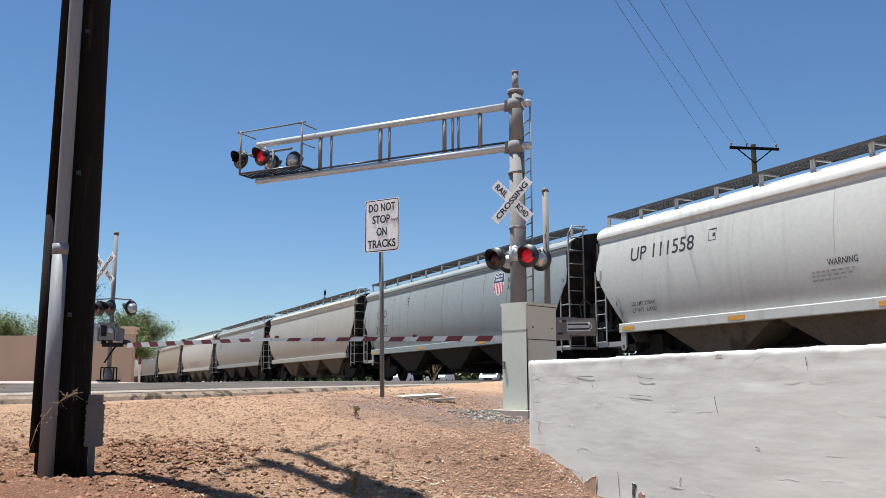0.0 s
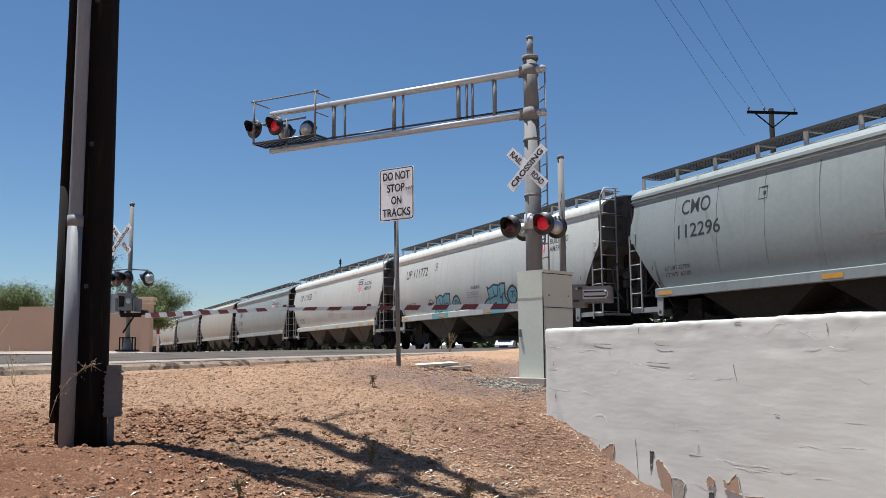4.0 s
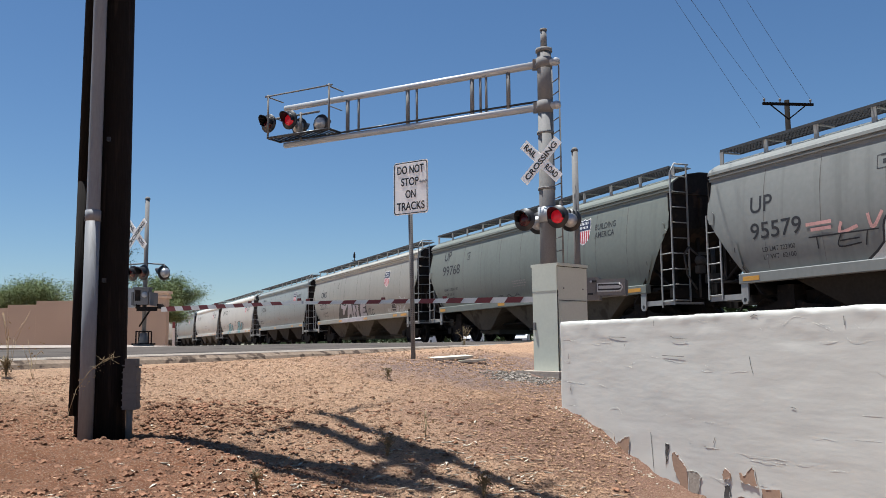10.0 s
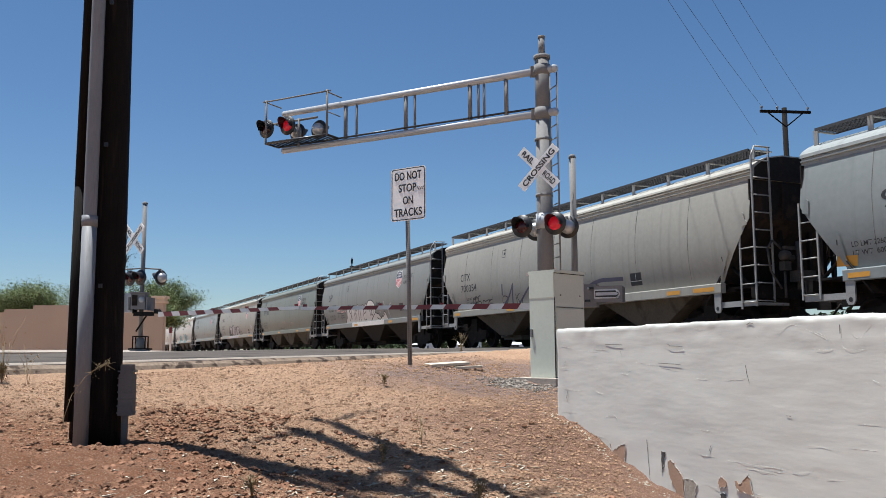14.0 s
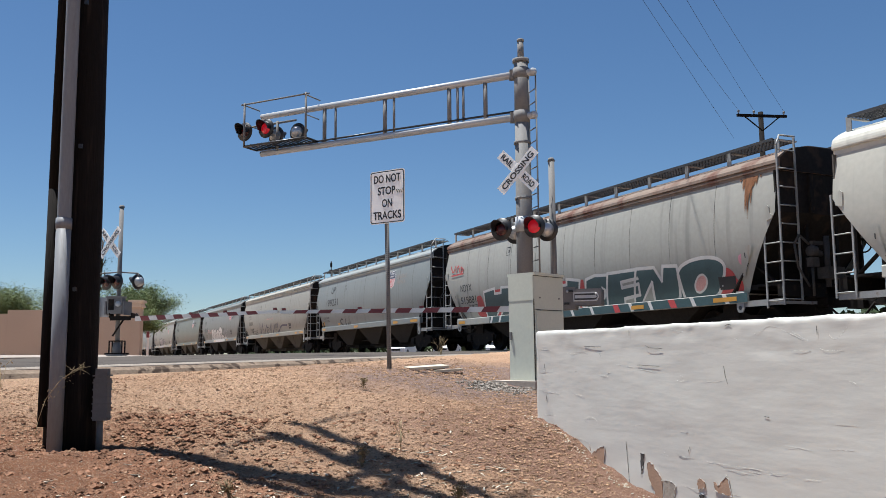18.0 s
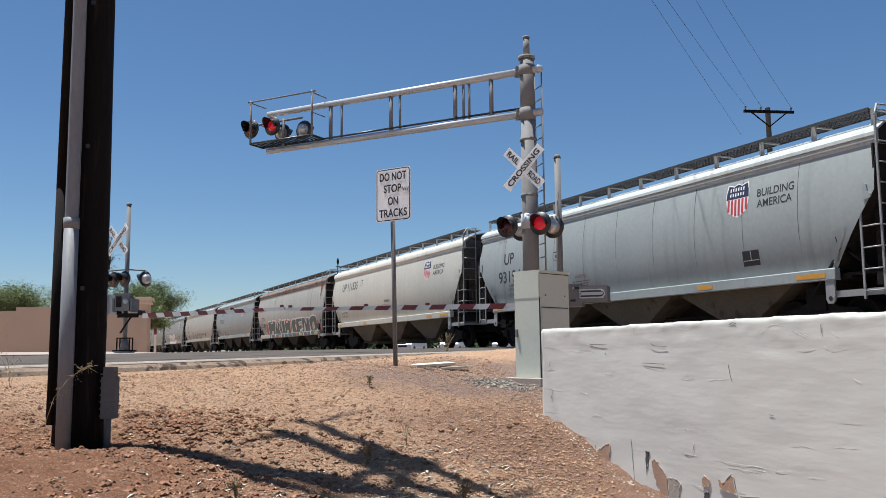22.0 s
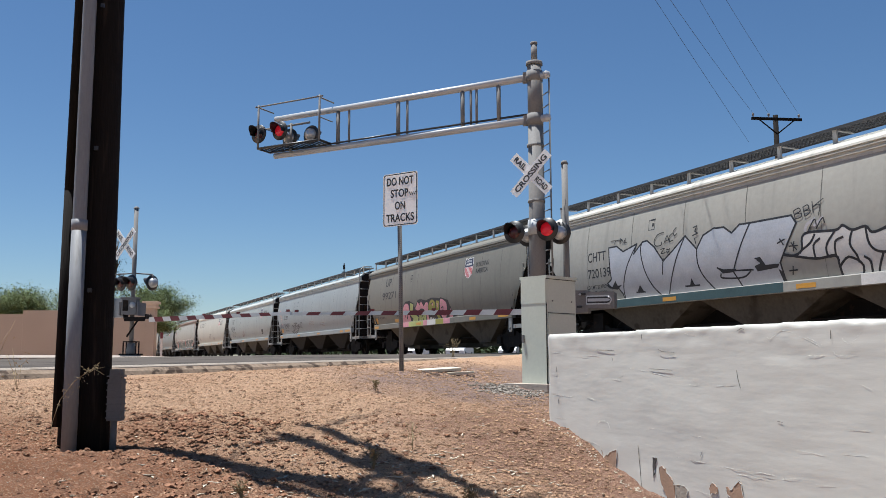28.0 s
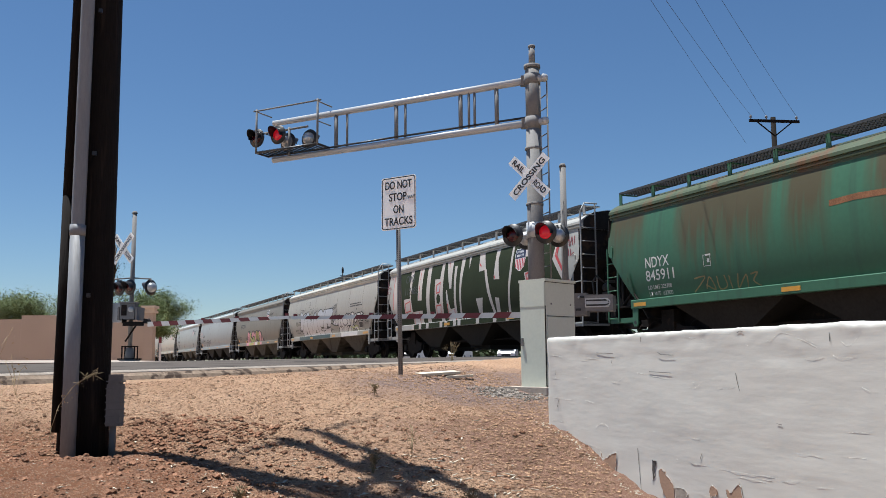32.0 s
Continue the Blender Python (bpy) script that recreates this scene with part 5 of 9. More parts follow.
def wooden_pole():
    p = Vector((-2.565, 6.6, -0.95))
    t = thing("utility_pole", "dark creosoted wooden utility pole with a grey conduit", "utility pole", Matrix.Translation(p))
    inv = t.matrix_world.inverted()
    bm = bmesh.new()
    prof = [(0.18 - 0.004 * k, 0.6 * k) for k in range(18)]
    lathe(bm, [(0.0, 0.0)] + prof + [(0, 10.22)], p, seg=28)
    for v in bm.verts:
        v.co.x += 0.006 * noise.noise(v.co * 2.5)
        v.co.y += 0.006 * noise.noise(v.co * 2.5 + Vector((9, 0, 0)))
    part("pole", bm, WOOD, t, m=inv)
    c = p + Vector((-0.012, -0.235, 0))
    bm = bmesh.new()
    tube(bm, c + Vector((0, 0, -0.05)), c + Vector((0.0, 0, 1.75)), 0.052, 0.052, 18)
    part("conduit", bm, CONDUIT, t, "grey plastic conduit", inv)
    bm = bmesh.new()
    tube(bm, c + Vector((0, 0, 1.68)), c + Vector((0, 0, 1.76)), 0.056, 0.056, 18)
    part("coupling", bm, CONDUIT, t, "grey plastic coupling", inv)
    for k in range(8):
        bm = bmesh.new()
        tube(bm, c + Vector((0, 0, 1.75 + 0.95 * k)), c + Vector((0, 0, 2.7 + 0.95 * k)), 0.048, 0.048, 18, caps=False)
        part("conduit", bm, CONDUIT, t, "grey plastic conduit", inv)
    for z in (1.25, 2.3, 3.4):
        bm = bmesh.new()
        box(bm, c + Vector((0.085, 0.03, z)), (0.025, 0.02, 0.03))
        part("clip", bm, BLACK, t, m=inv)
    bm = bmesh.new()
    pipe(bm, [p + Vector((-0.152, -0.09, 0.27)), p + Vector((-0.147, -0.085, 2.0)), p + Vector((-0.128, -0.075, 6.0)), p + Vector((-0.113, -0.07, 9.2))], 0.046, 12)
    part("cable", bm, WOOD, t, m=inv)
    # crossarms and transformer high above
    d = Vector((0.69, -0.72, 0)).normalized()
    for z, mid, l in ((8.7, Vector((0.19, 0.36, 0)), 2.3), (9.8, Vector((0.2, 0.7, 0)), 2.6)):
        bm = bmesh.new()
        box(bm, p + mid + Vector((0, 0, z)), (l, 0.13, 0.16), Matrix.Rotation(radians(-46), 3, "Z"))
        tube(bm, p + Vector((0, 0, z)), p + mid + Vector((0, 0, z)), 0.05, 0.05, 8)
        arm = part("crossarm", bm, WOOD, t, m=inv)
        for k in (-0.45, 0.45):
            bm = bmesh.new()
            q = p + mid + d * k * l + Vector((0, 0, z + 0.07))
            lathe(bm, [(0.03, 0), (0.03, 0.08), (0.07, 0.1), (0.05, 0.14), (0.07, 0.17), (0.04, 0.22), (0, 0.23)], q, seg=10)
            part("insulator", bm, CONDUIT, arm)
        away = Vector((0.46, 0.89, 0)).normalized()
        for k, s in ((-0.47, 1), (-0.47, -1), (0.3, 1), (0.47, 1)):
            if (z < 9) == (s > 0) and k == -0.47:
                continue
            bm = bmesh.new()
            q = p + mid + d * k * l + Vector((0, 0, z + 0.05))
            lathe(bm, [(0.02, 0), (0.04, 0.06), (0.025, 0.14), (0.04, 0.22), (0.025, 0.3), (0.04, 0.38), (0.015, 0.5), (0.01, 1.1)], q, away * s, 10)
            part("strain_insulator", bm, CONDUIT, arm)
    for dy in (0.6,):
        bm = bmesh.new()
        lathe(bm, [(0, 0), (0.2, 0.0), (0.24, 0.03), (0.24, 0.75), (0.18, 0.84), (0, 0.87)], p + Vector((0.40, dy, 7.95)), seg=20)
        part("transformer", bm, GALV, t, "grey pole transformer", inv)
    # ribbed plastic box at its foot
    bm = bmesh.new()
    q = p + Vector((0.245, -0.06, 0))
    box(bm, q + Vector((0, 0, 0.46)), (0.10, 0.09, 0.30))
    box(bm, q + Vector((0, 0, 0.64)), (0.08, 0.08, 0.08))
    bevel(bm, 0.012)
    tube(bm, q + Vector((-0.01, 0, 0.08)), q + Vector((-0.01, 0, 0.35)), 0.025, seg=8)
    cover = part("ground_box", bm, BOX_GREY, t, "weathered grey ribbed plastic box", inv)
    for k in range(7):
        bm = bmesh.new()
        box(bm, q + Vector((0.0, 0, 0.33 + k * 0.05)), (0.112, 0.098, 0.010))
        bevel(bm, 0.003)
        part("rib", bm, BOX_GREY, cover)


wooden_pole()


# ---------------------------------------------------------------- far power pole and wires
def power_pole():
    p = Vector((17.9, 45.0, -0.2))
    t = thing("power_pole", "dark wooden power pole with a braced crossarm", "power pole", Matrix.Translation(p))
    inv = t.matrix_world.inverted()
    bm = bmesh.new()
    tube(bm, p, p + Vector((0, 0, 12.65)), 0.17, 0.13, 12)
    part("pole", bm, WOOD, t, m=inv)
    a, b = Vector((16.42, 44.6, 12.12)), Vector((19.35, 45.4, 12.26))
    bm = bmesh.new()
    d = b - a
    rot = d.to_track_quat("X", "Z").to_matrix()
    box(bm, (a + b) / 2 + Vector((0, -0.2, 0)), (d.length, 0.1, 0.14), rot)
    part("crossarm", bm, WOOD, t, m=inv)
    bm = bmesh.new()
    for q in (a.lerp(b, 0.15), a.lerp(b, 0.85)):
        tube(bm, q + Vector((0, -0.2, -0.05)), Vector((17.9, 44.85, 11.4)), 0.035, seg=6)
    part("brace", bm, WOOD, t, m=inv)
    ends = []
    for f in (0.03, 0.34, 0.95):
        q = a.lerp(b, f) + Vector((0, -0.2, 0.07))
        bm = bmesh.new()
        lathe(bm, [(0.03, 0), (0.03, 0.08), (0.07, 0.1), (0.05, 0.14), (0.07, 0.17), (0.04, 0.22), (0, 0.23)], q, seg=10)
        part("insulator", bm, CONDUIT, t, m=inv)
        ends.append(q + Vector((0, 0, 0.22)))
    return ends


def wire(a, b, sag, r=0.012):
    bm = bmesh.new()
    side = (Vector(b) - Vector(a)).cross(Vector((0, 0, 1))).normalized() * r
    rings = []
    for k in range(25):
        p = Vector(a).lerp(Vector(b), k / 24) - Vector((0, 0, 4 * sag * (k / 24) * (1 - k / 24)))
        rings.append([bm.verts.new(p + side * math.cos(q) + Vector((0, 0, r * math.sin(q)))) for q in [2 * math.pi * j / 5 for j in range(5)]])
    for A, B in zip(rings, rings[1:]):
        for j in range(5):
            bm.faces.new([A[j], A[(j + 1) % 5], B[(j + 1) % 5], B[j]]).smooth = True
    solo("power_line", bm, CABLE, "thin black overhead power line", "power line", group="overhead power lines")


ENDS = power_pole()
for e, dx in zip(ENDS, ((-2.3, 7.6, 10.4), (-2.43, 11.16, 16.36), (-2.7, 10.53, 16.36))):
    wire(e, dx, 0.35, 0.007)
wire((16.8, 46.0, 11.25), (-3.1, 9.1, 12.93), 0.05, 0.007)


def marker_post():
    """Slim delineator beyond the road, white with a red head."""
    t = thing("marker_post", "slim white marker post with a red head", "marker post", Matrix.Translation((-11.72, 38.0, -0.05)))
    bm = bmesh.new()
    box(bm, (0, 0, 0.5), (0.09, 0.04, 1.0))
    bevel(bm, 0.01)
    post = part("post", bm, GATE_WHITE, t)
    bm = bmesh.new()
    box(bm, (0, -0.005, 0.88), (0.11, 0.06, 0.26))
    bevel(bm, 0.02)
    part("head", bm, GATE_RED, post)


marker_post()

# ---------------------------------------------------------------- writing and paint on the wagons
def side_mesh(me, kind, lift):
    """Lays a flat mesh (x to the side, y up) on the bulged near side of a wagon."""
    zs = [v.co.y for v in me.vertices]
    if max(zs) - min(zs) > 0.12:
        bm = bmesh.new()
        bm.from_mesh(me)
        for z in np.arange(math.floor(min(zs) * 10 + 1) / 10, max(zs) - 0.001, 0.1):
            bmesh.ops.bisect_plane(bm, geom=bm.verts[:] + bm.edges[:] + bm.faces[:], plane_co=(0, z, 0), plane_no=(0, 1, 0))
        bm.to_mesh(me)
        bm.free()
    for v in me.vertices:
        x, z = v.co.x, v.co.y
        v.co = (-x, half_width(z, kind) + 0.0014 + 0.25 * lift + max(0.0, v.co.z) + (0.0012 if kind == "ribbed" else 0.0), z)
    return me


STEEL_GREY = surface("dusty_brake_steel", (0.08, 0.075, 0.07), 0.75, 0, 0.3, 6, 40, 0.2)
MARK = surface("stencil_black", (0.025, 0.025, 0.028), 0.6, 0, 0.3, 5, 40, 0)
MARK_WHITE = surface("stencil_white", (0.6, 0.6, 0.57), 0.6, 0, 0.15, 5, 40, 0)
FADED = surface("faded_stencil", (0.3, 0.27, 0.25), 0.7, 0, 0.3, 5, 40, 0)
FADED_RED = surface("faded_red_stencil", (0.22, 0.13, 0.12), 0.7, 0, 0.3, 5, 40, 0)
RED_MARK = surface("emblem_red", (0.42, 0.05, 0.06), 0.5, 0, 0.12, 4, 40, 0)
BLUE_MARK = surface("emblem_navy", (0.022, 0.027, 0.06), 0.5, 0, 0.12, 4, 40, 0)
WHITE_MARK = surface("emblem_white", (0.68, 0.67, 0.65), 0.5, 0, 0.08, 4, 40, 0)
SPRAY = {
    "black": surface("spray_black", (0.02, 0.02, 0.024), 0.55, 0, 0.2, 3, 30, 0),
    "cyan": surface("spray_cyan", (0.13, 0.33, 0.38), 0.55, 0, 0.15, 3, 30, 0),
    "teal": surface("spray_teal", (0.045, 0.085, 0.09), 0.55, 0, 0.2, 3, 30, 0),
    "red": surface("spray_red", (0.45, 0.06, 0.06), 0.55, 0, 0.2, 3, 30, 0),
    "pink": surface("spray_pink", (0.62, 0.28, 0.33), 0.55, 0, 0.2, 3, 30, 0),
    "silver": surface("spray_silver", (0.46, 0.47, 0.5), 0.4, 0.2, 0.12, 3, 30, 0),
    "white": surface("spray_white", (0.6, 0.58, 0.55), 0.55, 0, 0.12, 3, 30, 0),
    "violet": surface("spray_violet", (0.075, 0.07, 0.115), 0.55, 0, 0.2, 3, 30, 0),
    "dark_green": surface("spray_green", (0.025, 0.034, 0.016), 0.7, 0, 0.25, 1.5, 30, 0),
}


def stencil(car, kind, text, x, z, cap, width, material=None, lift=0.004):
    """Writing on the near side: x is its leading edge, z its foot."""
    me = lettering(text, cap, width, 0.0, heavy=cap * 0.011)
    for v in me.vertices:
        v.co.x -= x
        v.co.y += z
    side_mesh(me, kind, lift)
    return put("stencil", me, material or MARK, car)


def sill_text(car, text, x, width, cap, z=1.245):
    """Small writing on the near side sill."""
    me = lettering(text, cap, width, 0.0, heavy=cap * 0.011)
    for v in me.vertices:
        v.co = (x - v.co.x, 1.5625, z + v.co.y)
    return put("stencil", me, MARK, car)


def flat(name, car, kind, polys, material, lift=0.004, label=""):
    """Painted patches from outlines in (x, z)."""
    bm = bmesh.new()
    for k, p in enumerate(polys):
        vs = [bm.verts.new((-x, z, 0.00014 * (k % 8) if len(polys) > 1 else 0)) for x, z in p]
        bm.faces.new(vs)
    bmesh.ops.triangulate(bm, faces=bm.faces)
    me = bpy.data.meshes.new(name)
    bm.to_mesh(me)
    bm.free()
    side_mesh(me, kind, lift)
    return put(name, me, material, car, None, label)


def ribbon(pts, w, over=None):
    """A painted stroke through pts as a chain of four-cornered pieces."""
    out = []
    def reach(k):
        """How far a piece runs past the corner pts[k]."""
        if over is None:
            return w * 0.35
        if k in (0, len(pts) - 1):
            return over if pts[0] != pts[-1] else w * 0.2
        a, b, c = Vector(pts[k - 1]), Vector(pts[k]), Vector(pts[k + 1])
        turn = (b - a).angle(c - b, 0.0)
        return min(w * 0.5, w / 2 * math.tan(min(turn, 2.2) / 2))
    for k, ((ax, az), (bx, bz)) in enumerate(zip(pts, pts[1:])):
        d = Vector((bx - ax, bz - az))
        if d.length < 1e-4:
            continue
        d.normalize()
        n = Vector((-d.y, d.x)) * w / 2
        e, f = d * reach(k), d * reach(k + 1)
        out.append([(ax - e.x + n.x, az - e.y + n.y), (ax - e.x - n.x, az - e.y - n.y), (bx + f.x - n.x, bz + f.y - n.y), (bx + f.x + n.x, bz + f.y + n.y)])
    return out


def curve_through(pts, n=5):
    """Smooth points through pts."""
    out = []
    P = [pts[0]] + list(pts) + [pts[-1]]
    for i in range(1, len(P) - 2):
        p0, p1, p2, p3 = P[i - 1:i + 3]
        for k in range(n):
            t = k / n
            out.append(tuple(0.5 * (2 * b + (c - a) * t + (2 * a - 5 * b + 4 * c - d) * t * t + (-a + 3 * b - 3 * c + d) * t ** 3) for a, b, c, d in zip(p0, p1, p2, p3)))
    out.append(pts[-1])
    return out


STROKES = [
    [(0, 0), (0.15, 1), (0.5, 0.3), (0.85, 1), (1, 0)],
    [(0.9, 0.95), (0.2, 0.9), (0.1, 0.55), (0.8, 0.5), (0.9, 0.1), (0.1, 0.0)],
    [(0, 0), (0.35, 1), (0.6, 1), (1, 0), (0.8, 0.4), (0.2, 0.4)],
    [(0.1, 0), (0.1, 1), (0.8, 0.85), (0.75, 0.5), (0.15, 0.5), (0.95, 0)],
    [(0.95, 0.8), (0.4, 1), (0.05, 0.5), (0.4, 0), (0.95, 0.2), (0.9, 0.5), (0.5, 0.5)],
    [(0.05, 1), (0.1, 0.1), (0.5, 0), (0.9, 0.1), (0.95, 1)],
    [(0, 0.9), (1, 1), (0.15, 0.05), (1, 0.1)],
]


def tag(car, kind, x0, x1, z0, z1, n, color, w=0.035, seed=1, lift=0.009):
    """A sprayed scrawl of thin strokes."""
    rng = random.Random(seed)
    polys = []
    cw = (x0 - x1) / n
    for k in range(n):
        s = STROKES[rng.randrange(len(STROKES))]
        h = (z1 - z0) * rng.uniform(0.75, 1.0)
        zb = z0 + rng.uniform(0, 0.15) * (z1 - z0)
        pts = [(x0 - (k + px * 1.05 + rng.uniform(-0.05, 0.05)) * cw, zb + pz * h + rng.uniform(-0.04, 0.04) * h) for px, pz in s]
        polys += ribbon(curve_through(pts), w)
    return tagged(flat("sprayed_tag", car, kind, polys, SPRAY[color], lift), kind="stuff")


def emblem(car, kind, x, z, slogan=True, dark=True, faint=False):
    """Shield in red, white and navy with the words beside it; x is its leading edge, z its foot."""
    w, h = 0.74, 0.80
    def sh(k):
        return [(x - w / 2 + (px * w / 2) * k, z + h * 0.52 + (pz - 0.52) * h * k) for px, pz in ((-0.86, 1.0), (-0.3, 0.93), (0, 1.0), (0.3, 0.93), (0.86, 1.0), (1.0, 0.72), (0.92, 0.4), (0.72, 0.16), (0.3, 0.05), (0, 0), (-0.3, 0.05), (-0.72, 0.16), (-0.92, 0.4), (-1.0, 0.72))]
    base = flat("emblem", car, kind, [sh(1.0)], WHITE_MARK, 0.004, "red, white and navy shield emblem")
    flat("emblem_band", base, kind, [[(x - 0.02, z + 0.44), (x - w + 0.02, z + 0.44), (x - w + 0.03, z + 0.6), (x - w + 0.08, z + 0.77), (x - w * 0.66, z + 0.72), (x - w / 2, z + 0.77), (x - w * 0.34, z + 0.72), (x - 0.08, z + 0.77), (x - 0.03, z + 0.6)]], BLUE_MARK, 0.006)
    tagged(flat("emblem_lettering", base, kind, [[(x - 0.13 - k * 0.08, z + b + 0.075), (x - 0.17 - k * 0.08, z + b + 0.075), (x - 0.17 - k * 0.08, z + b), (x - 0.13 - k * 0.08, z + b)] for k in range(6) for b in (0.5, 0.62)], WHITE_MARK, 0.008), kind="stuff")
    for k in range(6):
        xc = x - 0.095 - k * 0.11
        d = abs(xc - (x - w / 2)) / (w / 2)
        flat("stripe", base, kind, [[(xc + 0.034, z + 0.43), (xc - 0.034, z + 0.43), (xc - 0.034, z + 0.035 + 0.22 * d * d), (xc + 0.034, z + 0.035 + 0.22 * d * d)]], RED_MARK, 0.006)
    if slogan:
        stencil(car, kind, "BUILDING", x - 0.98, z + 0.38, 0.17, 1.05, FADED if faint else MARK)
        stencil(car, kind, "AMERICA", x - 0.98, z + 0.14, 0.17, 1.0, FADED if faint else MARK)


def bars(car, kind, x, z, rows, w, material=None, step=0.085, h=0.035, seed=0):
    """Writing too small to read, as rows of short bars."""
    rng = random.Random(seed)
    polys = []
    for r in range(rows):
        a = x
        while a > x - w * rng.uniform(0.8, 1.0):
            l = rng.uniform(0.06, 0.16)
            polys.append([(a, z - r * step), (a - l, z - r * step), (a - l, z - r * step + h), (a, z - r * step + h)])
            a -= l + 0.035
    tagged(flat("stencil_bar", car, kind, polys, material or FADED, 0.004), kind="stuff")


def plate_frame(car, kind, x, z, s=0.34):
    o = [(x, z), (x - s, z), (x - s, z + s * 1.1), (x, z + s * 1.1), (x, z)]
    p = ribbon(o, 0.014) + [[(x - 0.08, z + 0.24), (x - 0.26, z + 0.24), (x - 0.26, z + 0.28), (x - 0.08, z + 0.28)], [(x - 0.13, z + 0.08), (x - 0.21, z + 0.08), (x - 0.21, z + 0.17), (x - 0.13, z + 0.17)]]
    flat("stencil_frame", car, kind, p, MARK_WHITE if car == TRAIN[23][0] else MARK, 0.004)


def sill_reflector(car, x, w=0.5, drop=0.0):
    bm = bmesh.new()
    box(bm, (x - w / 2, 1.563, 1.27 - drop), (w, 0.004, 0.10))
    part("reflector", bm, REFLECT, car)


def corner_gear(car, half, kind, metal, paint):
    """Foot platform, pulling eye, gusset plates and brake gear on the corners of a wagon."""
    for s in (1, -1):
        def platform(bm):
            box(bm, (-s * 0.62, 1.47, 0.88), (1.2, 0.06, 0.13))
            box(bm, (-s * 0.05, 1.0, 0.86), (0.12, 0.9, 0.06))
            bevel(bm, 0.01)
        put("corner_platform", shared(("corner_platform", s), platform), metal, car, Matrix.Translation((s * half, 0, 0)))
        side = Matrix(((1, 0, 0, 0), (0, 0, 1, 0), (0, 1, 0, 0), (0, 0, 0, 1)))
        def eye(bm):
            prism(bm, [(-0.11, 1.17), (0.11, 1.17), (0.11, 0.78), (0.06, 0.70), (-0.06, 0.70), (-0.11, 0.78)], 0, 0.04, side)
        plate = put("pulling_plate", shared(("pulling_plate",), eye), metal, car, Matrix.Translation((s * (half - 1.22), 1.5, 0)))
        def hole(bm):
            prism(bm, [(0.05 * math.cos(a), 0.80 + 0.05 * math.sin(a)) for a in [k * math.pi / 5 for k in range(10)]], 0.038, 0.044, side)
        put("eye_hole", shared(("eye_hole",), hole), BLACK, plate)
        g = flat("gusset", car, kind, [[(s * (half - x), z) for x, z in ((1.06, 2.12), (0.78, 2.16), (0.74, 2.08), (0.94, 1.75), (1.07, 1.5), (1.13, 1.48), (1.16, 1.56))]], paint, 0.14)
        flat("slot", g, kind, [[(s * (half - x), z) for x, z in ((1.0, 2.0), (0.975, 2.01), (0.965, 1.9), (0.99, 1.89))]], BLACK, 0.15)
        def lug(bm):
            prism(bm, [(-s * x, z) for x, z in ((0.30, 2.62), (0.14, 2.66), (0.12, 2.72), (0.20, 2.78), (0.22, 2.92), (0.26, 2.95), (0.31, 2.9))], 0, 0.025, side)
        put("lug", shared(("lug", s), lug), paint, car, Matrix.Translation((s * half, half_width(2.75, kind) - 0.004, 0)))
    def brake(bm):
        lathe(bm, [(0, 0.16), (0.1, 0.15), (0.13, 0.1), (0.13, -0.02), (0.07, -0.08), (0.07, -0.2), (0, -0.2)], (0.05, 0.62, 1.95), (0, 1, 0.2), 12)
        box(bm, (0.02, 0.7, 1.72), (0.16, 0.2, 0.2))
        box(bm, (0.04, 0.55, 2.14), (0.1, 0.3, 0.08))
        tube(bm, (0.02, 0.72, 1.6), (0.02, 0.72, 1.0), 0.03, 0.03, 8)
        tube(bm, (0.0, 0.3, 1.2), (0.0, 0.3, 2.3), 0.06, 0.06, 8)
        pipe(bm, [Vector(p) for p in ((0.05, 0.75, 2.1), (0.08, 1.0, 2.3), (0.08, 1.15, 2.1), (0.05, 1.1, 1.6), (0.05, 0.8, 1.2))], 0.025, 6)
        box(bm, (0.0, 0.2, 1.5), (0.3, 0.5, 0.25))
    put("brake_gear", shared(("brake_gear",), brake), STEEL_GREY, car, Matrix.Translation((-half - 0.12, 0, 0)))


LOADS = {8: ("225000", "61000"), 12: ("224500", "61500"), 14: ("223800", "62200"), 15: ("226000", "60000"), 17: ("225000", "61000"), 18: ("224100", "61900"), 20: ("226200", "60800"), 21: ("223700", "62300"), 23: ("223700", "62300")}
STAIN = surface("seam_grime", (0.13, 0.125, 0.115), 0.8, 0, 0.4, 3, 30, 0)
STAIN_SOFT = surface("seam_grime_soft", (0.4, 0.385, 0.36), 0.8, 0, 0.3, 3, 30, 0)


def seam_stains(car, kind, half, seed):
    """Grime that has run down the welded seams."""
    rng = random.Random(100 + seed)
    n = SEAMS[kind]
    flatw = half - 1.12
    for k in range(n):
        x = -flatw + (k + 0.5) * 2 * flatw / n
        top = 3.69
        end = rng.uniform(1.4, 1.8) if kind != "plain" else rng.uniform(2.0, 3.0)
        pts, m = [], 8
        left, right = [], []
        for j in range(m + 1):
            z = top + (end - top) * j / m
            w = (0.005 + 0.012 * rng.random()) * (1 - 0.7 * j / m)
            d = rng.uniform(-0.006, 0.006)
            left.append((x + d + w, z))
            right.append((x + d - w, z))
        flat("seam_stain", car, kind, [left + right[::-1]], STAIN if kind != "plain" else STAIN_SOFT, 0.002)


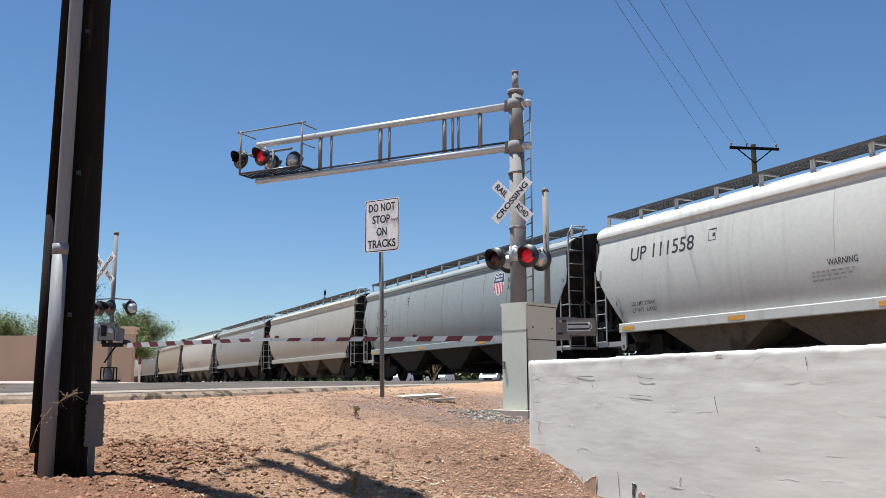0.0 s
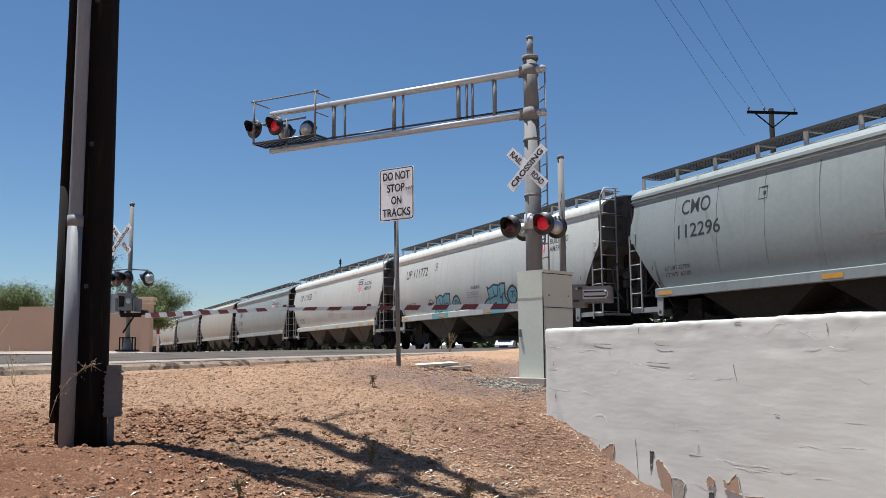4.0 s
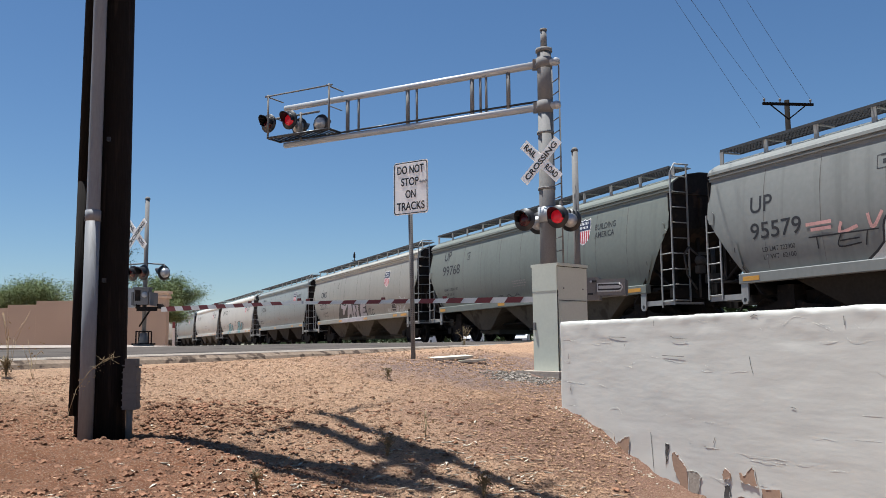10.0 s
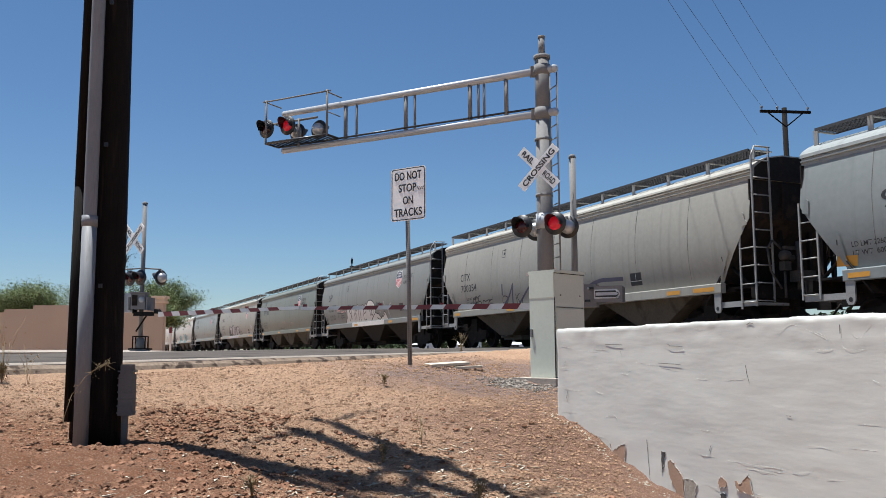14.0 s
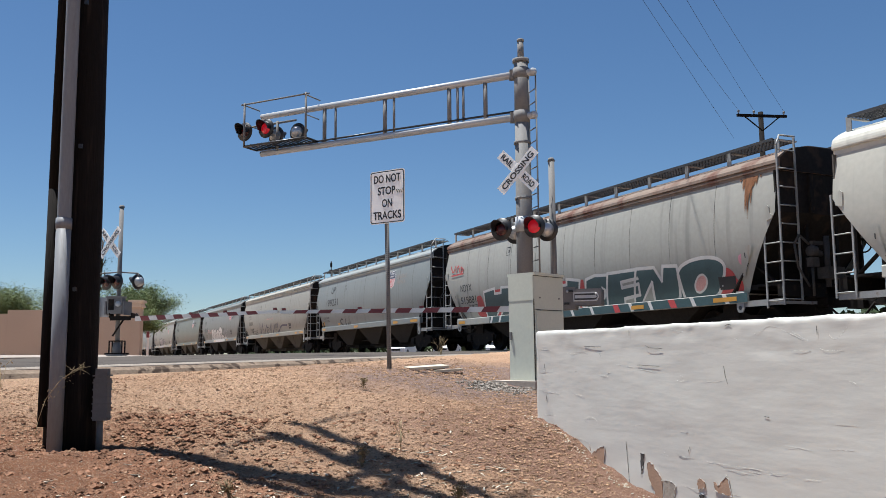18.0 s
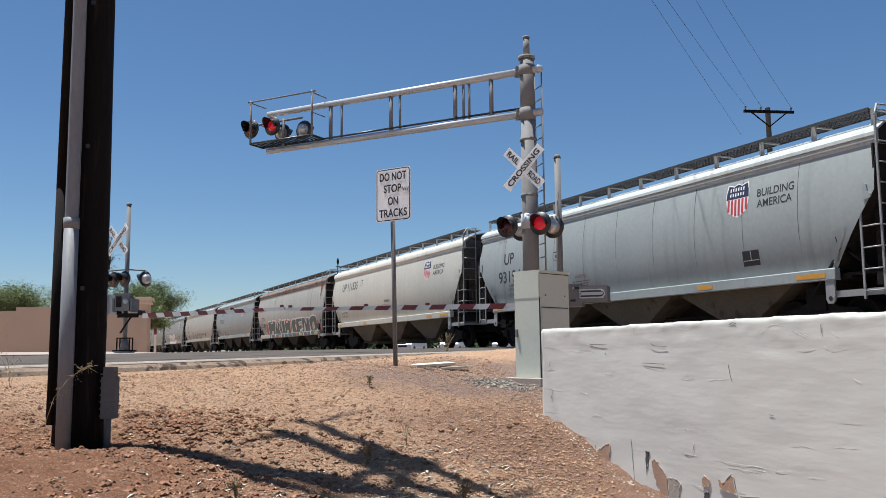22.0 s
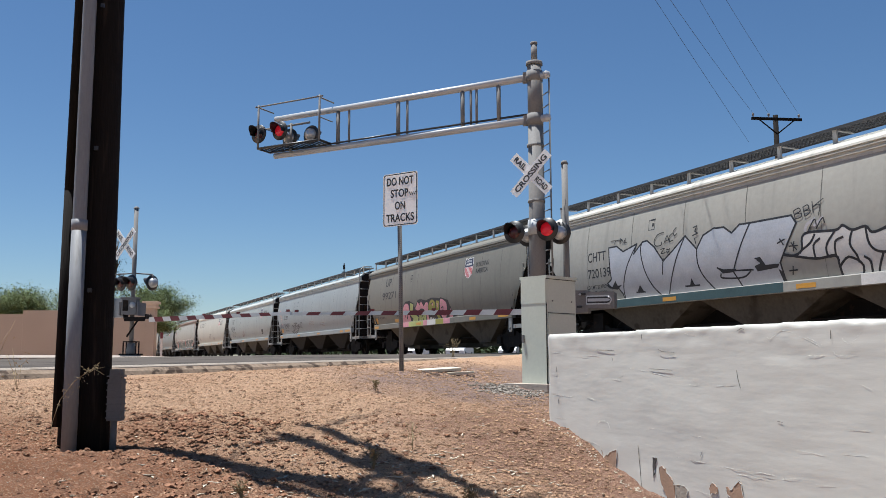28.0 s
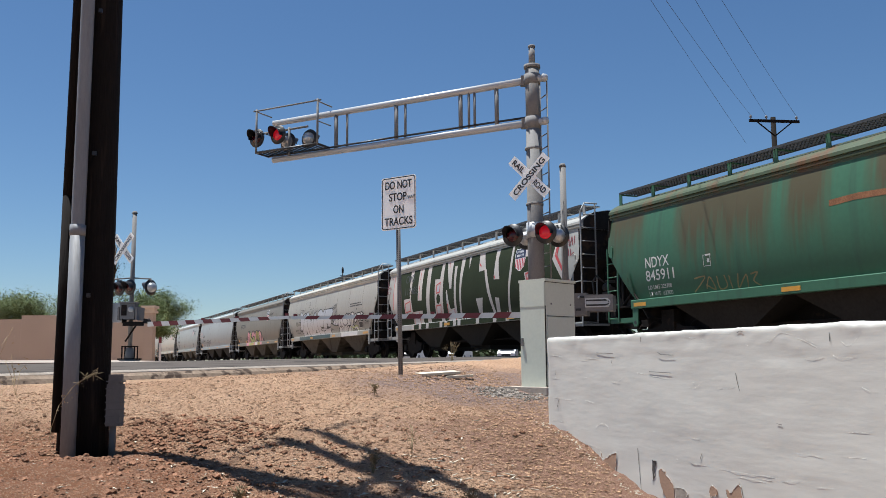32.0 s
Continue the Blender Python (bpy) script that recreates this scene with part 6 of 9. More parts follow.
LABELS = {
    0: "dark grey covered hopper wagon of the freight train", 1: "warm grey covered hopper wagon of the freight train", 2: "dark grey ribbed hopper wagon of the freight train",
    3: "tan covered hopper wagon of the freight train", 4: "cream covered hopper wagon of the freight train", 5: "mid grey ribbed hopper wagon of the freight train",
    6: "beige covered hopper wagon with a ribbed eave", 7: "blue-grey ribbed hopper wagon with a shield emblem",
    8: "light grey smooth-sided covered hopper wagon, streaked with grime", 9: "off-white covered hopper wagon with cyan graffiti",
    10: "blue-grey ribbed covered hopper wagon with black numbers", 11: "warm grey covered hopper wagon with black outline graffiti",
    12: "grey-green ribbed covered hopper wagon with a shield emblem", 13: "grey ribbed covered hopper wagon with white bubble graffiti",
    14: "beige covered hopper wagon with violet scrawled graffiti", 15: "blue-grey ribbed hopper wagon with a black scrawl",
    16: "rusty off-white hopper wagon with large teal graffiti", 17: "cream smooth-sided covered hopper wagon with rust stains",
    18: "pale blue-grey ribbed covered hopper wagon", 19: "pale blue covered hopper wagon with black graffiti tags",
    20: "taupe ribbed hopper wagon with pink graffiti", 21: "cream covered hopper wagon with silver graffiti lettering",
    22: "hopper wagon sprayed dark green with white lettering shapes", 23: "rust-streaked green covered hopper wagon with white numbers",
}
# wagon: (text, leading edge, foot, cap height, width)
WRITING = {
    7: [("CMO", 6.85, 2.75, 0.33, 1.15), ("21957", 6.95, 2.1, 0.32, 1.4)],
    8: [("UP 111558", 6.49, 3.0, 0.36, 2.44)],
    9: [("UP 111772", 6.59, 2.98, 0.36, 2.32)],
    10: [("CMO", 5.81, 3.15, 0.36, 1.03), ("112296", 5.92, 2.57, 0.33, 1.5)],
    11: [("CMO", 6.87, 2.74, 0.33, 1.16), ("20271", 7.08, 2.06, 0.32, 1.46)],
    12: [("UP", 6.56, 3.26, 0.37, 0.66), ("99768", 6.62, 2.66, 0.37, 1.66)],
    13: [("UP", 6.8, 2.73, 0.37, 0.66), ("95579", 6.81, 2.13, 0.36, 1.49)],
    14: [("CITX", 6.96, 2.52, 0.27, 0.83), ("700354", 6.94, 2.1, 0.26, 1.36)],
    15: [("UP", 5.23, 3.12, 0.35, 0.67), ("99231", 5.73, 2.48, 0.36, 1.75)],
    16: [("NDYX", 7.0, 2.13, 0.25, 0.89), ("515881", 7.06, 1.69, 0.25, 1.22)],
    17: [("UP 111535", 6.43, 3.01, 0.38, 2.4)],
    18: [("UP", 6.41, 2.74, 0.38, 0.65), ("93194", 6.8, 2.13, 0.38, 1.51)],
    19: [("COER", 6.66, 2.37, 0.25, 0.95), ("354838", 6.64, 1.91, 0.22, 1.3)],
    20: [("UP", 5.43, 3.12, 0.36, 0.69), ("99271", 5.77, 2.53, 0.32, 1.75)],
    21: [("CHTT", 6.37, 2.54, 0.27, 0.89), ("720139", 6.38, 2.08, 0.25, 1.1)],
    22: [("CMO", 5.88, 3.22, 0.32, 0.99), ("112483", 5.83, 2.7, 0.3, 1.36)],
    23: [("NDYX", 6.51, 2.19, 0.27, 0.95), ("845911", 6.53, 1.85, 0.27, 1.13)],
}
EMBLEMS = {7: -4.05, 8: -4.45, 9: -4.41, 10: -4.08, 12: -3.61, 13: -4.19, 15: -3.18, 17: -4.4, 18: -4.29, 20: -3.13, 22: -4.07, 2: -4.15, 5: -4.15}
for car, lead, B, i in TRAIN:
    kind, pitch, paint = CARS[i]
    tagged(car, LABELS[i])
    half = B / 2
    for text, x, z, cap, w in WRITING.get(i, [("UP", 6.3, 2.75, 0.36, 0.66)] if kind == "ribbed" else []):
        stencil(car, kind, text, x, z, cap, w, MARK_WHITE if i == 23 else None)
    if i in EMBLEMS:
        emblem(car, kind, EMBLEMS[i], 2.77, slogan=i not in (2, 5, 22), faint=i == 15)
    if i == 11:
        emblem(car, kind, -4.35, 2.66, slogan=False)
    if i >= 7:
        if i != 22:
            plate_frame(car, kind, {12: 4.35, 20: 2.4, 15: 3.0, 18: 3.25, 13: 3.4, 10: 3.2, 23: 4.28}.get(i, 3.55), {18: 2.57, 23: 2.02}.get(i, 3.12), 0.24)
        low = (1.66 if kind != "wide" else 1.6) - {16: 0.3, 23: 0.2}.get(i, 0.0)
        ld, lt = LOADS.get(i, ("223900", "62100"))
        mx = 6.12 if i == 18 else 6.5
        stencil(car, kind, "LD LMT " + ld, mx, low + 0.17, 0.1, 0.95, MARK_WHITE if i == 23 else MARK)
        stencil(car, kind, "LT WT  " + lt, mx, low, 0.1, 0.95, MARK_WHITE if i == 23 else MARK)
        if kind == "plain":
            stencil(car, kind, "WARNING", 0.2, 2.12, 0.13, 0.72)
        if i not in (22, 23):
            seam_stains(car, kind, half, i)
        if i not in (13, 16, 18, 20, 21, 22, 23):
            bars(car, kind, 0.6, 2.0, 3, 1.0, seed=40 + i)
            bars(car, kind, -1.6, 1.85, 3, 1.0, seed=70 + i)
        step = {"plain": 3.9, "ribbed": 5.2, "wide": 4.4}[kind]
        x = half - 1.2
        while x > -half + 2.8:
            sill_reflector(car, x, 0.52, 0.26 if i == 16 else 0.0)
            x -= step
        sill_reflector(car, -half + 2.05, 0.75, 0.26 if i == 16 else 0.0)
        corner_gear(car, half, kind, LADDER if i != 23 else PAINTS[paint], PAINTS[paint])
        if i == 18:
            stencil(car, kind, "CAPACITY 5188 CUFT", 6.1, 1.97, 0.1, 1.3)
            stencil(car, kind, "WARNING", 2.09, 1.93, 0.11, 0.6, FADED_RED)
            bars(car, kind, 2.25, 1.82, 4, 0.9, FADED_RED, step=0.065, h=0.03, seed=5)
            bars(car, kind, 6.94, 3.62, 3, 0.5, step=0.05, h=0.022, seed=6)
            bars(car, kind, 3.68, 1.68, 3, 0.48, step=0.045, h=0.02, seed=7)
            sill_text(car, "THIS CAR HAS 3 COMPARTMENTS", 3.12, 1.46, 0.075)
        if i == 21:
            bars(car, kind, -4.43, 2.77, 2, 2.1, MARK, step=0.11, h=0.055, seed=8)
        if i == 12:
            stencil(car, kind, "CAPACITY 5200 CUFT", 6.5, low + 0.36, 0.1, 1.35)
by = {i: car for car, lead, B, i in TRAIN}
SPRAY["violet_pale"] = surface("spray_lilac", (0.38, 0.36, 0.38), 0.6, 0, 0.3, 2, 30, 0)
SPRAY["lime"] = surface("spray_lime", (0.42, 0.46, 0.17), 0.6, 0, 0.2, 2, 30, 0)
SPRAY["bare"] = surface("pinkish_white_paint", (0.46, 0.42, 0.39), 0.6, 0, 0.15, 2, 30, 0)
SPRAY["rose"] = surface("spray_rose", (0.6, 0.33, 0.3), 0.6, 0, 0.3, 2, 30, 0)
RUST_RUN = surface("rust_run", (0.2, 0.095, 0.05), 0.85, 0, 0.4, 6, 30, 0)
def sill_paint(car, x0, x1, color, lean=0.0, lift=0.0, drop=0.0):
    """Spray paint carried down over the side sill."""
    bm = bmesh.new()
    y = 1.5608 + 0.3 * lift
    bm.faces.new([bm.verts.new(p) for p in ((x0, y, 1.385 - drop), (x0 + lean, y, 1.175 - drop), (x1 + lean, y, 1.175 - drop), (x1, y, 1.385 - drop))])
    part("sprayed_sill", bm, SPRAY[color], car)


COATS = collections.Counter()


def closed(pts, n=4):
    """Smooth closed outline through pts."""
    out = []
    m = len(pts)
    for i in range(m):
        p0, p1, p2, p3 = pts[i - 1], pts[i], pts[(i + 1) % m], pts[(i + 2) % m]
        for k in range(n):
            t = k / n
            out.append(tuple(0.5 * (2 * b + (c - a) * t + (2 * a - 5 * b + 4 * c - d) * t * t + (-a + 3 * b - 3 * c + d) * t ** 3) for a, b, c, d in zip(p0, p1, p2, p3)))
    return out


def on_side(car, pts):
    """Keeps outlines between the side sill and the eave."""
    low = 1.12 if car is by[16] else 1.34
    return [(x, min(max(z, low), 3.698)) for x, z in pts]


def coat(car):
    """Each coat of spray paint lies on the one before."""
    COATS[car.name] += 1
    return 0.004 + 0.0012 * COATS[car.name]


def paint(car, kind, pts, fill, edge=None, w=0.045, curved=True):
    """A sprayed area, rimmed with a second colour."""
    o = on_side(car, closed(pts) if curved else pts)
    area = flat("sprayed_shape", car, kind, [o], SPRAY[fill], coat(car))
    if edge:
        tagged(flat("sprayed_outline", area, kind, [on_side(car, q) for q in ribbon(o + [o[0]], w)], SPRAY[edge], coat(car)), kind="stuff")


def stroke(car, kind, pts, color, w, curved=True):
    """A sprayed line."""
    tagged(flat("sprayed_line", car, kind, [on_side(car, q) for q in ribbon(curve_through(pts, 4) if curved else pts, w)], SPRAY[color], coat(car)), kind="stuff")


K = {i: c[0] for i, c in enumerate(CARS)}
SPRAY["olive"] = surface("spray_olive", (0.30, 0.28, 0.06), 0.6, 0, 0.2, 2, 30, 0)
SPRAY["maroon"] = surface("spray_maroon", (0.2, 0.035, 0.045), 0.6, 0, 0.2, 2, 30, 0)
SPRAY["rust"] = RUST_RUN
SPRAY["reflector"] = REFLECT
sill_paint(by[16], 4.75, -7.4, "teal", drop=0.26)
for x, c in ((4.6, "white"), (4.0, "white"), (2.95, "white"), (2.6, "red"), (1.3, "white"), (0.45, "white"), (-0.3, "white"), (-1.3, "white"), (-2.4, "red"), (-3.1, "white"), (-3.9, "white"), (-4.7, "red"), (-5.5, "white"), (-6.6, "white")):
    sill_paint(by[16], x, x - (0.13 if c == "white" else 0.24), c, 0.1 if x > 0 else -0.12, 0.002, 0.26)
# off-white wagon: cyan throw-up, round mark and a black tag
paint(by[9], K[9], [(3.41, 2.06), (3.34, 1.98), (3.07, 2.08), (2.85, 2.07), (2.76, 1.99), (2.48, 2.12), (2.07, 2.09), (2.15, 1.61), (2.04, 1.38), (2.27, 0.99), (3.89, 1.02), (3.78, 1.33), (3.56, 1.52), (3.4, 1.74)], "cyan", "black", 0.065, curved=False)
for q in ([(3.07, 1.94), (3.04, 1.75), (2.84, 1.7), (2.73, 1.95)], [(2.64, 1.87), (2.67, 1.61), (2.41, 1.75), (2.2, 1.56)], [(2.84, 1.71), (3.05, 1.64), (3.33, 1.58), (3.31, 1.43), (2.99, 1.47)], [(3.02, 1.47), (3.12, 1.19)], [(2.48, 1.64), (2.63, 1.18)], [(3.64, 1.32), (3.43, 1.33), (3.38, 1.24)],):
    stroke(by[9], K[9], q, "black", 0.045)
paint(by[9], K[9], [(1.89, 1.72), (1.73, 1.91), (1.49, 1.97), (1.3, 1.88), (1.23, 1.67), (1.37, 1.48), (1.59, 1.4), (1.78, 1.49), (1.85, 1.63)], "cyan", "black", 0.075)
for q in ([(1.69, 1.8), (1.48, 1.79)], [(1.58, 1.8), (1.67, 1.61)], [(1.51, 1.7), (1.49, 1.57)], [(1.36, 1.74), (1.43, 1.64), (1.37, 1.58)],):
    stroke(by[9], K[9], q, "black", 0.035)
for q in ([(4.11, 2), (4.03, 1.8)], [(3.91, 1.97), (4.07, 1.89), (3.91, 1.79)], [(3.82, 1.96), (3.82, 1.81)], [(3.72, 1.96), (3.73, 1.8)], [(3.58, 1.92), (3.71, 1.78)], [(4.09, 1.71), (3.82, 1.77)],):
    stroke(by[9], K[9], q, "black", 0.035)
sill_paint(by[9], 3.77, 2.21, "cyan", 0.0, 0)
paint(by[9], K[9], [(-1.11, 2.12), (-1.23, 2.05), (-1.61, 2.17), (-2.03, 2.11), (-2.1, 2.17), (-2.43, 2.16), (-2.37, 1.7), (-2.57, 1.49), (-2.18, 0.86), (-0.52, 0.94), (-0.89, 1.62), (-1.2, 1.74)], "cyan", "black", 0.065, curved=False)
for q in ([(-1.57, 2.07), (-1.6, 1.83), (-1.82, 1.77), (-1.93, 2.07)], [(-2.07, 2.02), (-2.04, 1.69), (-2.3, 1.83), (-2.4, 1.75)], [(-1.82, 1.77), (-1.51, 1.74), (-1.21, 1.66), (-1.31, 1.48), (-1.69, 1.55)], [(-1.69, 1.55), (-1.56, 1.26)], [(-2.17, 1.71), (-2.05, 1.26)],):
    stroke(by[9], K[9], q, "black", 0.045)
paint(by[9], K[9], [(-2.57, 1.78), (-2.72, 1.96), (-2.98, 2.04), (-3.2, 1.91), (-3.23, 1.72), (-3.07, 1.51), (-2.82, 1.45), (-2.63, 1.55)], "cyan", "black", 0.075)
for q in ([(-2.81, 1.85), (-3.09, 1.85)], [(-2.95, 1.84), (-2.86, 1.65)], [(-3.03, 1.77), (-3.1, 1.67)],):
    stroke(by[9], K[9], q, "black", 0.035)
for q in ([(-3.34, 2.05), (-3.36, 1.8)], [(-3.34, 2.05), (-3.52, 2.07), (-3.42, 1.95), (-3.55, 1.88), (-3.36, 1.8)], [(-3.63, 2.06), (-3.54, 1.91), (-3.66, 1.87), (-3.72, 1.98), (-3.63, 2.06)], [(-3.76, 2.01), (-3.77, 1.86)], [(-3.87, 1.97), (-3.76, 1.92), (-3.89, 1.84)], [(-3.52, 1.75), (-3.54, 1.63)], [(-3.66, 1.77), (-3.69, 1.63)], [(-3.38, 1.54), (-3.81, 1.55)],):
    stroke(by[9], K[9], q, "black", 0.035)
sill_paint(by[9], -0.8, -2.48, "cyan", 0.0, 0)
for q in ([(3.34, 1.71), (3.6, 1.72), (3.77, 1.6), (3.51, 1.47), (3.25, 1.32), (3.48, 1.17), (3.94, 1.26)],):
    stroke(by[15], K[15], q, "black", 0.07)
for q in ([(2.92, 1.71), (2.97, 1.45), (2.99, 1.18), (3.18, 1.16)], [(2.89, 1.49), (2.88, 1.12), (2.58, 1.51), (2.6, 1.11), (2.3, 1.84)], [(2.25, 1.58), (2.38, 1.09)],):
    stroke(by[15], K[15], q, "black", 0.06)
paint(by[15], K[15], [(6.9, 1.69), (6.39, 1.66), (6.45, 1.46), (6.95, 1.48)], "reflector", curved=False)
paint(by[15], K[15], [(4.19, 1.55), (3.86, 1.54), (3.89, 1.44), (4.22, 1.44)], "reflector", curved=False)
paint(by[19], K[19], [(7.47, 1.8), (6.98, 1.78), (7.04, 1.54), (7.52, 1.56)], "reflector", curved=False)
paint(by[20], K[20], [(7.05, 1.72), (6.53, 1.71), (6.59, 1.47), (7.12, 1.49)], "reflector", curved=False)
paint(by[20], K[20], [(4.32, 1.58), (3.82, 1.57), (3.86, 1.43), (4.36, 1.44)], "reflector", curved=False)
# warm grey wagon: silver block letters with a black shadow, white scrawls
paint(by[11], K[11], [(2.96, 2.3), (2.04, 2.14), (1.44, 2.34), (0.99, 2.32), (0.8, 2.12), (-0.13, 2.09), (-0.69, 2.21), (-1.09, 2.1), (-1.68, 2.19), (-1.52, 1.77), (-1.69, 1.31), (-0.48, 1.2), (0.47, 1.05), (3.56, 0.99)], "black", curved=False)
paint(by[11], K[11], [(2.83, 2.23), (2.05, 2.08), (1.52, 2.25), (1.54, 2.1), (2.12, 1.8), (2.32, 1.6), (2.66, 1.59), (2.55, 1.91), (2.83, 1.97)], "violet_pale", "black", 0.03, curved=False)
paint(by[11], K[11], [(1.39, 2.26), (1, 2.25), (0.87, 2.04), (0.75, 1.42), (1.07, 1.37), (1.11, 1.58), (1.43, 1.57), (1.64, 1.37), (1.96, 1.35), (1.65, 1.84)], "violet_pale", "black", 0.03, curved=False)
paint(by[11], K[11], [(0.69, 2.08), (0.37, 2.07), (0.11, 1.64), (0.03, 2.06), (-0.21, 2.04), (-0.22, 1.35), (0.15, 1.31), (0.37, 1.73), (0.47, 1.26), (0.74, 1.27)], "violet_pale", "black", 0.03, curved=False)
paint(by[11], K[11], [(-0.72, 2.13), (-1.08, 2.04), (-1.59, 2.13), (-1.45, 1.89), (-1.03, 1.84), (-1.43, 1.8), (-1.32, 1.63), (-0.94, 1.59), (-1.46, 1.59), (-1.59, 1.33), (-0.47, 1.28), (-0.48, 1.73)], "violet_pale", "black", 0.03, curved=False)
for q in ([(-1.73, 1.31), (-1.92, 1.73), (-2.08, 1.73), (-1.97, 1.57)], [(-2.21, 1.77), (-2.15, 1.46), (-2.31, 1.47)], [(-2.64, 1.68), (-2.43, 1.66), (-2.43, 1.44), (-2.72, 1.51)],):
    stroke(by[11], K[11], q, "black", 0.04)
for q in ([(-4.73, 1.63), (-4.73, 1.5)], [(-4.77, 1.63), (-4.89, 1.58), (-4.76, 1.55), (-4.86, 1.48)], [(-4.93, 1.62), (-4.9, 1.48), (-4.98, 1.49)], [(-5.17, 1.64), (-5.03, 1.56), (-5.12, 1.46)],):
    stroke(by[11], K[11], q, "silver", 0.035)
for q in ([(-5.95, 1.42), (-6.09, 1.69), (-6.21, 1.63), (-6.08, 1.51), (-6.23, 1.37)], [(-6.41, 1.83), (-6.49, 2.11), (-6.66, 2.01), (-6.52, 1.92), (-6.65, 1.81)], [(-6.74, 2), (-6.75, 1.79), (-6.83, 1.81)], [(-6.9, 2.03), (-6.86, 1.81), (-6.98, 1.81)], [(-7.16, 2.04), (-7.03, 1.96), (-7.13, 1.87)], [(-6.33, 1.41), (-6.48, 1.72), (-6.51, 1.39)], [(-6.68, 1.68), (-6.64, 1.41), (-6.85, 1.63), (-6.78, 1.39)], [(-7.1, 1.7), (-6.92, 1.58), (-7, 1.42), (-7.11, 1.51)],):
    stroke(by[11], K[11], q, "silver", 0.05)
paint(by[11], K[11], [(-5.32, 1.83), (-5.87, 1.82), (-5.87, 1.49), (-5.33, 1.49)], "black", "white", 0.02, curved=False)
for q in ([(-5.32, 1.61), (-5.87, 1.6)], [(-5.65, 1.82), (-5.62, 1.62)],):
    stroke(by[11], K[11], q, "white", 0.02, curved=False)
sill_paint(by[11], 2.83, -1.53, "violet_pale", 0.0, 0)
# grey ribbed wagon: off-white rounded letters
paint(by[13], K[13], [(3.36, 1.71), (3.29, 2.1), (3.04, 2.32), (2.68, 2.34), (2.54, 2.16), (2.29, 2.3), (1.93, 2.26), (1.82, 2.13), (1.49, 2.33), (1.32, 2.2), (1.04, 2.08), (0.63, 2.26), (0.35, 2.18), (0.17, 2.28), (-0.08, 2.26), (-0.26, 2.4), (-0.67, 2.43), (-1.06, 2.3), (-1.29, 2.1), (-1.28, 1.8), (-1.66, 1.71), (-1.99, 1.54), (-2.27, 1.6), (-2.58, 1.79), (-2.89, 1.46), (-2.72, 0.98), (3.52, 1.07)], "white", "black", 0.05)
for q in ([(2.61, 2.13), (2.89, 2.02), (2.62, 1.78), (2.96, 1.52)], [(2.54, 2.16), (2.59, 1.58)], [(2.08, 2.17), (2.06, 1.82), (1.97, 1.52)], [(2, 1.81), (1.59, 2.06)], [(1.82, 2.13), (1.78, 1.59)], [(1.35, 2.1), (1.36, 1.76), (1.36, 1.43)], [(1.04, 2.08), (1.1, 1.47)], [(0.12, 2.18), (0.44, 2.05), (0.61, 1.76), (0.49, 1.49), (0.15, 1.53)], [(0.46, 1.81), (0.13, 1.89)], [(-0.12, 2.32), (-0.03, 2.02), (-0.37, 2.03), (-0.52, 1.66)], [(-0.78, 2.02), (-0.99, 1.95), (-0.87, 1.72), (-0.65, 1.71), (-0.78, 2.02)], [(-1.28, 1.79), (-0.83, 1.58), (-0.51, 1.4)], [(-1.46, 1.52), (-1.79, 1.44), (-2.13, 1.53)], [(-2.29, 1.54), (-2.55, 1.67)],):
    stroke(by[13], K[13], q, "black", 0.045)
for q in ([(-1.52, 2.08), (-1.52, 2.22), (-1.66, 2.24), (-1.65, 2.09), (-1.52, 2.08)], [(-1.75, 2.11), (-1.77, 2.24), (-1.88, 2.21), (-1.78, 2.16), (-1.88, 2.08)], [(-2.08, 2.27), (-1.94, 2.22), (-2.07, 2.13), (-1.94, 2.07)],):
    stroke(by[13], K[13], q, "black", 0.035)
for q in ([(-1.68, 1.97), (-1.83, 2.13), (-1.87, 1.81)], [(-2.04, 1.76), (-2.17, 2.06), (-2.31, 1.96), (-2.15, 1.85)], [(-2.4, 2.01), (-2.39, 1.72)], [(-2.58, 2.27), (-2.7, 2.03), (-2.84, 1.91), (-3.05, 1.96), (-3.15, 1.63)], [(-3.3, 1.53), (-3.18, 1.92), (-3.6, 2.15)],):
    stroke(by[13], K[13], q, "violet_pale", 0.05)
for q in ([(5.17, 2.26), (4.55, 2.26)], [(4.29, 2.19), (4.33, 2), (3.92, 2.08)], [(3.64, 2.27), (3.55, 2.01), (3.32, 2.28)], [(5.05, 2.14), (4.57, 2.14)],):
    stroke(by[13], K[13], q, "rose", 0.07)
for q in ([(5.14, 1.99), (3.44, 1.97)], [(4.94, 1.98), (4.93, 1.75)], [(4.33, 1.96), (4.4, 1.73), (3.87, 1.75)], [(4.36, 1.84), (3.9, 1.85)], [(3.69, 1.95), (3.76, 1.7)],):
    stroke(by[13], K[13], q, "black", 0.03)
sill_paint(by[13], 2.33, -2.64, "white", 0.0, 0)
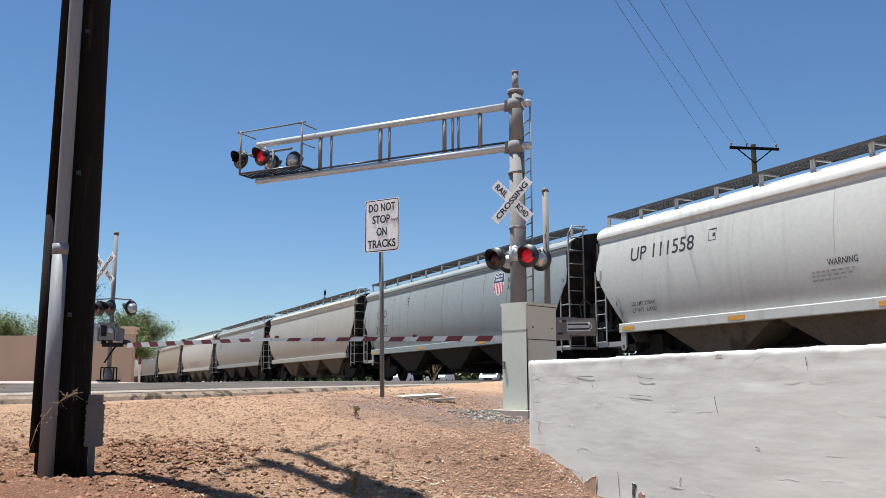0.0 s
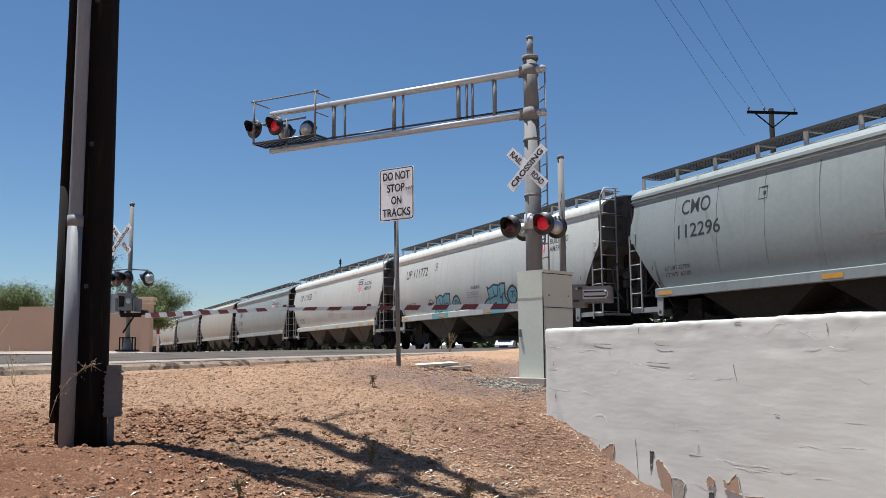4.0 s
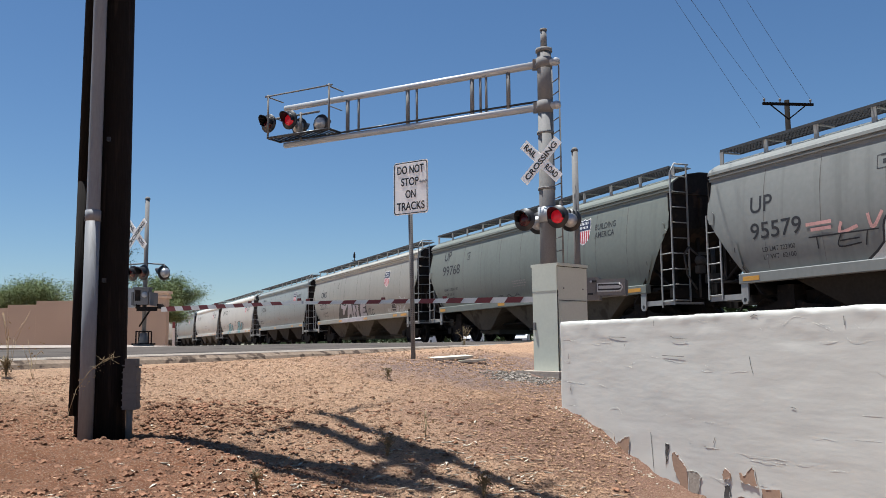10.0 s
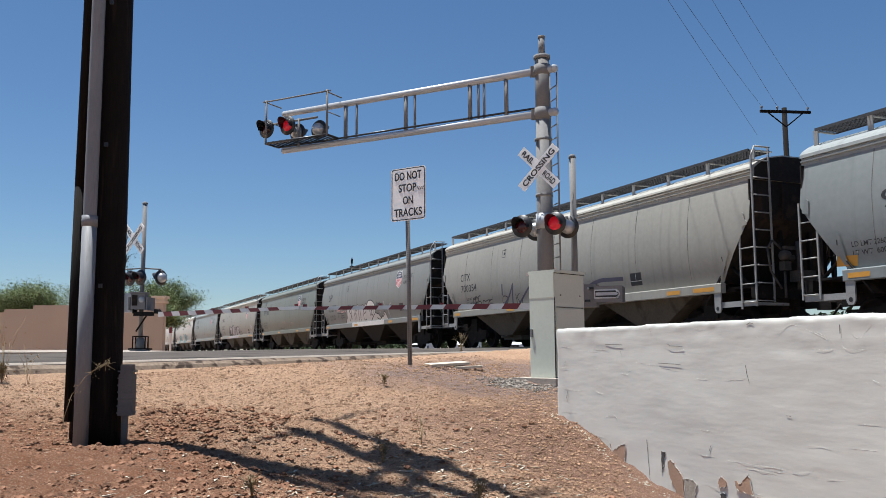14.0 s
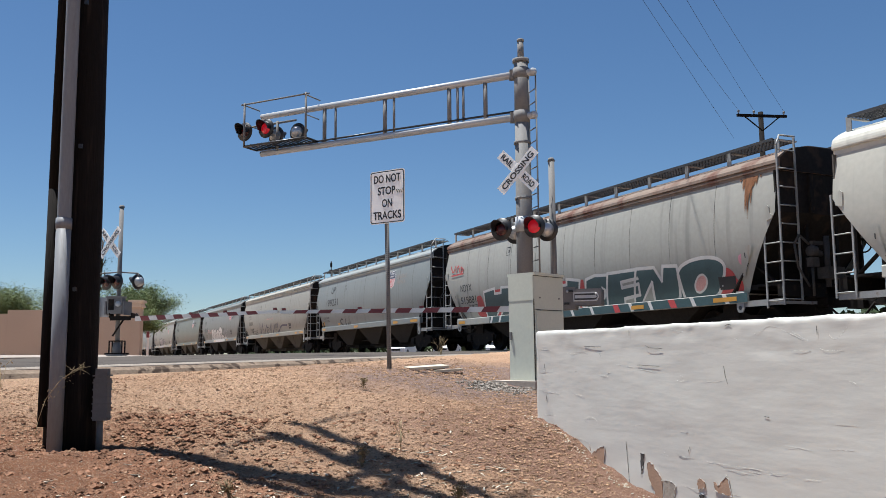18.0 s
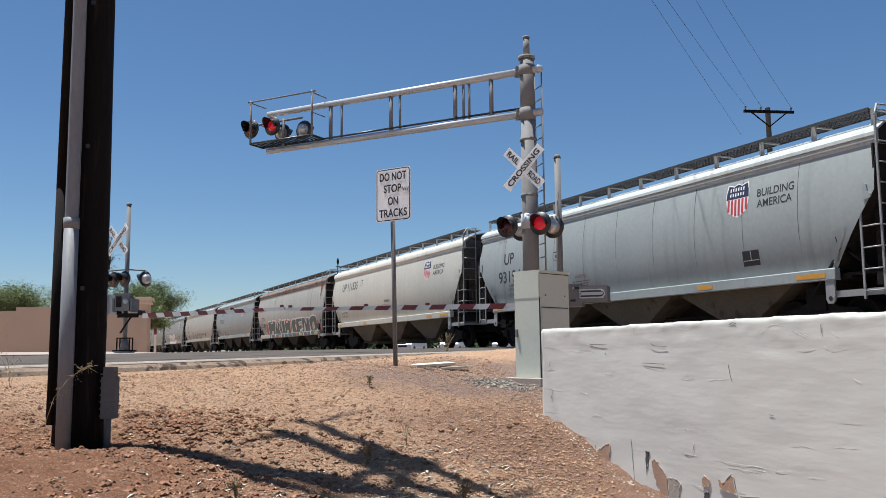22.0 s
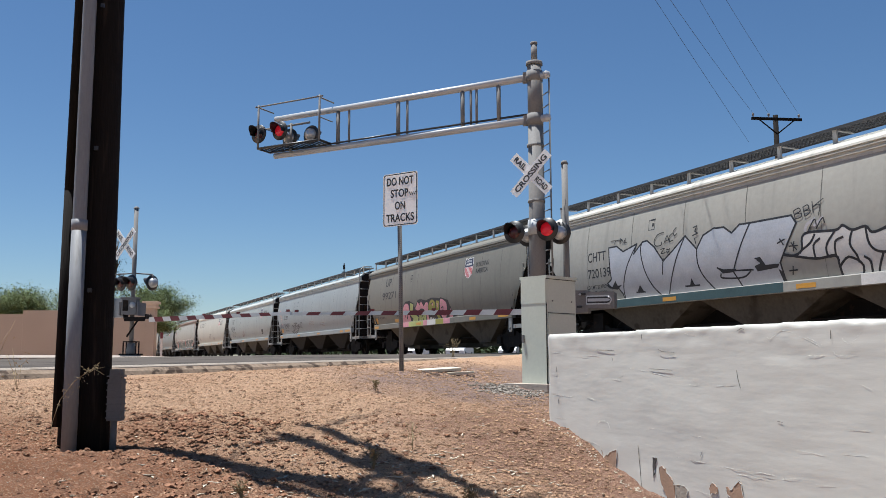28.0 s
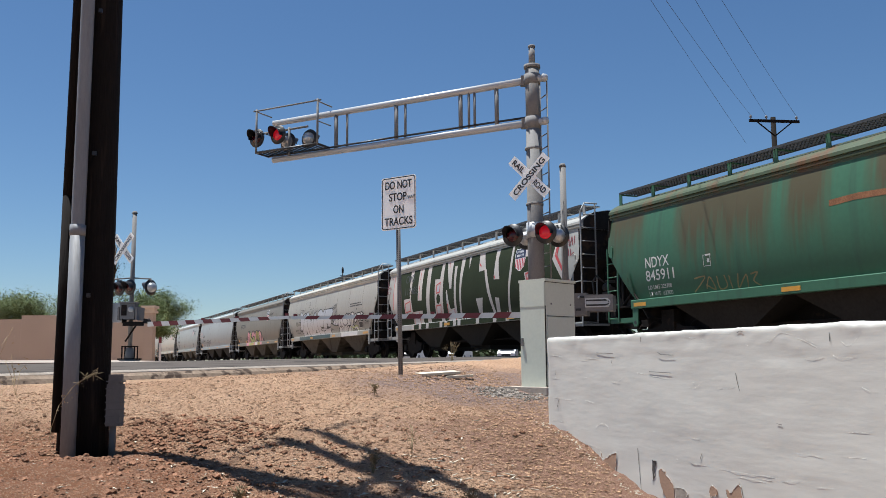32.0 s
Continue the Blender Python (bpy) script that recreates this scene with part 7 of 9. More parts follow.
# beige wagon: broad violet strokes with drawn rings
for q in ([(3.52, 2.17), (3.56, 1.82)], [(2.73, 2.13), (3.03, 1.78), (3.36, 1.54)], [(2.73, 2.11), (2.94, 1.23)], [(3.43, 1.54), (3.96, 1.2)], [(1.51, 2.01), (2.1, 1.64), (2.6, 1.34)], [(1.42, 1.89), (1.77, 1.29)],):
    stroke(by[14], K[14], q, "violet", 0.08)
for q in ([(0.33, 2.04), (0.74, 1.66), (0.94, 1.49)], [(0.31, 2.04), (0.51, 1.34), (-0.02, 1.48), (-0.77, 2.01)], [(-0.02, 1.48), (0.05, 1.22), (-0.43, 1.25)], [(-1.49, 2.03), (-1.21, 1.76)],):
    stroke(by[14], K[14], q, "violet", 0.1)
for q in ([(-1.18, 1.39), (-1.66, 1.54), (-2.05, 1.74), (-2.56, 1.84), (-3.12, 1.83), (-3.67, 1.81)], [(-1.69, 1.55), (-1.79, 1.34), (-1.93, 1.17)],):
    stroke(by[14], K[14], q, "violet", 0.11)
for q in ([(1.53, 1.63), (1.41, 1.81), (1.12, 1.84), (0.88, 1.74), (0.87, 1.55), (1.02, 1.38), (1.27, 1.34), (1.5, 1.42), (1.53, 1.63)], [(-0.58, 1.58), (-0.68, 1.74), (-0.94, 1.79), (-1.16, 1.7), (-1.2, 1.53), (-1.07, 1.34), (-0.82, 1.32), (-0.6, 1.39), (-0.58, 1.58)], [(3.59, 1.63), (3.51, 1.75), (3.33, 1.76), (3.18, 1.69), (3.23, 1.54), (3.44, 1.49), (3.59, 1.55), (3.59, 1.63)],):
    stroke(by[14], K[14], q, "black", 0.03)
for q in ([(-0.72, 1.76), (-0.85, 1.94), (-0.91, 1.79)], [(-0.97, 1.79), (-1.12, 2.03), (-1.11, 1.77)], [(1.38, 1.45), (1.25, 1.49), (1.18, 1.45), (1.28, 1.42), (1.38, 1.45)], [(-0.75, 1.42), (-0.87, 1.47), (-0.98, 1.42), (-0.85, 1.36), (-0.75, 1.42)],):
    stroke(by[14], K[14], q, "black", 0.03)
for q in ([(1.25, 1.7), (1.28, 1.58)], [(1.13, 1.72), (1.17, 1.59)], [(-0.84, 1.64), (-0.82, 1.55)], [(-0.95, 1.64), (-0.94, 1.56)], [(-1.3, 1.44), (-1.41, 1.54), (-1.46, 1.43), (-1.32, 1.38)],):
    stroke(by[14], K[14], q, "black", 0.05)
for q in ([(2.57, 1.78), (2.55, 1.48)], [(2.31, 1.79), (2.49, 1.67), (2.28, 1.4)], [(2.08, 1.7), (2.2, 1.41), (1.92, 1.44)], [(1.48, 1.22), (0.76, 1.21)],):
    stroke(by[14], K[14], q, "black", 0.03)
# rusty wagon: teal letters rimmed with white, red between them
paint(by[16], K[16], [(5.76, 1.86), (5.41, 1.88), (5.25, 1.47), (5.23, 1.13), (5.86, 1.24), (5.76, 1.58)], "red")
paint(by[16], K[16], [(4.55, 2.02), (3.73, 2.04), (2.59, 2.05), (1.08, 2.01), (0.62, 2.01), (-0.98, 1.94), (-1.04, 1.03), (-0.77, 0.69), (5.13, 0.99)], "red", curved=False)
paint(by[16], K[16], [(5.19, 2.01), (4.38, 2.08), (4.4, 1.9), (3.96, 1.9), (3.9, 2.08), (3.07, 2.04), (3.54, 0.72), (4.25, 0.75), (4.04, 1.32), (4.31, 1.34), (4.55, 0.76), (5.24, 0.79)], "teal", "white", 0.085, curved=False)
paint(by[16], K[16], [(3.05, 1.97), (2.8, 1.99), (2.77, 1.56), (2.34, 2.03), (1.92, 1.76), (2.31, 1.43), (1.9, 1.06), (2.1, 0.66), (3.52, 0.72)], "teal", "white", 0.085, curved=False)
paint(by[16], K[16], [(1.99, 2.08), (1.56, 2.04), (1.62, 1.07), (1.92, 0.65), (2.05, 0.65), (2.25, 1.43), (1.88, 1.76)], "teal", "white", 0.085, curved=False)
paint(by[16], K[16], [(1.3, 2.02), (0.71, 2.01), (0.64, 1.09), (0.95, 0.61), (1.64, 0.64)], "teal", "white", 0.085, curved=False)
paint(by[16], K[16], [(0.58, 2.03), (0.27, 2.03), (0.26, 1.85), (-0.1, 1.86), (-0.12, 2.02), (-0.81, 1.93), (-0.51, 1.07), (-0.26, 0.55), (0.3, 0.58), (0.05, 1.31), (0.25, 1.31), (0.5, 0.59), (0.8, 0.6)], "teal", "white", 0.085, curved=False)
paint(by[16], K[16], [(-1.11, 1.92), (-1.55, 2), (-2.14, 1.97), (-2.46, 1.84), (-2.69, 1.48), (-2.33, 0.46), (-1.72, 0.49), (-1.71, 0.88), (-1.37, 0.5), (-0.89, 0.52)], "teal", "white", 0.085, curved=False)
paint(by[16], K[16], [(-1.84, 1.66), (-2.04, 1.53), (-1.85, 1.34)], "white", "white", 0.05, curved=False)
paint(by[16], K[16], [(-0.68, 1.29), (-0.79, 1.33), (-0.87, 1.27), (-0.82, 1.16), (-0.7, 1.15), (-0.64, 1.22)], "white")
paint(by[16], K[16], [(-6.69, 1.74), (-6.91, 1.63), (-7, 1.45), (-7.15, 1.38), (-7.01, 1.1), (-6.29, 1.06), (-6.45, 1.5)], "red")
paint(by[16], K[16], [(-7.16, 1.96), (-7.31, 2), (-7.4, 1.9), (-7.35, 1.79), (-7.23, 1.75), (-7.15, 1.83)], "pink")
paint(by[16], K[16], [(-2.19, 2), (-3.46, 2), (-3.47, 1.77), (-2.74, 1.72), (-2.74, 1.57), (-3.47, 1.62), (-3.44, 1.34), (-2.77, 1.28), (-2.72, 1.08), (-3.7, 1.02), (-3.47, 0.6), (-1.92, 0.66)], "teal", "white", 0.085, curved=False)
paint(by[16], K[16], [(-3.45, 2.01), (-4.19, 1.98), (-4.42, 1.62), (-4.53, 1.98), (-5.05, 1.94), (-5.13, 1.09), (-4.85, 0.55), (-3.98, 0.58), (-4.03, 1.62), (-3.47, 0.6), (-3.15, 0.61)], "teal", "white", 0.085, curved=False)
paint(by[16], K[16], [(-5.09, 1.8), (-5.42, 1.98), (-5.98, 2.04), (-6.47, 1.97), (-6.68, 1.77), (-6.53, 1.43), (-6.22, 1.07), (-5.49, 0.53), (-4.85, 0.55), (-5.04, 1.42)], "teal", "white", 0.085)
paint(by[16], K[16], [(-5.6, 1.44), (-5.75, 1.6), (-5.92, 1.65), (-6.03, 1.54), (-5.96, 1.37), (-5.75, 1.25), (-5.6, 1.28)], "rose", "white", 0.05)
paint(by[16], K[16], [(-6.42, 1.55), (-6.97, 1.53), (-6.92, 1.24), (-6.4, 1.25)], "black", curved=False)
rng = random.Random(61)
for k in range(26):
    x = rng.gauss(-7.5, 0.12)
    w, low = rng.uniform(0.012, 0.05), 3.69 - rng.uniform(0.25, 1.05) * max(0.2, 1 - abs(x + 7.5) / 0.3)
    paint(by[16], K[16], [(x + w, 3.69), (x - w, 3.69), (x - w * 0.8, 3.69 - (3.69 - low) * 0.6), (x, low), (x + w * 0.7, 3.69 - (3.69 - low) * 0.5)], "rust", curved=False)
for q in ([(7.85, 3.16), (7.61, 2.9), (7.43, 3.13)], [(7.34, 2.88), (7.21, 3.12), (7.02, 2.86)], [(6.97, 3.06), (6.92, 2.87), (6.75, 2.95), (6.97, 3.06)], [(7.73, 2.78), (6.75, 2.8)],):
    stroke(by[16], K[16], q, "red", 0.05)
# pale blue wagon: black outlined bubble letters
for q in ([(4.52, 1.52), (4.79, 1.56), (4.77, 1.8), (4.52, 1.96), (4.28, 1.88), (4.09, 2.09), (3.91, 1.94), (3.76, 2.08), (3.53, 2.04), (3.4, 2.1), (3.38, 1.92), (3.24, 1.82), (3.28, 1.6), (3.49, 1.52), (3.79, 1.44), (4.15, 1.4), (4.41, 1.47), (4.47, 1.63)],):
    stroke(by[19], K[19], q, "black", 0.05)
for q in ([(4.21, 1.87), (4.34, 1.76), (4.23, 1.64), (4.37, 1.53)], [(4.02, 1.92), (4.14, 1.69), (4.05, 1.46)], [(3.79, 1.97), (3.92, 1.66), (3.76, 1.51)], [(3.79, 1.81), (3.63, 1.88)], [(3.55, 1.94), (3.43, 1.78), (3.61, 1.69), (3.47, 1.57)],):
    stroke(by[19], K[19], q, "black", 0.05)
for q in ([(3.15, 1.98), (3.16, 1.7)], [(3.15, 1.96), (2.99, 1.91), (3.12, 1.85), (2.96, 1.75), (3.14, 1.69)], [(2.85, 2), (2.86, 1.74), (2.66, 2.01), (2.65, 1.74)], [(2.63, 2.04), (2.25, 2.04)], [(2.44, 2.03), (2.34, 1.7)],):
    stroke(by[19], K[19], q, "black", 0.04)
for q in ([(7.77, 3.01), (8.01, 2.99), (7.96, 2.72), (7.71, 2.72), (7.76, 2.86)], [(7.66, 2.58), (7.64, 2.81), (7.48, 2.74), (7.64, 2.65), (7.44, 2.53)], [(7.31, 2.67), (7.54, 2.47), (7.29, 2.28)], [(7.49, 2.42), (7.32, 2.45)], [(6.99, 2.38), (7.28, 2.41), (7.35, 2.16), (7.08, 2.07), (7.01, 2.22)], [(7.28, 2.76), (7.34, 2.85), (7.19, 2.87), (7.19, 2.75), (7.3, 2.78)],):
    stroke(by[19], K[19], q, "rose", 0.035)
for q in ([(7.55, 1.9), (7.4, 2.14), (7.36, 1.88)], [(7.32, 1.84), (7.22, 2.05), (7.16, 1.92)], [(6.93, 2.12), (7.05, 1.97), (6.89, 1.86)], [(6.95, 2), (7.05, 1.74)],):
    stroke(by[19], K[19], q, "violet", 0.03)
# taupe wagon: pink, lime and olive letters
paint(by[20], K[20], [(3.7, 1.83), (3.3, 1.91), (2.9, 2.28), (2.33, 2.3), (1.77, 1.98), (1.43, 2.28), (1.07, 2.29), (0.54, 2.2), (0.14, 2.26), (-0.11, 2.28), (-1.22, 2.18), (-1.67, 2.08), (-1.93, 1.57), (-2.25, 1.67), (-2.33, 1.25), (-2.29, 1.12), (3.72, 1.35)], "black", curved=False)
paint(by[20], K[20], [(3.64, 1.76), (3.39, 1.62), (3.25, 1.95), (2.95, 2.19), (2.62, 2.2), (2.44, 2.05), (2.46, 1.71), (2.42, 1.36), (2.55, 1.03), (3.56, 1.1), (3.59, 1.46)], "pink", "black", 0.05)
paint(by[20], K[20], [(2.29, 2.23), (1.92, 2.13), (2.04, 1.81), (1.5, 1.56), (1.71, 0.98), (2.5, 1.03), (2.42, 1.36), (2.17, 1.51), (2.44, 1.66)], "lime", "black", 0.05, curved=False)
paint(by[20], K[20], [(1.81, 1.92), (1.44, 2.22), (1.24, 2.07), (1.06, 2.25), (0.83, 2), (0.55, 2.16), (0.29, 2.11), (0.43, 1.52), (0.37, 1.36), (0.53, 1.01), (0.71, 1.23), (0.73, 1.7), (1.04, 1.85), (1.43, 1.71)], "pink", "black", 0.05, curved=False)
paint(by[20], K[20], [(1.47, 1.62), (1.29, 1.82), (1, 1.86), (0.76, 1.75), (0.7, 1.52), (0.99, 0.93), (1.63, 0.97)], "lime", "black", 0.06)
paint(by[20], K[20], [(0.31, 2.02), (-0.01, 2.22), (-0.32, 2.15), (-0.42, 1.98), (-0.26, 1.7), (-0.03, 1.55), (0.26, 1.58), (0.36, 1.77)], "olive", "black", 0.05)
paint(by[20], K[20], [(-0.49, 2.16), (-0.84, 2.13), (-0.71, 1.63), (-0.77, 1.33), (-0.51, 1.35), (-0.29, 1.65)], "olive", "black", 0.05, curved=False)
paint(by[20], K[20], [(-0.89, 2.16), (-1.23, 2.14), (-1.5, 1.99), (-1.5, 1.71), (-1.33, 1.44), (-1.03, 1.38), (-0.8, 1.55)], "pink", "black", 0.05)
paint(by[20], K[20], [(-1.52, 1.38), (-1.83, 1.81), (-1.97, 1.33)], "pink", "black", 0.05, curved=False)
paint(by[20], K[20], [(0.27, 1.54), (-0.13, 1.46), (-0.51, 1.35), (-0.4, 0.94), (0.47, 0.98)], "white", "black", 0.04, curved=False)
for q in ([(2.96, 1.59), (3.01, 1.76), (2.82, 1.8), (2.71, 1.67), (2.86, 1.52)], [(1.22, 1.67), (1.25, 1.54)], [(1.08, 1.69), (1.09, 1.55)], [(0.92, 1.68), (0.93, 1.55)], [(1.25, 1.43), (1.13, 1.38), (1.01, 1.46)], [(0.05, 2.02), (-0.14, 2.07)], [(0.04, 1.76), (-0.1, 1.82), (-0.04, 1.73)], [(-0.98, 1.82), (-1.15, 1.84), (-1.06, 1.69)], [(0.11, 1.49), (0.02, 1.38), (-0.19, 1.45)],):
    stroke(by[20], K[20], q, "black", 0.05)
for q in ([(1.62, 1.99), (1.54, 1.94)], [(1.17, 2.1), (1.14, 2.04)], [(0.53, 2.02), (0.5, 1.96)], [(-0.61, 1.99), (-0.62, 1.88)], [(-1.05, 2.05), (-1.06, 1.99)], [(2.7, 2), (2.64, 1.95)], [(-0.1, 2.02), (-0.16, 1.98)], [(2.22, 1.8), (2.2, 1.74)],):
    stroke(by[20], K[20], q, "rose", 0.09)
for q in ([(3.94, 1.79), (3.86, 1.69)], [(3.79, 1.79), (3.97, 1.68)], [(4.24, 1.75), (4.12, 1.78)],):
    stroke(by[20], K[20], q, "black", 0.035)
sill_paint(by[20], 3.46, 2.44, "pink", 0.0, 0)
sill_paint(by[20], 2.44, 0.82, "lime", 0.0, 0)
sill_paint(by[20], 0.82, 0.4, "pink", 0.0, 0)
sill_paint(by[20], 0.4, -0.47, "white", 0.0, 0)
sill_paint(by[20], -0.47, -1.25, "olive", 0.0, 0)
sill_paint(by[20], -1.25, -1.86, "pink", 0.0, 0)
# cream wagon: broad silver letters and white ones
g = by[21]
paint(g, K[21], [(5.33, 2.86), (4.95, 2.86), (4.65, 2.68), (4.03, 2.82), (4.17, 2.56), (3.79, 2.84), (3.59, 2.85), (3.29, 2.65), (2.94, 2.25), (2.52, 2.49), (2.07, 2.78), (1.65, 2.41), (1.41, 2.71), (1.05, 2.83), (0.7, 2.81), (0.44, 2.64), (0.19, 2.8), (-0.14, 2.79), (-1.35, 2.78), (-1.48, 2.6), (-1.28, 2.3), (-0.95, 1.82), (-1.02, 1.34), (-0.55, 1.32), (0.22, 1.35), (0.98, 1.35), (1.41, 1.38), (2.97, 1.32), (4.77, 1.38), (4.83, 1.55), (5.01, 1.74), (5.26, 1.72), (5.47, 1.87), (5.26, 1.97)], "silver", "black", 0.045, curved=False)
for q in ([(4.03, 2.82), (4.49, 2.26), (4.74, 1.72), (4.74, 1.38)], [(3.79, 2.84), (3.87, 2.61), (3.72, 2.05), (3.45, 1.62), (3.12, 1.35)], [(2.94, 2.31), (3.02, 1.92)], [(2.07, 2.78), (2.43, 2.25), (2.8, 1.57), (2.91, 1.35)], [(1.65, 2.41), (1.65, 2.05), (1.49, 1.72), (1.15, 1.36)], [(-0.14, 2.79), (0.17, 2.31), (0.46, 1.81)], [(1, 1.89), (0.76, 1.8), (-0.13, 1.74)], [(-0.05, 1.72), (0.22, 1.6), (0.87, 1.64), (0.9, 1.74)], [(0.51, 1.78), (0.36, 1.54), (0.26, 1.35)], [(4.21, 1.54), (3.84, 1.53)], [(2.21, 1.55), (1.7, 1.54)], [(2.2, 1.36), (1.78, 1.37)],):
    stroke(g, K[21], q, "black", 0.04)
paint(g, K[21], [(1.01, 1.91), (0.82, 1.84), (0.37, 1.81), (0.47, 1.74), (0.84, 1.74)], "black", None, 0.04, curved=False)
paint(g, K[21], [(-0.21, 1.99), (-0.39, 2), (-0.52, 1.81), (-0.93, 1.8), (-0.86, 1.72), (-0.26, 1.69), (-0.19, 1.81), (-0.37, 1.86)], "black", None, 0.04, curved=False)
paint(g, K[21], [(4.17, 1.54), (4.01, 1.73), (3.88, 1.53)], "black", None, 0.04, curved=False)
paint(g, K[21], [(2.05, 1.55), (1.95, 1.73), (1.86, 1.55)], "black", None, 0.04, curved=False)
paint(g, K[21], [(5.63, 1.89), (5.25, 1.76), (5.08, 1.92), (5, 1.77), (4.79, 1.79), (5.03, 1.67), (5.38, 1.73)], "black", None, 0.04, curved=False)
paint(g, K[21], [(-0.87, 1.69), (-0.98, 1.62), (-1.07, 1.31), (-0.95, 1.4)], "black", None, 0.04, curved=False)
for q in ([(5.24, 3.04), (4.82, 3.02)], [(5, 3.02), (5.08, 2.91)], [(4.79, 3.06), (4.8, 2.91)], [(4.79, 3.05), (4.68, 3), (4.78, 2.98)], [(4.67, 2.89), (4.54, 3.03), (4.6, 2.92), (4.48, 2.92)],):
    stroke(g, K[21], q, "black", 0.022)
for q in ([(2.91, 2.98), (3.14, 2.95), (3.28, 2.81), (3.22, 2.67), (3, 2.66), (2.98, 2.74)], [(2.88, 2.68), (2.76, 2.88), (2.67, 2.7)], [(2.84, 2.74), (2.72, 2.76)], [(2.52, 2.92), (2.67, 2.84), (2.65, 2.72), (2.53, 2.73)], [(2.41, 3.04), (2.52, 2.95), (2.47, 2.84), (2.38, 2.88)], [(3.01, 2.55), (2.86, 2.56), (3, 2.45), (2.82, 2.45)], [(2.78, 2.53), (2.68, 2.5), (2.74, 2.43), (2.79, 2.49)], [(2.66, 2.54), (2.68, 2.45)],):
    stroke(g, K[21], q, "black", 0.024)
for q in ([(-1.42, 2.86), (-1.47, 2.68)], [(-1.42, 2.86), (-1.56, 2.9), (-1.61, 2.83), (-1.45, 2.78)], [(-1.45, 2.78), (-1.63, 2.78), (-1.62, 2.7), (-1.47, 2.68)], [(-1.68, 2.9), (-1.73, 2.7)], [(-1.68, 2.9), (-1.8, 2.93), (-1.83, 2.85), (-1.7, 2.81)], [(-1.7, 2.81), (-1.87, 2.81), (-1.84, 2.74), (-1.73, 2.7)], [(-1.92, 2.98), (-1.95, 2.75)], [(-2.21, 3), (-1.93, 2.86)], [(-1.93, 2.86), (-2.12, 2.89), (-2.09, 2.67)],):
    stroke(g, K[21], q, "black", 0.022)
for q in ([(-1.26, 2.13), (-1.49, 2.12)], [(-1.4, 2.21), (-1.36, 2.02)], [(-1.32, 2.2), (-1.45, 2.04)], [(-1.67, 2.17), (-1.85, 2.18)], [(-1.77, 2.24), (-1.76, 2.09)], [(-1.17, 1.62), (-1.39, 1.62)], [(-1.29, 1.7), (-1.25, 1.54)], [(1.76, 2.94), (1.63, 2.97), (1.69, 2.84), (1.59, 2.79)], [(1.78, 2.75), (1.62, 2.78)], [(1.7, 2.67), (1.66, 2.55)],):
    stroke(g, K[21], q, "black", 0.03, curved=False)
paint(g, K[21], [(-1.11, 1.97), (-1.35, 1.92), (-1.59, 2.01), (-1.63, 2.26), (-1.81, 2.35), (-2.49, 2.31), (-2.67, 2.38), (-2.89, 2.26), (-3.2, 2.29), (-3.34, 2.16), (-3.64, 2.21), (-3.96, 2.36), (-4.22, 2.28), (-4.36, 2.34), (-4.64, 2.27), (-4.74, 2.36), (-5.1, 2.35), (-5.12, 2.13), (-4.95, 1.75), (-5.16, 1.66), (-5.57, 1.65), (-5.68, 1.51), (-5.67, 1.36), (-5.48, 1.33), (-5.37, 1.51), (-5.16, 1.49), (-4.94, 1.57), (-4.71, 1.5), (-4.5, 1.17), (-3.99, 1.14), (-3.91, 1.34), (-3.66, 1.18), (-3.3, 1.18), (-3.2, 1.32), (-2.88, 1.19), (-2.56, 1.22), (-2.48, 1.58), (-2.42, 1.81), (-1.92, 1.8)], "white", "black", 0.055)
for q in ([(-1.59, 2.01), (-1.84, 2.14), (-1.96, 2.29)], [(-1.92, 1.8), (-1.91, 2.07), (-2.08, 2.19)], [(-2.49, 2.31), (-2.24, 2.04), (-2.25, 1.82), (-2.43, 1.82)], [(-2.43, 1.82), (-2.46, 2.08), (-2.65, 2.15)], [(-2.89, 2.26), (-2.8, 2), (-2.92, 1.77), (-2.95, 1.63)], [(-3.2, 2.29), (-3.24, 1.96), (-3.41, 1.79), (-3.73, 1.75)], [(-3.73, 1.75), (-4.08, 1.89), (-3.93, 2.11), (-3.96, 2.36)], [(-3.3, 1.18), (-3.37, 1.46), (-3.51, 1.73)], [(-3.66, 1.18), (-3.72, 1.43), (-3.92, 1.7), (-4.53, 1.7)], [(-4.36, 2.34), (-4.4, 2.07), (-4.27, 1.87)], [(-4.64, 2.27), (-4.64, 1.98), (-4.49, 1.72), (-4.53, 1.38)], [(-4.74, 2.36), (-4.78, 2.03), (-4.71, 1.64)], [(-2.48, 1.58), (-2.73, 1.75), (-3.03, 1.55), (-2.88, 1.19)], [(-3.19, 1.33), (-3.21, 1.61), (-3.09, 1.72)], [(-3.91, 1.34), (-4.04, 1.55), (-4.3, 1.67)],):
    stroke(g, K[21], q, "black", 0.05)
for q in ([(-1.98, 2.6), (-1.79, 2.52), (-1.73, 2.4)], [(-2.19, 2.6), (-1.98, 2.48)],):
    stroke(g, K[21], q, "violet_pale", 0.07)
for q in ([(-1.81, 2.38), (-1.98, 2.6), (-2.03, 2.49)], [(-2.02, 2.4), (-2.19, 2.6), (-2.24, 2.5)],):
    stroke(g, K[21], q, "black", 0.03)
paint(by[21], K[21], [(-5.28, 2.24), (-5.51, 2.25), (-5.63, 2.09), (-5.51, 1.89), (-5.25, 1.85)], "white", "black", 0.06)
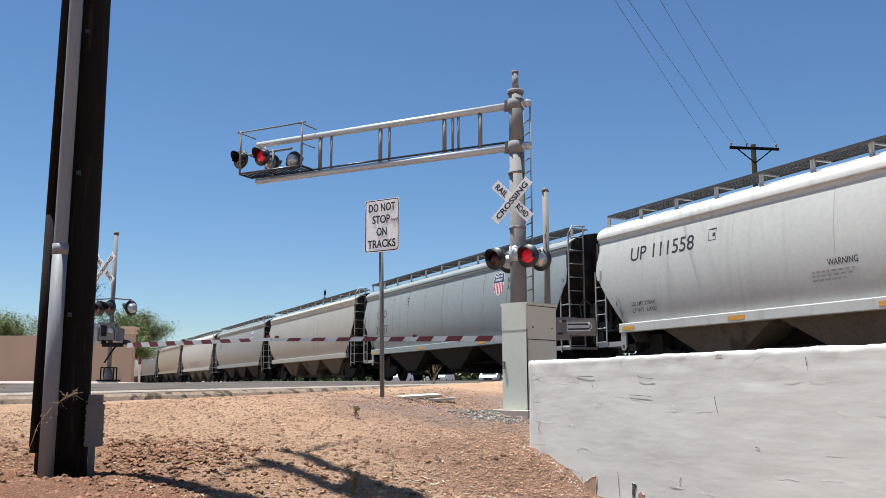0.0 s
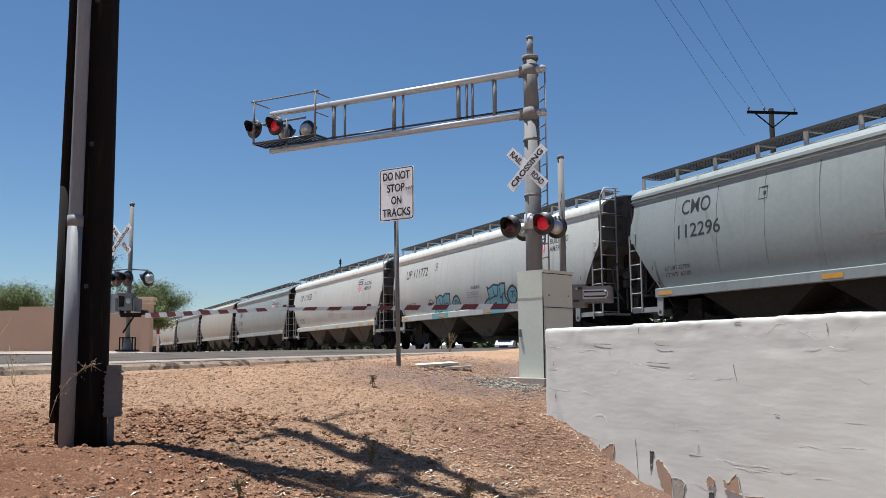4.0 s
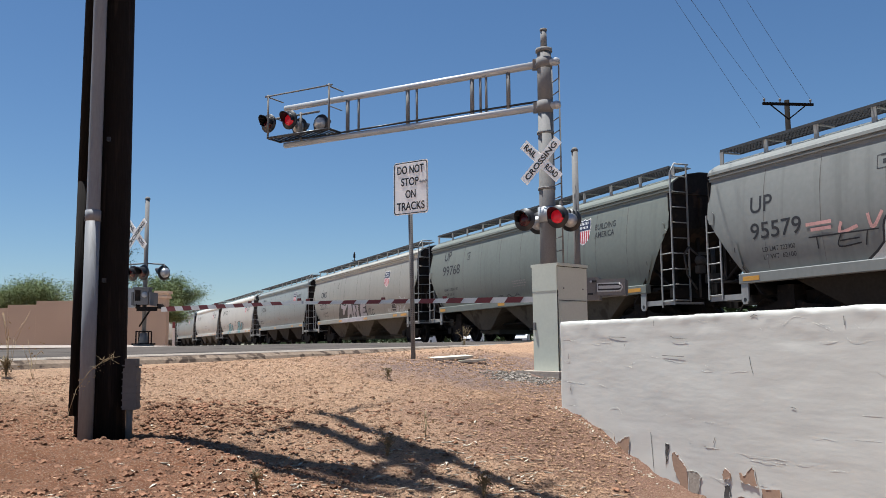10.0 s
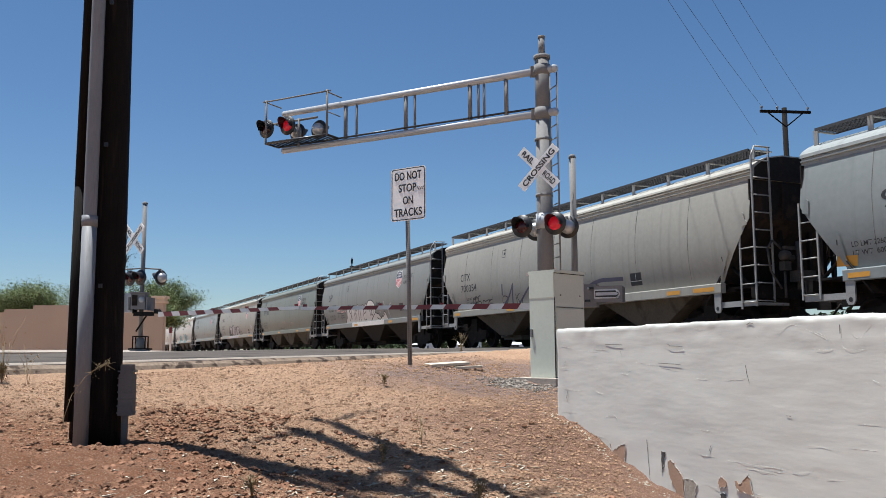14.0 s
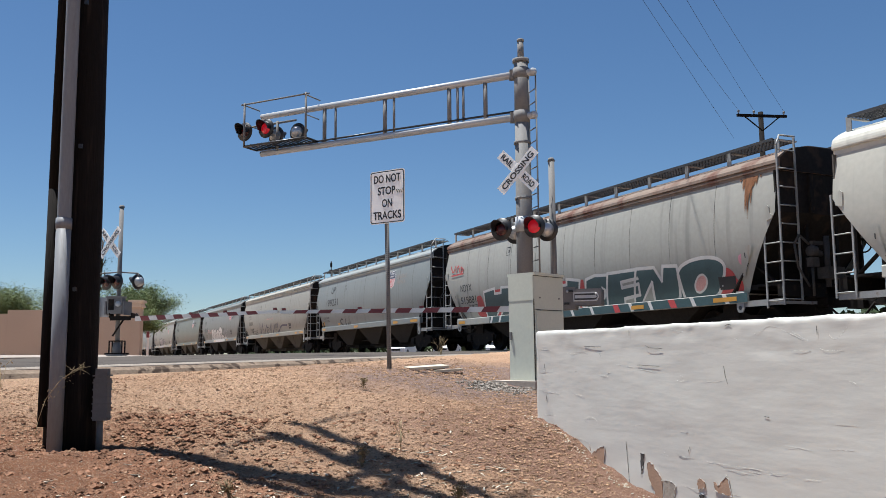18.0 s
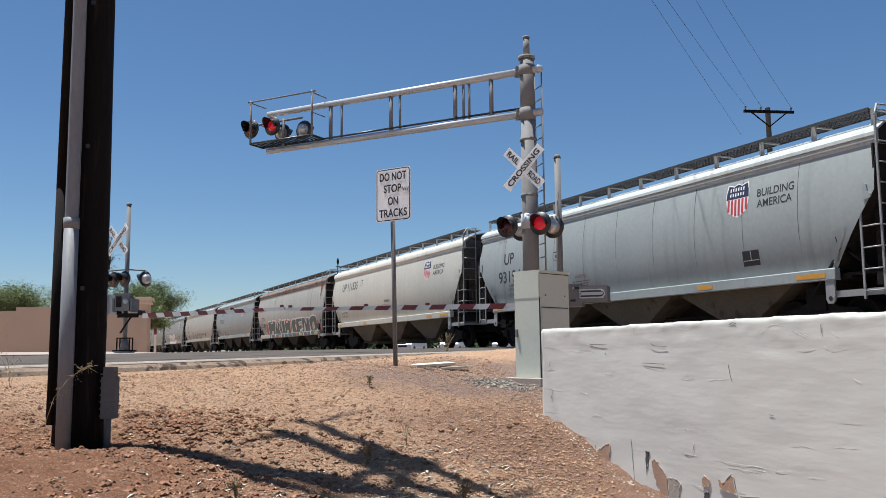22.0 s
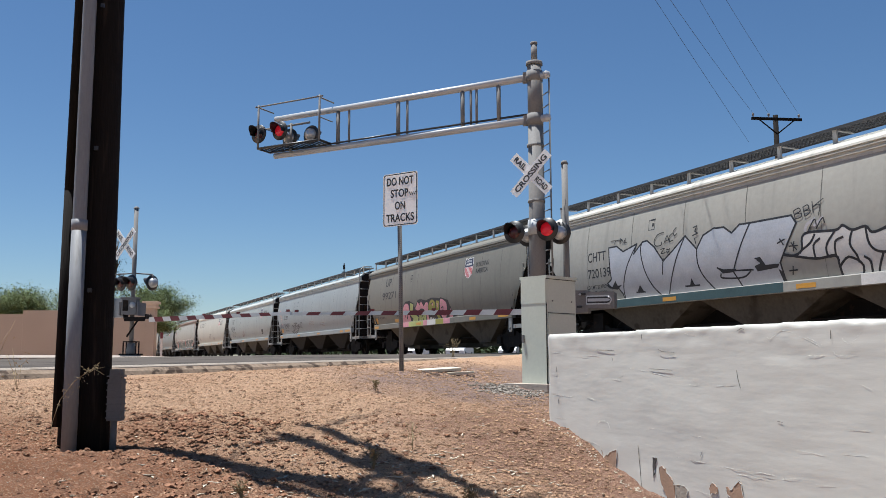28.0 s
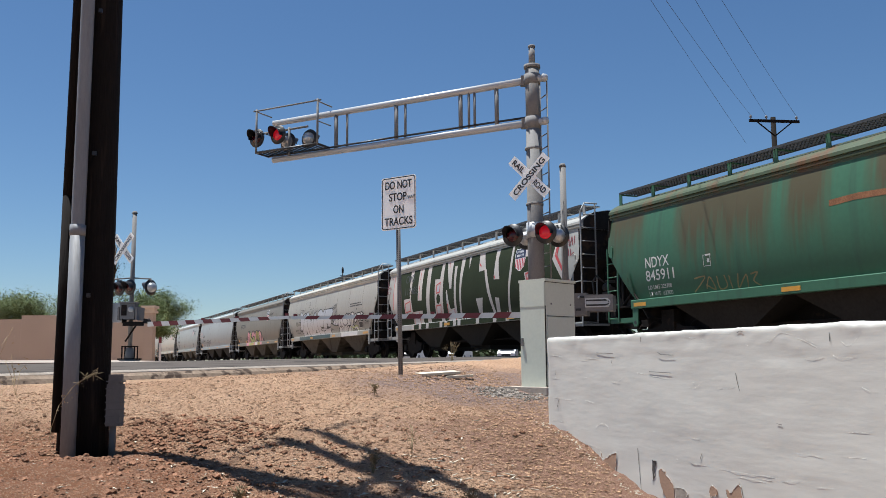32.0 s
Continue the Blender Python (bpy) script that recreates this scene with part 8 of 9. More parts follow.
paint(by[21], K[21], [(-5.69, 2.29), (-6.15, 2.3), (-6.15, 2.16), (-5.99, 2.14), (-5.95, 1.89), (-5.77, 1.89), (-5.8, 2.15), (-5.7, 2.16)], "white", "black", 0.06, curved=False)
paint(by[21], K[21], [(-6.55, 2.27), (-6.29, 2.33), (-6.15, 2.13), (-6.22, 1.9), (-6.5, 1.89), (-6.49, 2.03), (-6.36, 2.05), (-6.38, 2.16), (-6.53, 2.15)], "white", "black", 0.06, curved=False)
for q in ([(-4.52, 1.65), (-4.95, 1.59), (-5.26, 1.66), (-5.65, 1.6), (-5.63, 1.31)], [(-4.8, 1.36), (-4.9, 1.56)],):
    stroke(by[21], K[21], q, "lime", 0.06)
for q in ([(-6.82, 1.91), (-6.79, 1.73), (-6.98, 1.8), (-6.82, 1.91)], [(-7.06, 1.84), (-7.04, 1.72)], [(-7.1, 1.71), (-7.19, 1.83), (-7.24, 1.71)], [(-7.29, 1.71), (-7.32, 1.83), (-7.39, 1.77)],):
    stroke(by[21], K[21], q, "black", 0.03)
for q in ([(-6.61, 1.43), (-6.75, 1.45), (-6.61, 1.36), (-6.73, 1.33)], [(-6.84, 1.45), (-6.81, 1.32)], [(-6.94, 1.43), (-6.92, 1.31)], [(-6.97, 1.31), (-7.06, 1.42)],):
    stroke(by[21], K[21], q, "black", 0.035)
paint(by[21], K[21], [(-5.89, 1.83), (-6.45, 1.84), (-6.41, 1.55), (-5.87, 1.54)], "black", "white", 0.02, curved=False)
for q in ([(-5.56, 2.55), (-5.69, 2.46)], [(-5.69, 2.55), (-5.57, 2.46)], [(-6.58, 2.26), (-6.74, 2.18)], [(-6.75, 2.25), (-6.59, 2.17)], [(-0.96, 2.23), (-1.16, 2.29)], [(-1.03, 2.31), (-1.12, 2.18)],):
    stroke(by[21], K[21], q, "black", 0.035)
sill_paint(by[21], 5.45, -1.04, "teal", 0.0, 0)
sill_paint(by[21], -3.02, -5.72, "white", 0.0, 0)
stencil(by[14], K[14], "DO NOT HAMMER ON CAR", 1.7, 2.32, 0.11, 1.95, SPRAY["rose"])
tag(by[14], K[14], 5.2, 4.35, 1.42, 1.75, 3, "black", 0.035, 34)
tag(by[14], K[14], 6.0, 5.3, 1.45, 1.9, 3, "black", 0.04, 33)
for i, x, z in ((13, -4.66, 1.72), (18, -4.75, 1.65), (14, -4.03, 1.58)):
    box_mark = flat("data_panel", by[i], K[i], [[(x, z), (x - 0.5, z), (x - 0.5, z + 0.34), (x, z + 0.34)]], MARK, 0.006, "black stencilled data panel")
    tagged(flat("panel_line", box_mark, K[i], ribbon([(x - 0.02, z + 0.12), (x - 0.48, z + 0.12)], 0.015) + ribbon([(x - 0.25, z + 0.12), (x - 0.25, z + 0.33)], 0.015), MARK_WHITE, 0.008), kind="stuff")
SPRAY["brown"] = surface("rust_brown", (0.26, 0.21, 0.11), 0.85, 0, 0.4, 3, 30, 0)
for q in ([(4.67, 1.76), (4.3, 1.78), (4.5, 1.6), (4.75, 1.44)], [(4.3, 1.5), (4.15, 1.76), (4.0, 1.45), (4.3, 1.58)], [(3.9, 1.74), (3.85, 1.45), (3.6, 1.5), (3.65, 1.74)], [(3.5, 1.72), (3.45, 1.44)], [(3.2, 1.74), (3.25, 1.42), (2.95, 1.7), (2.95, 1.4)], [(2.8, 1.7), (2.6, 1.72), (2.75, 1.55), (2.55, 1.42)], [(4.75, 1.4), (4.0, 1.36), (3.4, 1.4)]):
    stroke(by[23], K[23], q, "brown", 0.035)
flat("sprayed_patch", by[23], K[23], [[(0.5, 2.97), (-0.2, 3.0), (-0.85, 2.97), (-0.85, 2.85), (-0.1, 2.87), (0.5, 2.84)]], RUST_RUN, 0.003)
tag(by[12], K[12], 1.8, 0.2, 1.5, 1.6, 5, "black", 0.02, 78)
tag(by[4], K[4], 3, -2, 1.5, 2.0, 6, "violet", 0.06, 79)
# the wagon sprayed green all over, with pale letters left bare
g = by[22]
flat("sprayed_field", g, K[22], [[(6.62, 3.72), (-6.78, 3.72), (-6.52, 2.95), (-7.39, 1.92), (-6.85, 1.3), (6.79, 1.3), (6.89, 2.4)]], SPRAY["dark_green"], 0.0005, "dark green sprayed field")
for q in ([(7.05, 3.72), (6.84, 3.86), (6.77, 3), (6.76, 1.63), (7.27, 1.66), (7.33, 2.69), (7.26, 3.28)], [(5.39, 3.84), (5.01, 3.84), (5.12, 3), (5.17, 2.53), (5, 1.88), (5.9, 1.87), (5.96, 2.52), (5.28, 2.53), (5.34, 3.03)], [(4.39, 3.81), (3.92, 3.78), (3.97, 2.36), (4.4, 2.38)], [(3.5, 3.81), (3.13, 3.8), (3.09, 3.05), (3.16, 2.12), (3.16, 1.25), (3.53, 1.24), (3.49, 2.15), (3.47, 3.1)], [(4.99, 1.93), (3.95, 1.94), (3.95, 1.24), (5.06, 1.24)], [(2.61, 3.12), (2.12, 3.1), (2.05, 3.73), (1.82, 3.82), (1.79, 3.16), (1.82, 2.1), (1.83, 1.22), (2.13, 1.21), (2.15, 1.7), (2.59, 1.68)],):
    flat("sprayed_shape", g, K[22], [q], SPRAY["bare"], 0.0018)
for q in ([(1.58, 3.75), (0.99, 3.76), (0.98, 2.63), (1.17, 2.63), (1.34, 3.09)], [(0.8, 3.47), (0.57, 3.47), (0.58, 2.41), (0.59, 1.96), (0.59, 1.17), (1.5, 1.2), (1.43, 1.82), (1.5, 2.6), (1.4, 2.61), (1.26, 2.09), (1.15, 1.84), (0.77, 1.86), (0.75, 2.71)], [(0.22, 3.77), (-0.07, 3.76), (-0.05, 3.36), (0.07, 2.72), (0.16, 1.81), (0.19, 1.19), (0.35, 1.19), (0.29, 1.93), (0.24, 2.8)], [(-1.13, 2.09), (-1.68, 2.09), (-1.43, 1.2), (-1.32, 1.21), (-1.22, 1.77)],):
    flat("sprayed_shape", g, K[22], [q], SPRAY["bare"], 0.0018)
for q in ([(-0.37, 3.86), (-0.63, 3.87), (-0.53, 3.25)], [(-1.26, 3.99), (-1.6, 4), (-1.75, 3.57), (-1.94, 3.08), (-1.38, 3.05)], [(-1.82, 3.07), (-1.99, 3.08), (-2.27, 2.3), (-2.64, 1.29), (-2.48, 1.27), (-2.08, 2.24)], [(-2.65, 3.75), (-2.79, 4.02), (-2.95, 3.78), (-2.85, 3.34), (-3.01, 2.64), (-2.58, 2.66)], [(-2.63, 2.04), (-2.93, 1.99), (-2.9, 1.51), (-2.65, 1.51)], [(-3.84, 3.87), (-3.97, 3.89), (-3.89, 2.79), (-3.76, 2.28), (-3.62, 1.27), (-3.45, 1.27), (-3.64, 2.29), (-3.76, 2.94)], [(-4.48, 3.56), (-4.95, 3.56), (-4.97, 3.21), (-4.61, 3.24)],):
    flat("sprayed_shape", g, K[22], [q], SPRAY["bare"], 0.0018)
for q in ([(-5.44, 3.66), (-5.57, 3.82), (-5.58, 3.19), (-5.69, 2.89), (-5.28, 1.87), (-5.3, 1.21), (-5.12, 1.21), (-5.03, 1.83), (-4.76, 2.7), (-5.45, 2.73), (-5.49, 3.02)], [(-5.93, 3.72), (-6.35, 3.73), (-6.17, 3.43)], [(-6.16, 1.91), (-6.5, 1.23), (-5.98, 1.21)], [(-6.78, 3.81), (-7.01, 3.82), (-6.92, 3.51), (-6.78, 3.03), (-7.56, 2.04), (-7.39, 1.92), (-6.52, 2.95), (-6.69, 3.44)],):
    flat("sprayed_shape", g, K[22], [q], SPRAY["bare"], 0.0018)
for q in ([(7.31, 3.77), (7.28, 3.06), (7.28, 1.81)], [(4.21, 3.75), (4.2, 3.26)], [(4.24, 2.99), (4.27, 2.45)], [(4.91, 1.9), (4.97, 1.3)], [(4.31, 1.87), (4.29, 1.29)], [(5.82, 2.32), (5.25, 2.4), (5.24, 1.98), (5.82, 1.95), (5.82, 2.32)], [(2.43, 2.86), (2.07, 2.96), (2.11, 2.57), (2.43, 2.55), (2.43, 2.86)], [(2.45, 2.04), (2.01, 2.06), (2.1, 1.71), (2.48, 1.71), (2.45, 2.04)], [(0.79, 1.81), (0.8, 1.23)], [(1.37, 3.75), (1.29, 3.49)], [(1.39, 2.05), (1.4, 1.25)],):
    stroke(g, K[22], q, "red", 0.05, curved=False)
for q in ([(-6.95, 3.84), (-6.84, 3.53), (-6.7, 3.05), (-7.54, 2.06)], [(-7.01, 3.82), (-6.91, 3.52), (-6.78, 3.03), (-7.59, 2.08)], [(-4.88, 2.65), (-5.1, 2.66), (-4.96, 2.35), (-4.88, 2.65)], [(-1.41, 3.33), (-1.53, 3.24)], [(-2.62, 2.78), (-2.68, 2.7)],):
    stroke(g, K[22], q, "red", 0.06, curved=False)
flat("sprayed_patch", g, K[22], [[(4.74, 1.87), (4.35, 1.86), (4.37, 1.29), (4.86, 1.3)]], SPRAY["silver"], 0.0026)
flat("sprayed_patch", g, K[22], [[(2.38, 2.76), (2.12, 2.87), (2.16, 2.61), (2.38, 2.59)]], SPRAY["silver"], 0.0026)
flat("sprayed_patch", g, K[22], [[(2.41, 2.01), (2.08, 2.02), (2.14, 1.75), (2.43, 1.74)]], SPRAY["silver"], 0.0026)
flat("sprayed_patch", g, K[22], [[(1.32, 1.74), (0.83, 1.8), (0.85, 1.26), (1.36, 1.25)]], SPRAY["silver"], 0.0026)
flat("sprayed_patch", g, K[22], [[(2.45, 2.33), (2.37, 2.49), (2.2, 2.51), (2.07, 2.39), (2.09, 2.2), (2.24, 2.09), (2.4, 2.15)]], SPRAY["dark_green"], 0.0026)
sill_paint(g, 5.0, -6.47, "dark_green")
sill_paint(g, 5.07, 4.81, "bare", 0.02, 0.002)
sill_paint(g, 4.27, 4.01, "bare", 0.02, 0.002)
sill_paint(g, 3.49, 3.23, "bare", 0.02, 0.002)
sill_paint(g, 2.11, 1.85, "bare", 0.02, 0.002)
sill_paint(g, 1.64, 1.38, "bare", 0.02, 0.002)
sill_paint(g, 0.83, 0.57, "bare", 0.02, 0.002)
sill_paint(g, 0.43, 0.17, "bare", 0.02, 0.002)
sill_paint(g, -1.16, -1.42, "bare", 0.02, 0.002)
sill_paint(g, -2.51, -2.77, "bare", 0.02, 0.002)
sill_paint(g, -3.46, -3.72, "bare", 0.02, 0.002)
sill_paint(g, -5.14, -5.4, "bare", 0.02, 0.002)
sill_paint(g, -5.95, -6.48, "rose", 0.02, 0.002)
for q in ([(0.01, 1.37), (-0.07, 1.55), (-0.23, 1.5), (-0.14, 1.41), (-0.29, 1.35)], [(-0.36, 1.39), (-0.44, 1.54), (-0.58, 1.47), (-0.73, 1.54)],):
    stroke(g, K[22], q, "silver", 0.04)
for q in ([(-4.28, 1.49), (-4.3, 1.33)], [(-4.4, 1.45), (-4.4, 1.33)], [(-4.6, 1.49), (-4.58, 1.34)], [(-4.74, 1.48), (-4.79, 1.34)], [(-3.41, 1.51), (-3.42, 1.35), (-3.27, 1.4), (-3.41, 1.51)],):
    stroke(g, K[22], q, "silver", 0.03)
for q in ([(8.19, 3.79), (8.07, 3.58)], [(7.98, 3.76), (7.88, 3.55)], [(8.16, 3.69), (7.93, 3.66)], [(7.74, 3.53), (7.68, 3.72), (7.5, 3.52)], [(8.14, 3.51), (8.07, 3.32)], [(7.94, 3.48), (8.08, 3.4), (7.87, 3.28)], [(8.08, 3.25), (8.03, 3.11), (7.87, 3.17), (8.08, 3.25)], [(7.75, 3.08), (7.75, 3.22), (7.6, 3.1)], [(8.04, 3.04), (8, 2.88), (7.84, 2.94), (8.04, 3.04)], [(7.77, 3.01), (7.6, 2.84)],):
    stroke(g, K[22], q, "maroon", 0.03, curved=False)
for q in ([(-7.18, 3.57), (-7.25, 3.28)], [(-7.4, 3.55), (-7.46, 3.27)], [(-7.2, 3.43), (-7.45, 3.42)], [(-7.51, 3.26), (-7.57, 3.53), (-7.67, 3.26)], [(-7.72, 3.52), (-7.75, 3.3)], [(-7.19, 3.17), (-7.22, 2.98), (-7.38, 3.05), (-7.19, 3.17)], [(-7.44, 3.16), (-7.48, 2.95)], [(-7.57, 3.14), (-7.6, 2.95), (-7.76, 3.02)],):
    stroke(g, K[22], q, "maroon", 0.035, curved=False)
for q in ([(-5.4, 2.1), (-6.14, 2.09)], [(-5.38, 2), (-6.12, 1.97)], [(-5.36, 1.88), (-5.8, 1.87)], [(-5.44, 1.67), (-5.92, 1.68)],):
    stroke(g, K[22], q, "silver", 0.03)

# ---------------------------------------------------------------- flaked paint on the white wall
def flakes():
    """Bare patches, peeled edges, cracks and folds of old paint on the face of the wall."""
    rng = random.Random(4)
    BLOCK_PALE = surface("bare_grey_block", (0.36, 0.32, 0.27), 0.95, 0, 0.2, 9, 60, 0.3)
    # dark grey for cracks and for shade painted beside peeled edges
    PEEL_DARK = surface("peeled_shadow_grey", (0.10, 0.095, 0.09), 0.9, 0, 0.4, 9, 60, 0.3)
    mats = (BLOCK_BARE, BLOCK_PALE, PEEL_DARK)
    side = Matrix(((1, 0, 0, 0), (0, 0, 1, 0), (0, 1, 0, 0), (0, 0, 0, 1)))

    def bare(outline, k):
        edge = []
        for (x0, z0), (x1, z1) in zip(outline, outline[1:] + outline[:1]):
            for j in range(4):
                edge.append((x0 + (x1 - x0) * j / 4 + rng.gauss(0, 0.004), z0 + (z1 - z0) * j / 4 + rng.gauss(0, 0.004)))
        bm = bmesh.new()
        prism(bm, edge, 0.0008, 0.0055, side)
        p = part("bare_patch", bm, mats[k], WALL, "bare tan block and painted shadow grey where paint has flaked off")
        bm = bmesh.new()
        for (x0, z0), (x1, z1) in zip(edge, edge[1:] + edge[:1]):
            if rng.random() < 0.45:
                d = Vector((x1 - x0, 0, z1 - z0))
                box(bm, ((x0 + x1) / 2, 0.0068, (z0 + z1) / 2), (d.length * 1.1, rng.uniform(0.003, 0.006), 0.0022), d.to_track_quat("X", "Y").to_matrix())
        tagged(part("curled_paint", bm, WALL_PAINT, p), kind="stuff")

    def crack(pts):
        bm = bmesh.new()
        for (x0, z0), (x1, z1) in zip(pts, pts[1:]):
            d = Vector((x1 - x0, 0, z1 - z0))
            box(bm, ((x0 + x1) / 2, 0.004, (z0 + z1) / 2), (d.length * 1.05, rng.uniform(0.002, 0.004), 0.0016), d.to_track_quat("X", "Y").to_matrix())
        part("crack", bm, PEEL_DARK, WALL, "dark crack in the paint")

    def fold(pts):
        line = curve_through([(x, z + rng.gauss(0, 0.003)) for x, z in pts], 5)
        bm = bmesh.new()
        n = len(line) - 1
        for j, ((x0, z0), (x1, z1)) in enumerate(zip(line, line[1:])):
            r = 0.0002 + 0.00045 * math.sin(math.pi * (j + 0.5) / n) * rng.uniform(0.3, 1.3)
            tube(bm, (x0, 0.0045 * noise.noise(Vector((x0 * 9, z0 * 9, 3))), z0), (x1, 0.0045 * noise.noise(Vector((x1 * 9, z1 * 9, 3))), z1), r, r, 6)
        part("paint_ridge", bm, WALL_PAINT, WALL)

    bare([(6.52, -0.97), (6.48, -1.038), (6.42, -1.013), (6.35, -0.971), (6.28, -0.963), (6.3, -1.115), (6.33, -1.263), (6.43, -1.238), (6.5, -1.161), (6.47, -1.061)], 0)
    bare([(5.73, -1.056), (5.69, -1.025), (5.64, -1.063), (5.58, -1.11), (5.55, -1.159), (5.54, -1.369), (5.66, -1.387), (5.64, -1.256), (5.71, -1.158)], 0)
    bare([(5.54, -1.158), (5.43, -1.155), (5.39, -1.18), (5.42, -1.289), (5.48, -1.36), (5.54, -1.368)], 1)
    bare([(5.16, -1.119), (5.12, -1.088), (5.07, -1.107), (5.08, -1.158), (5.15, -1.173)], 0)
    bare([(4.98, -1.101), (4.93, -1.118), (4.86, -1.038), (4.83, -1.067), (4.8, -1.174), (4.87, -1.172), (4.97, -1.156)], 0)
    bare([(4.77, -1.181), (4.6, -1.164), (4.58, -1.256), (4.77, -1.286)], 0)
    bare([(5.8, -0.971), (5.76, -0.978), (5.78, -1.079), (5.81, -1.131)], 2)
    bare([(5.14, -1.21), (5.09, -1.196), (5.08, -1.297), (5.15, -1.308)], 2)
    bare([(6.63, -1.024), (6.66, -1.037), (6.67, -1.092), (6.64, -1.079)], 2)
    bare([(5.01, -1.271), (4.85, -1.256), (4.79, -1.309), (4.99, -1.341)], 0)
    for q in ([(5.99, -0.904), (5.98, -1.012), (5.96, -1.222), (5.98, -1.281)], [(4.83, -0.291), (4.82, -0.349), (4.8, -0.411)], [(6.32, -0.193), (6.31, -0.222)], [(6.54, -0.13), (6.3, -0.137)], [(5.8, -0.287), (5.54, -0.295)], [(5.69, -0.134), (5.65, -0.152), (5.5, -0.16)], [(5.24, -0.916), (5.22, -0.877)], [(7.22, -0.279), (7.23, -0.325)], [(7.19, -0.563), (7.21, -0.624)], [(4.47, -0.616), (4.43, -0.621)], [(4.8, -0.014), (4.77, 0), (4.74, -0.008)], [(4, -0.038), (4, -0.09)], [(5.9, -0.01), (5.9, -0.051)],):
        crack(q)
    for q in ([(6.74, -0.545), (6.58, -0.564)], [(6.59, -0.781), (6.52, -0.74), (6.42, -0.745), (6.39, -0.803)], [(5.58, -0.756), (5.41, -0.769)], [(5.05, -0.967), (4.83, -0.967), (4.59, -0.972), (4.4, -0.979)], [(4.18, -0.984), (4.03, -0.978)], [(5.49, -0.962), (5.19, -0.961)], [(4.72, -0.095), (4.67, -0.123), (4.62, -0.145)], [(4.69, -0.144), (4.62, -0.15)], [(4.29, -0.048), (4.18, -0.096), (4.05, -0.15)], [(4.2, -0.068), (4.11, -0.109), (4.05, -0.142)], [(4, -0.151), (3.96, -0.186), (3.81, -0.191)], [(3.79, -0.365), (3.73, -0.389)], [(6.75, -0.347), (6.55, -0.348)], [(7.31, -0.145), (7.08, -0.16)], [(7.32, -0.347), (7.16, -0.345)], [(5.38, -0.019), (5.16, -0.05), (4.93, -0.051)],):
        fold(q)
    for q in ([(4.89, 0.008), (4.78, -0.039), (4.67, -0.018), (4.51, -0.083)], [(4.51, -0.08), (4.41, -0.026), (4.31, -0.043)], [(3.92, -0.092), (3.86, -0.127), (3.77, -0.045)], [(4.21, -0.19), (4.03, -0.191)], [(5.27, -0.369), (5.3, -0.359)], [(6.11, -0.283), (5.88, -0.303), (5.73, -0.324), (5.56, -0.343)], [(5.9, -0.768), (5.61, -0.741), (5.41, -0.765), (5.16, -0.766), (4.96, -0.77)], [(3.98, -0.782), (3.76, -0.782)], [(3.91, -0.634), (3.75, -0.625)], [(5.52, -0.944), (5.19, -0.955)], [(6.93, -0.03), (7.03, -0.081)], [(7.32, -0.536), (6.95, -0.554)], [(7.33, -0.75), (6.91, -0.751)], [(6.91, -0.904), (6.64, -0.932), (6.51, -0.969)],):
        fold(q)
    for k in range(20):
        x, z, l = rng.uniform(2.5, 7.2), -0.18 - 0.2 * rng.randrange(6) + rng.gauss(0, 0.012), rng.uniform(0.04, 0.34)
        fold([(x, z), (x - l / 2, z + rng.gauss(0, 0.01)), (x - l, z + rng.gauss(0, 0.012))])


flakes()

# ---------------------------------------------------------------- ground clutter
def scatter_mesh(name, shapes, material, label, category):
    """Joined small pieces: a list of (vertices, faces)."""
    verts, faces = [], []
    for v, f in shapes:
        o = len(verts)
        verts += v
        faces += [tuple(i + o for i in q) for q in f]
    me = bpy.data.meshes.new(name)
    me.from_pydata(verts, [], faces)
    return tagged(put(name, me, material), label, category, kind="stuff")


def stone(rng, x, y, r):
    z = surface_at(x, y) + 0.2 * r
    vs = []
    for dx, dy, dz in ((1, 0, 0), (-1, 0, 0), (0, 1, 0), (0, -1, 0), (0, 0, 1), (0, 0, -1), (0.72, 0.72, 0.62), (-0.72, 0.72, 0.55), (0.72, -0.72, 0.62), (-0.72, -0.72, 0.55)):
        k = r * rng.uniform(0.75, 1.15)
        vs.append((x + dx * k, y + dy * k, z + dz * k * 0.75))
    return vs, [(0, 6, 4), (6, 2, 4), (2, 7, 4), (7, 1, 4), (1, 9, 4), (9, 3, 4), (3, 8, 4), (8, 0, 4), (0, 2, 6), (2, 1, 7), (1, 3, 9), (3, 0, 8)]


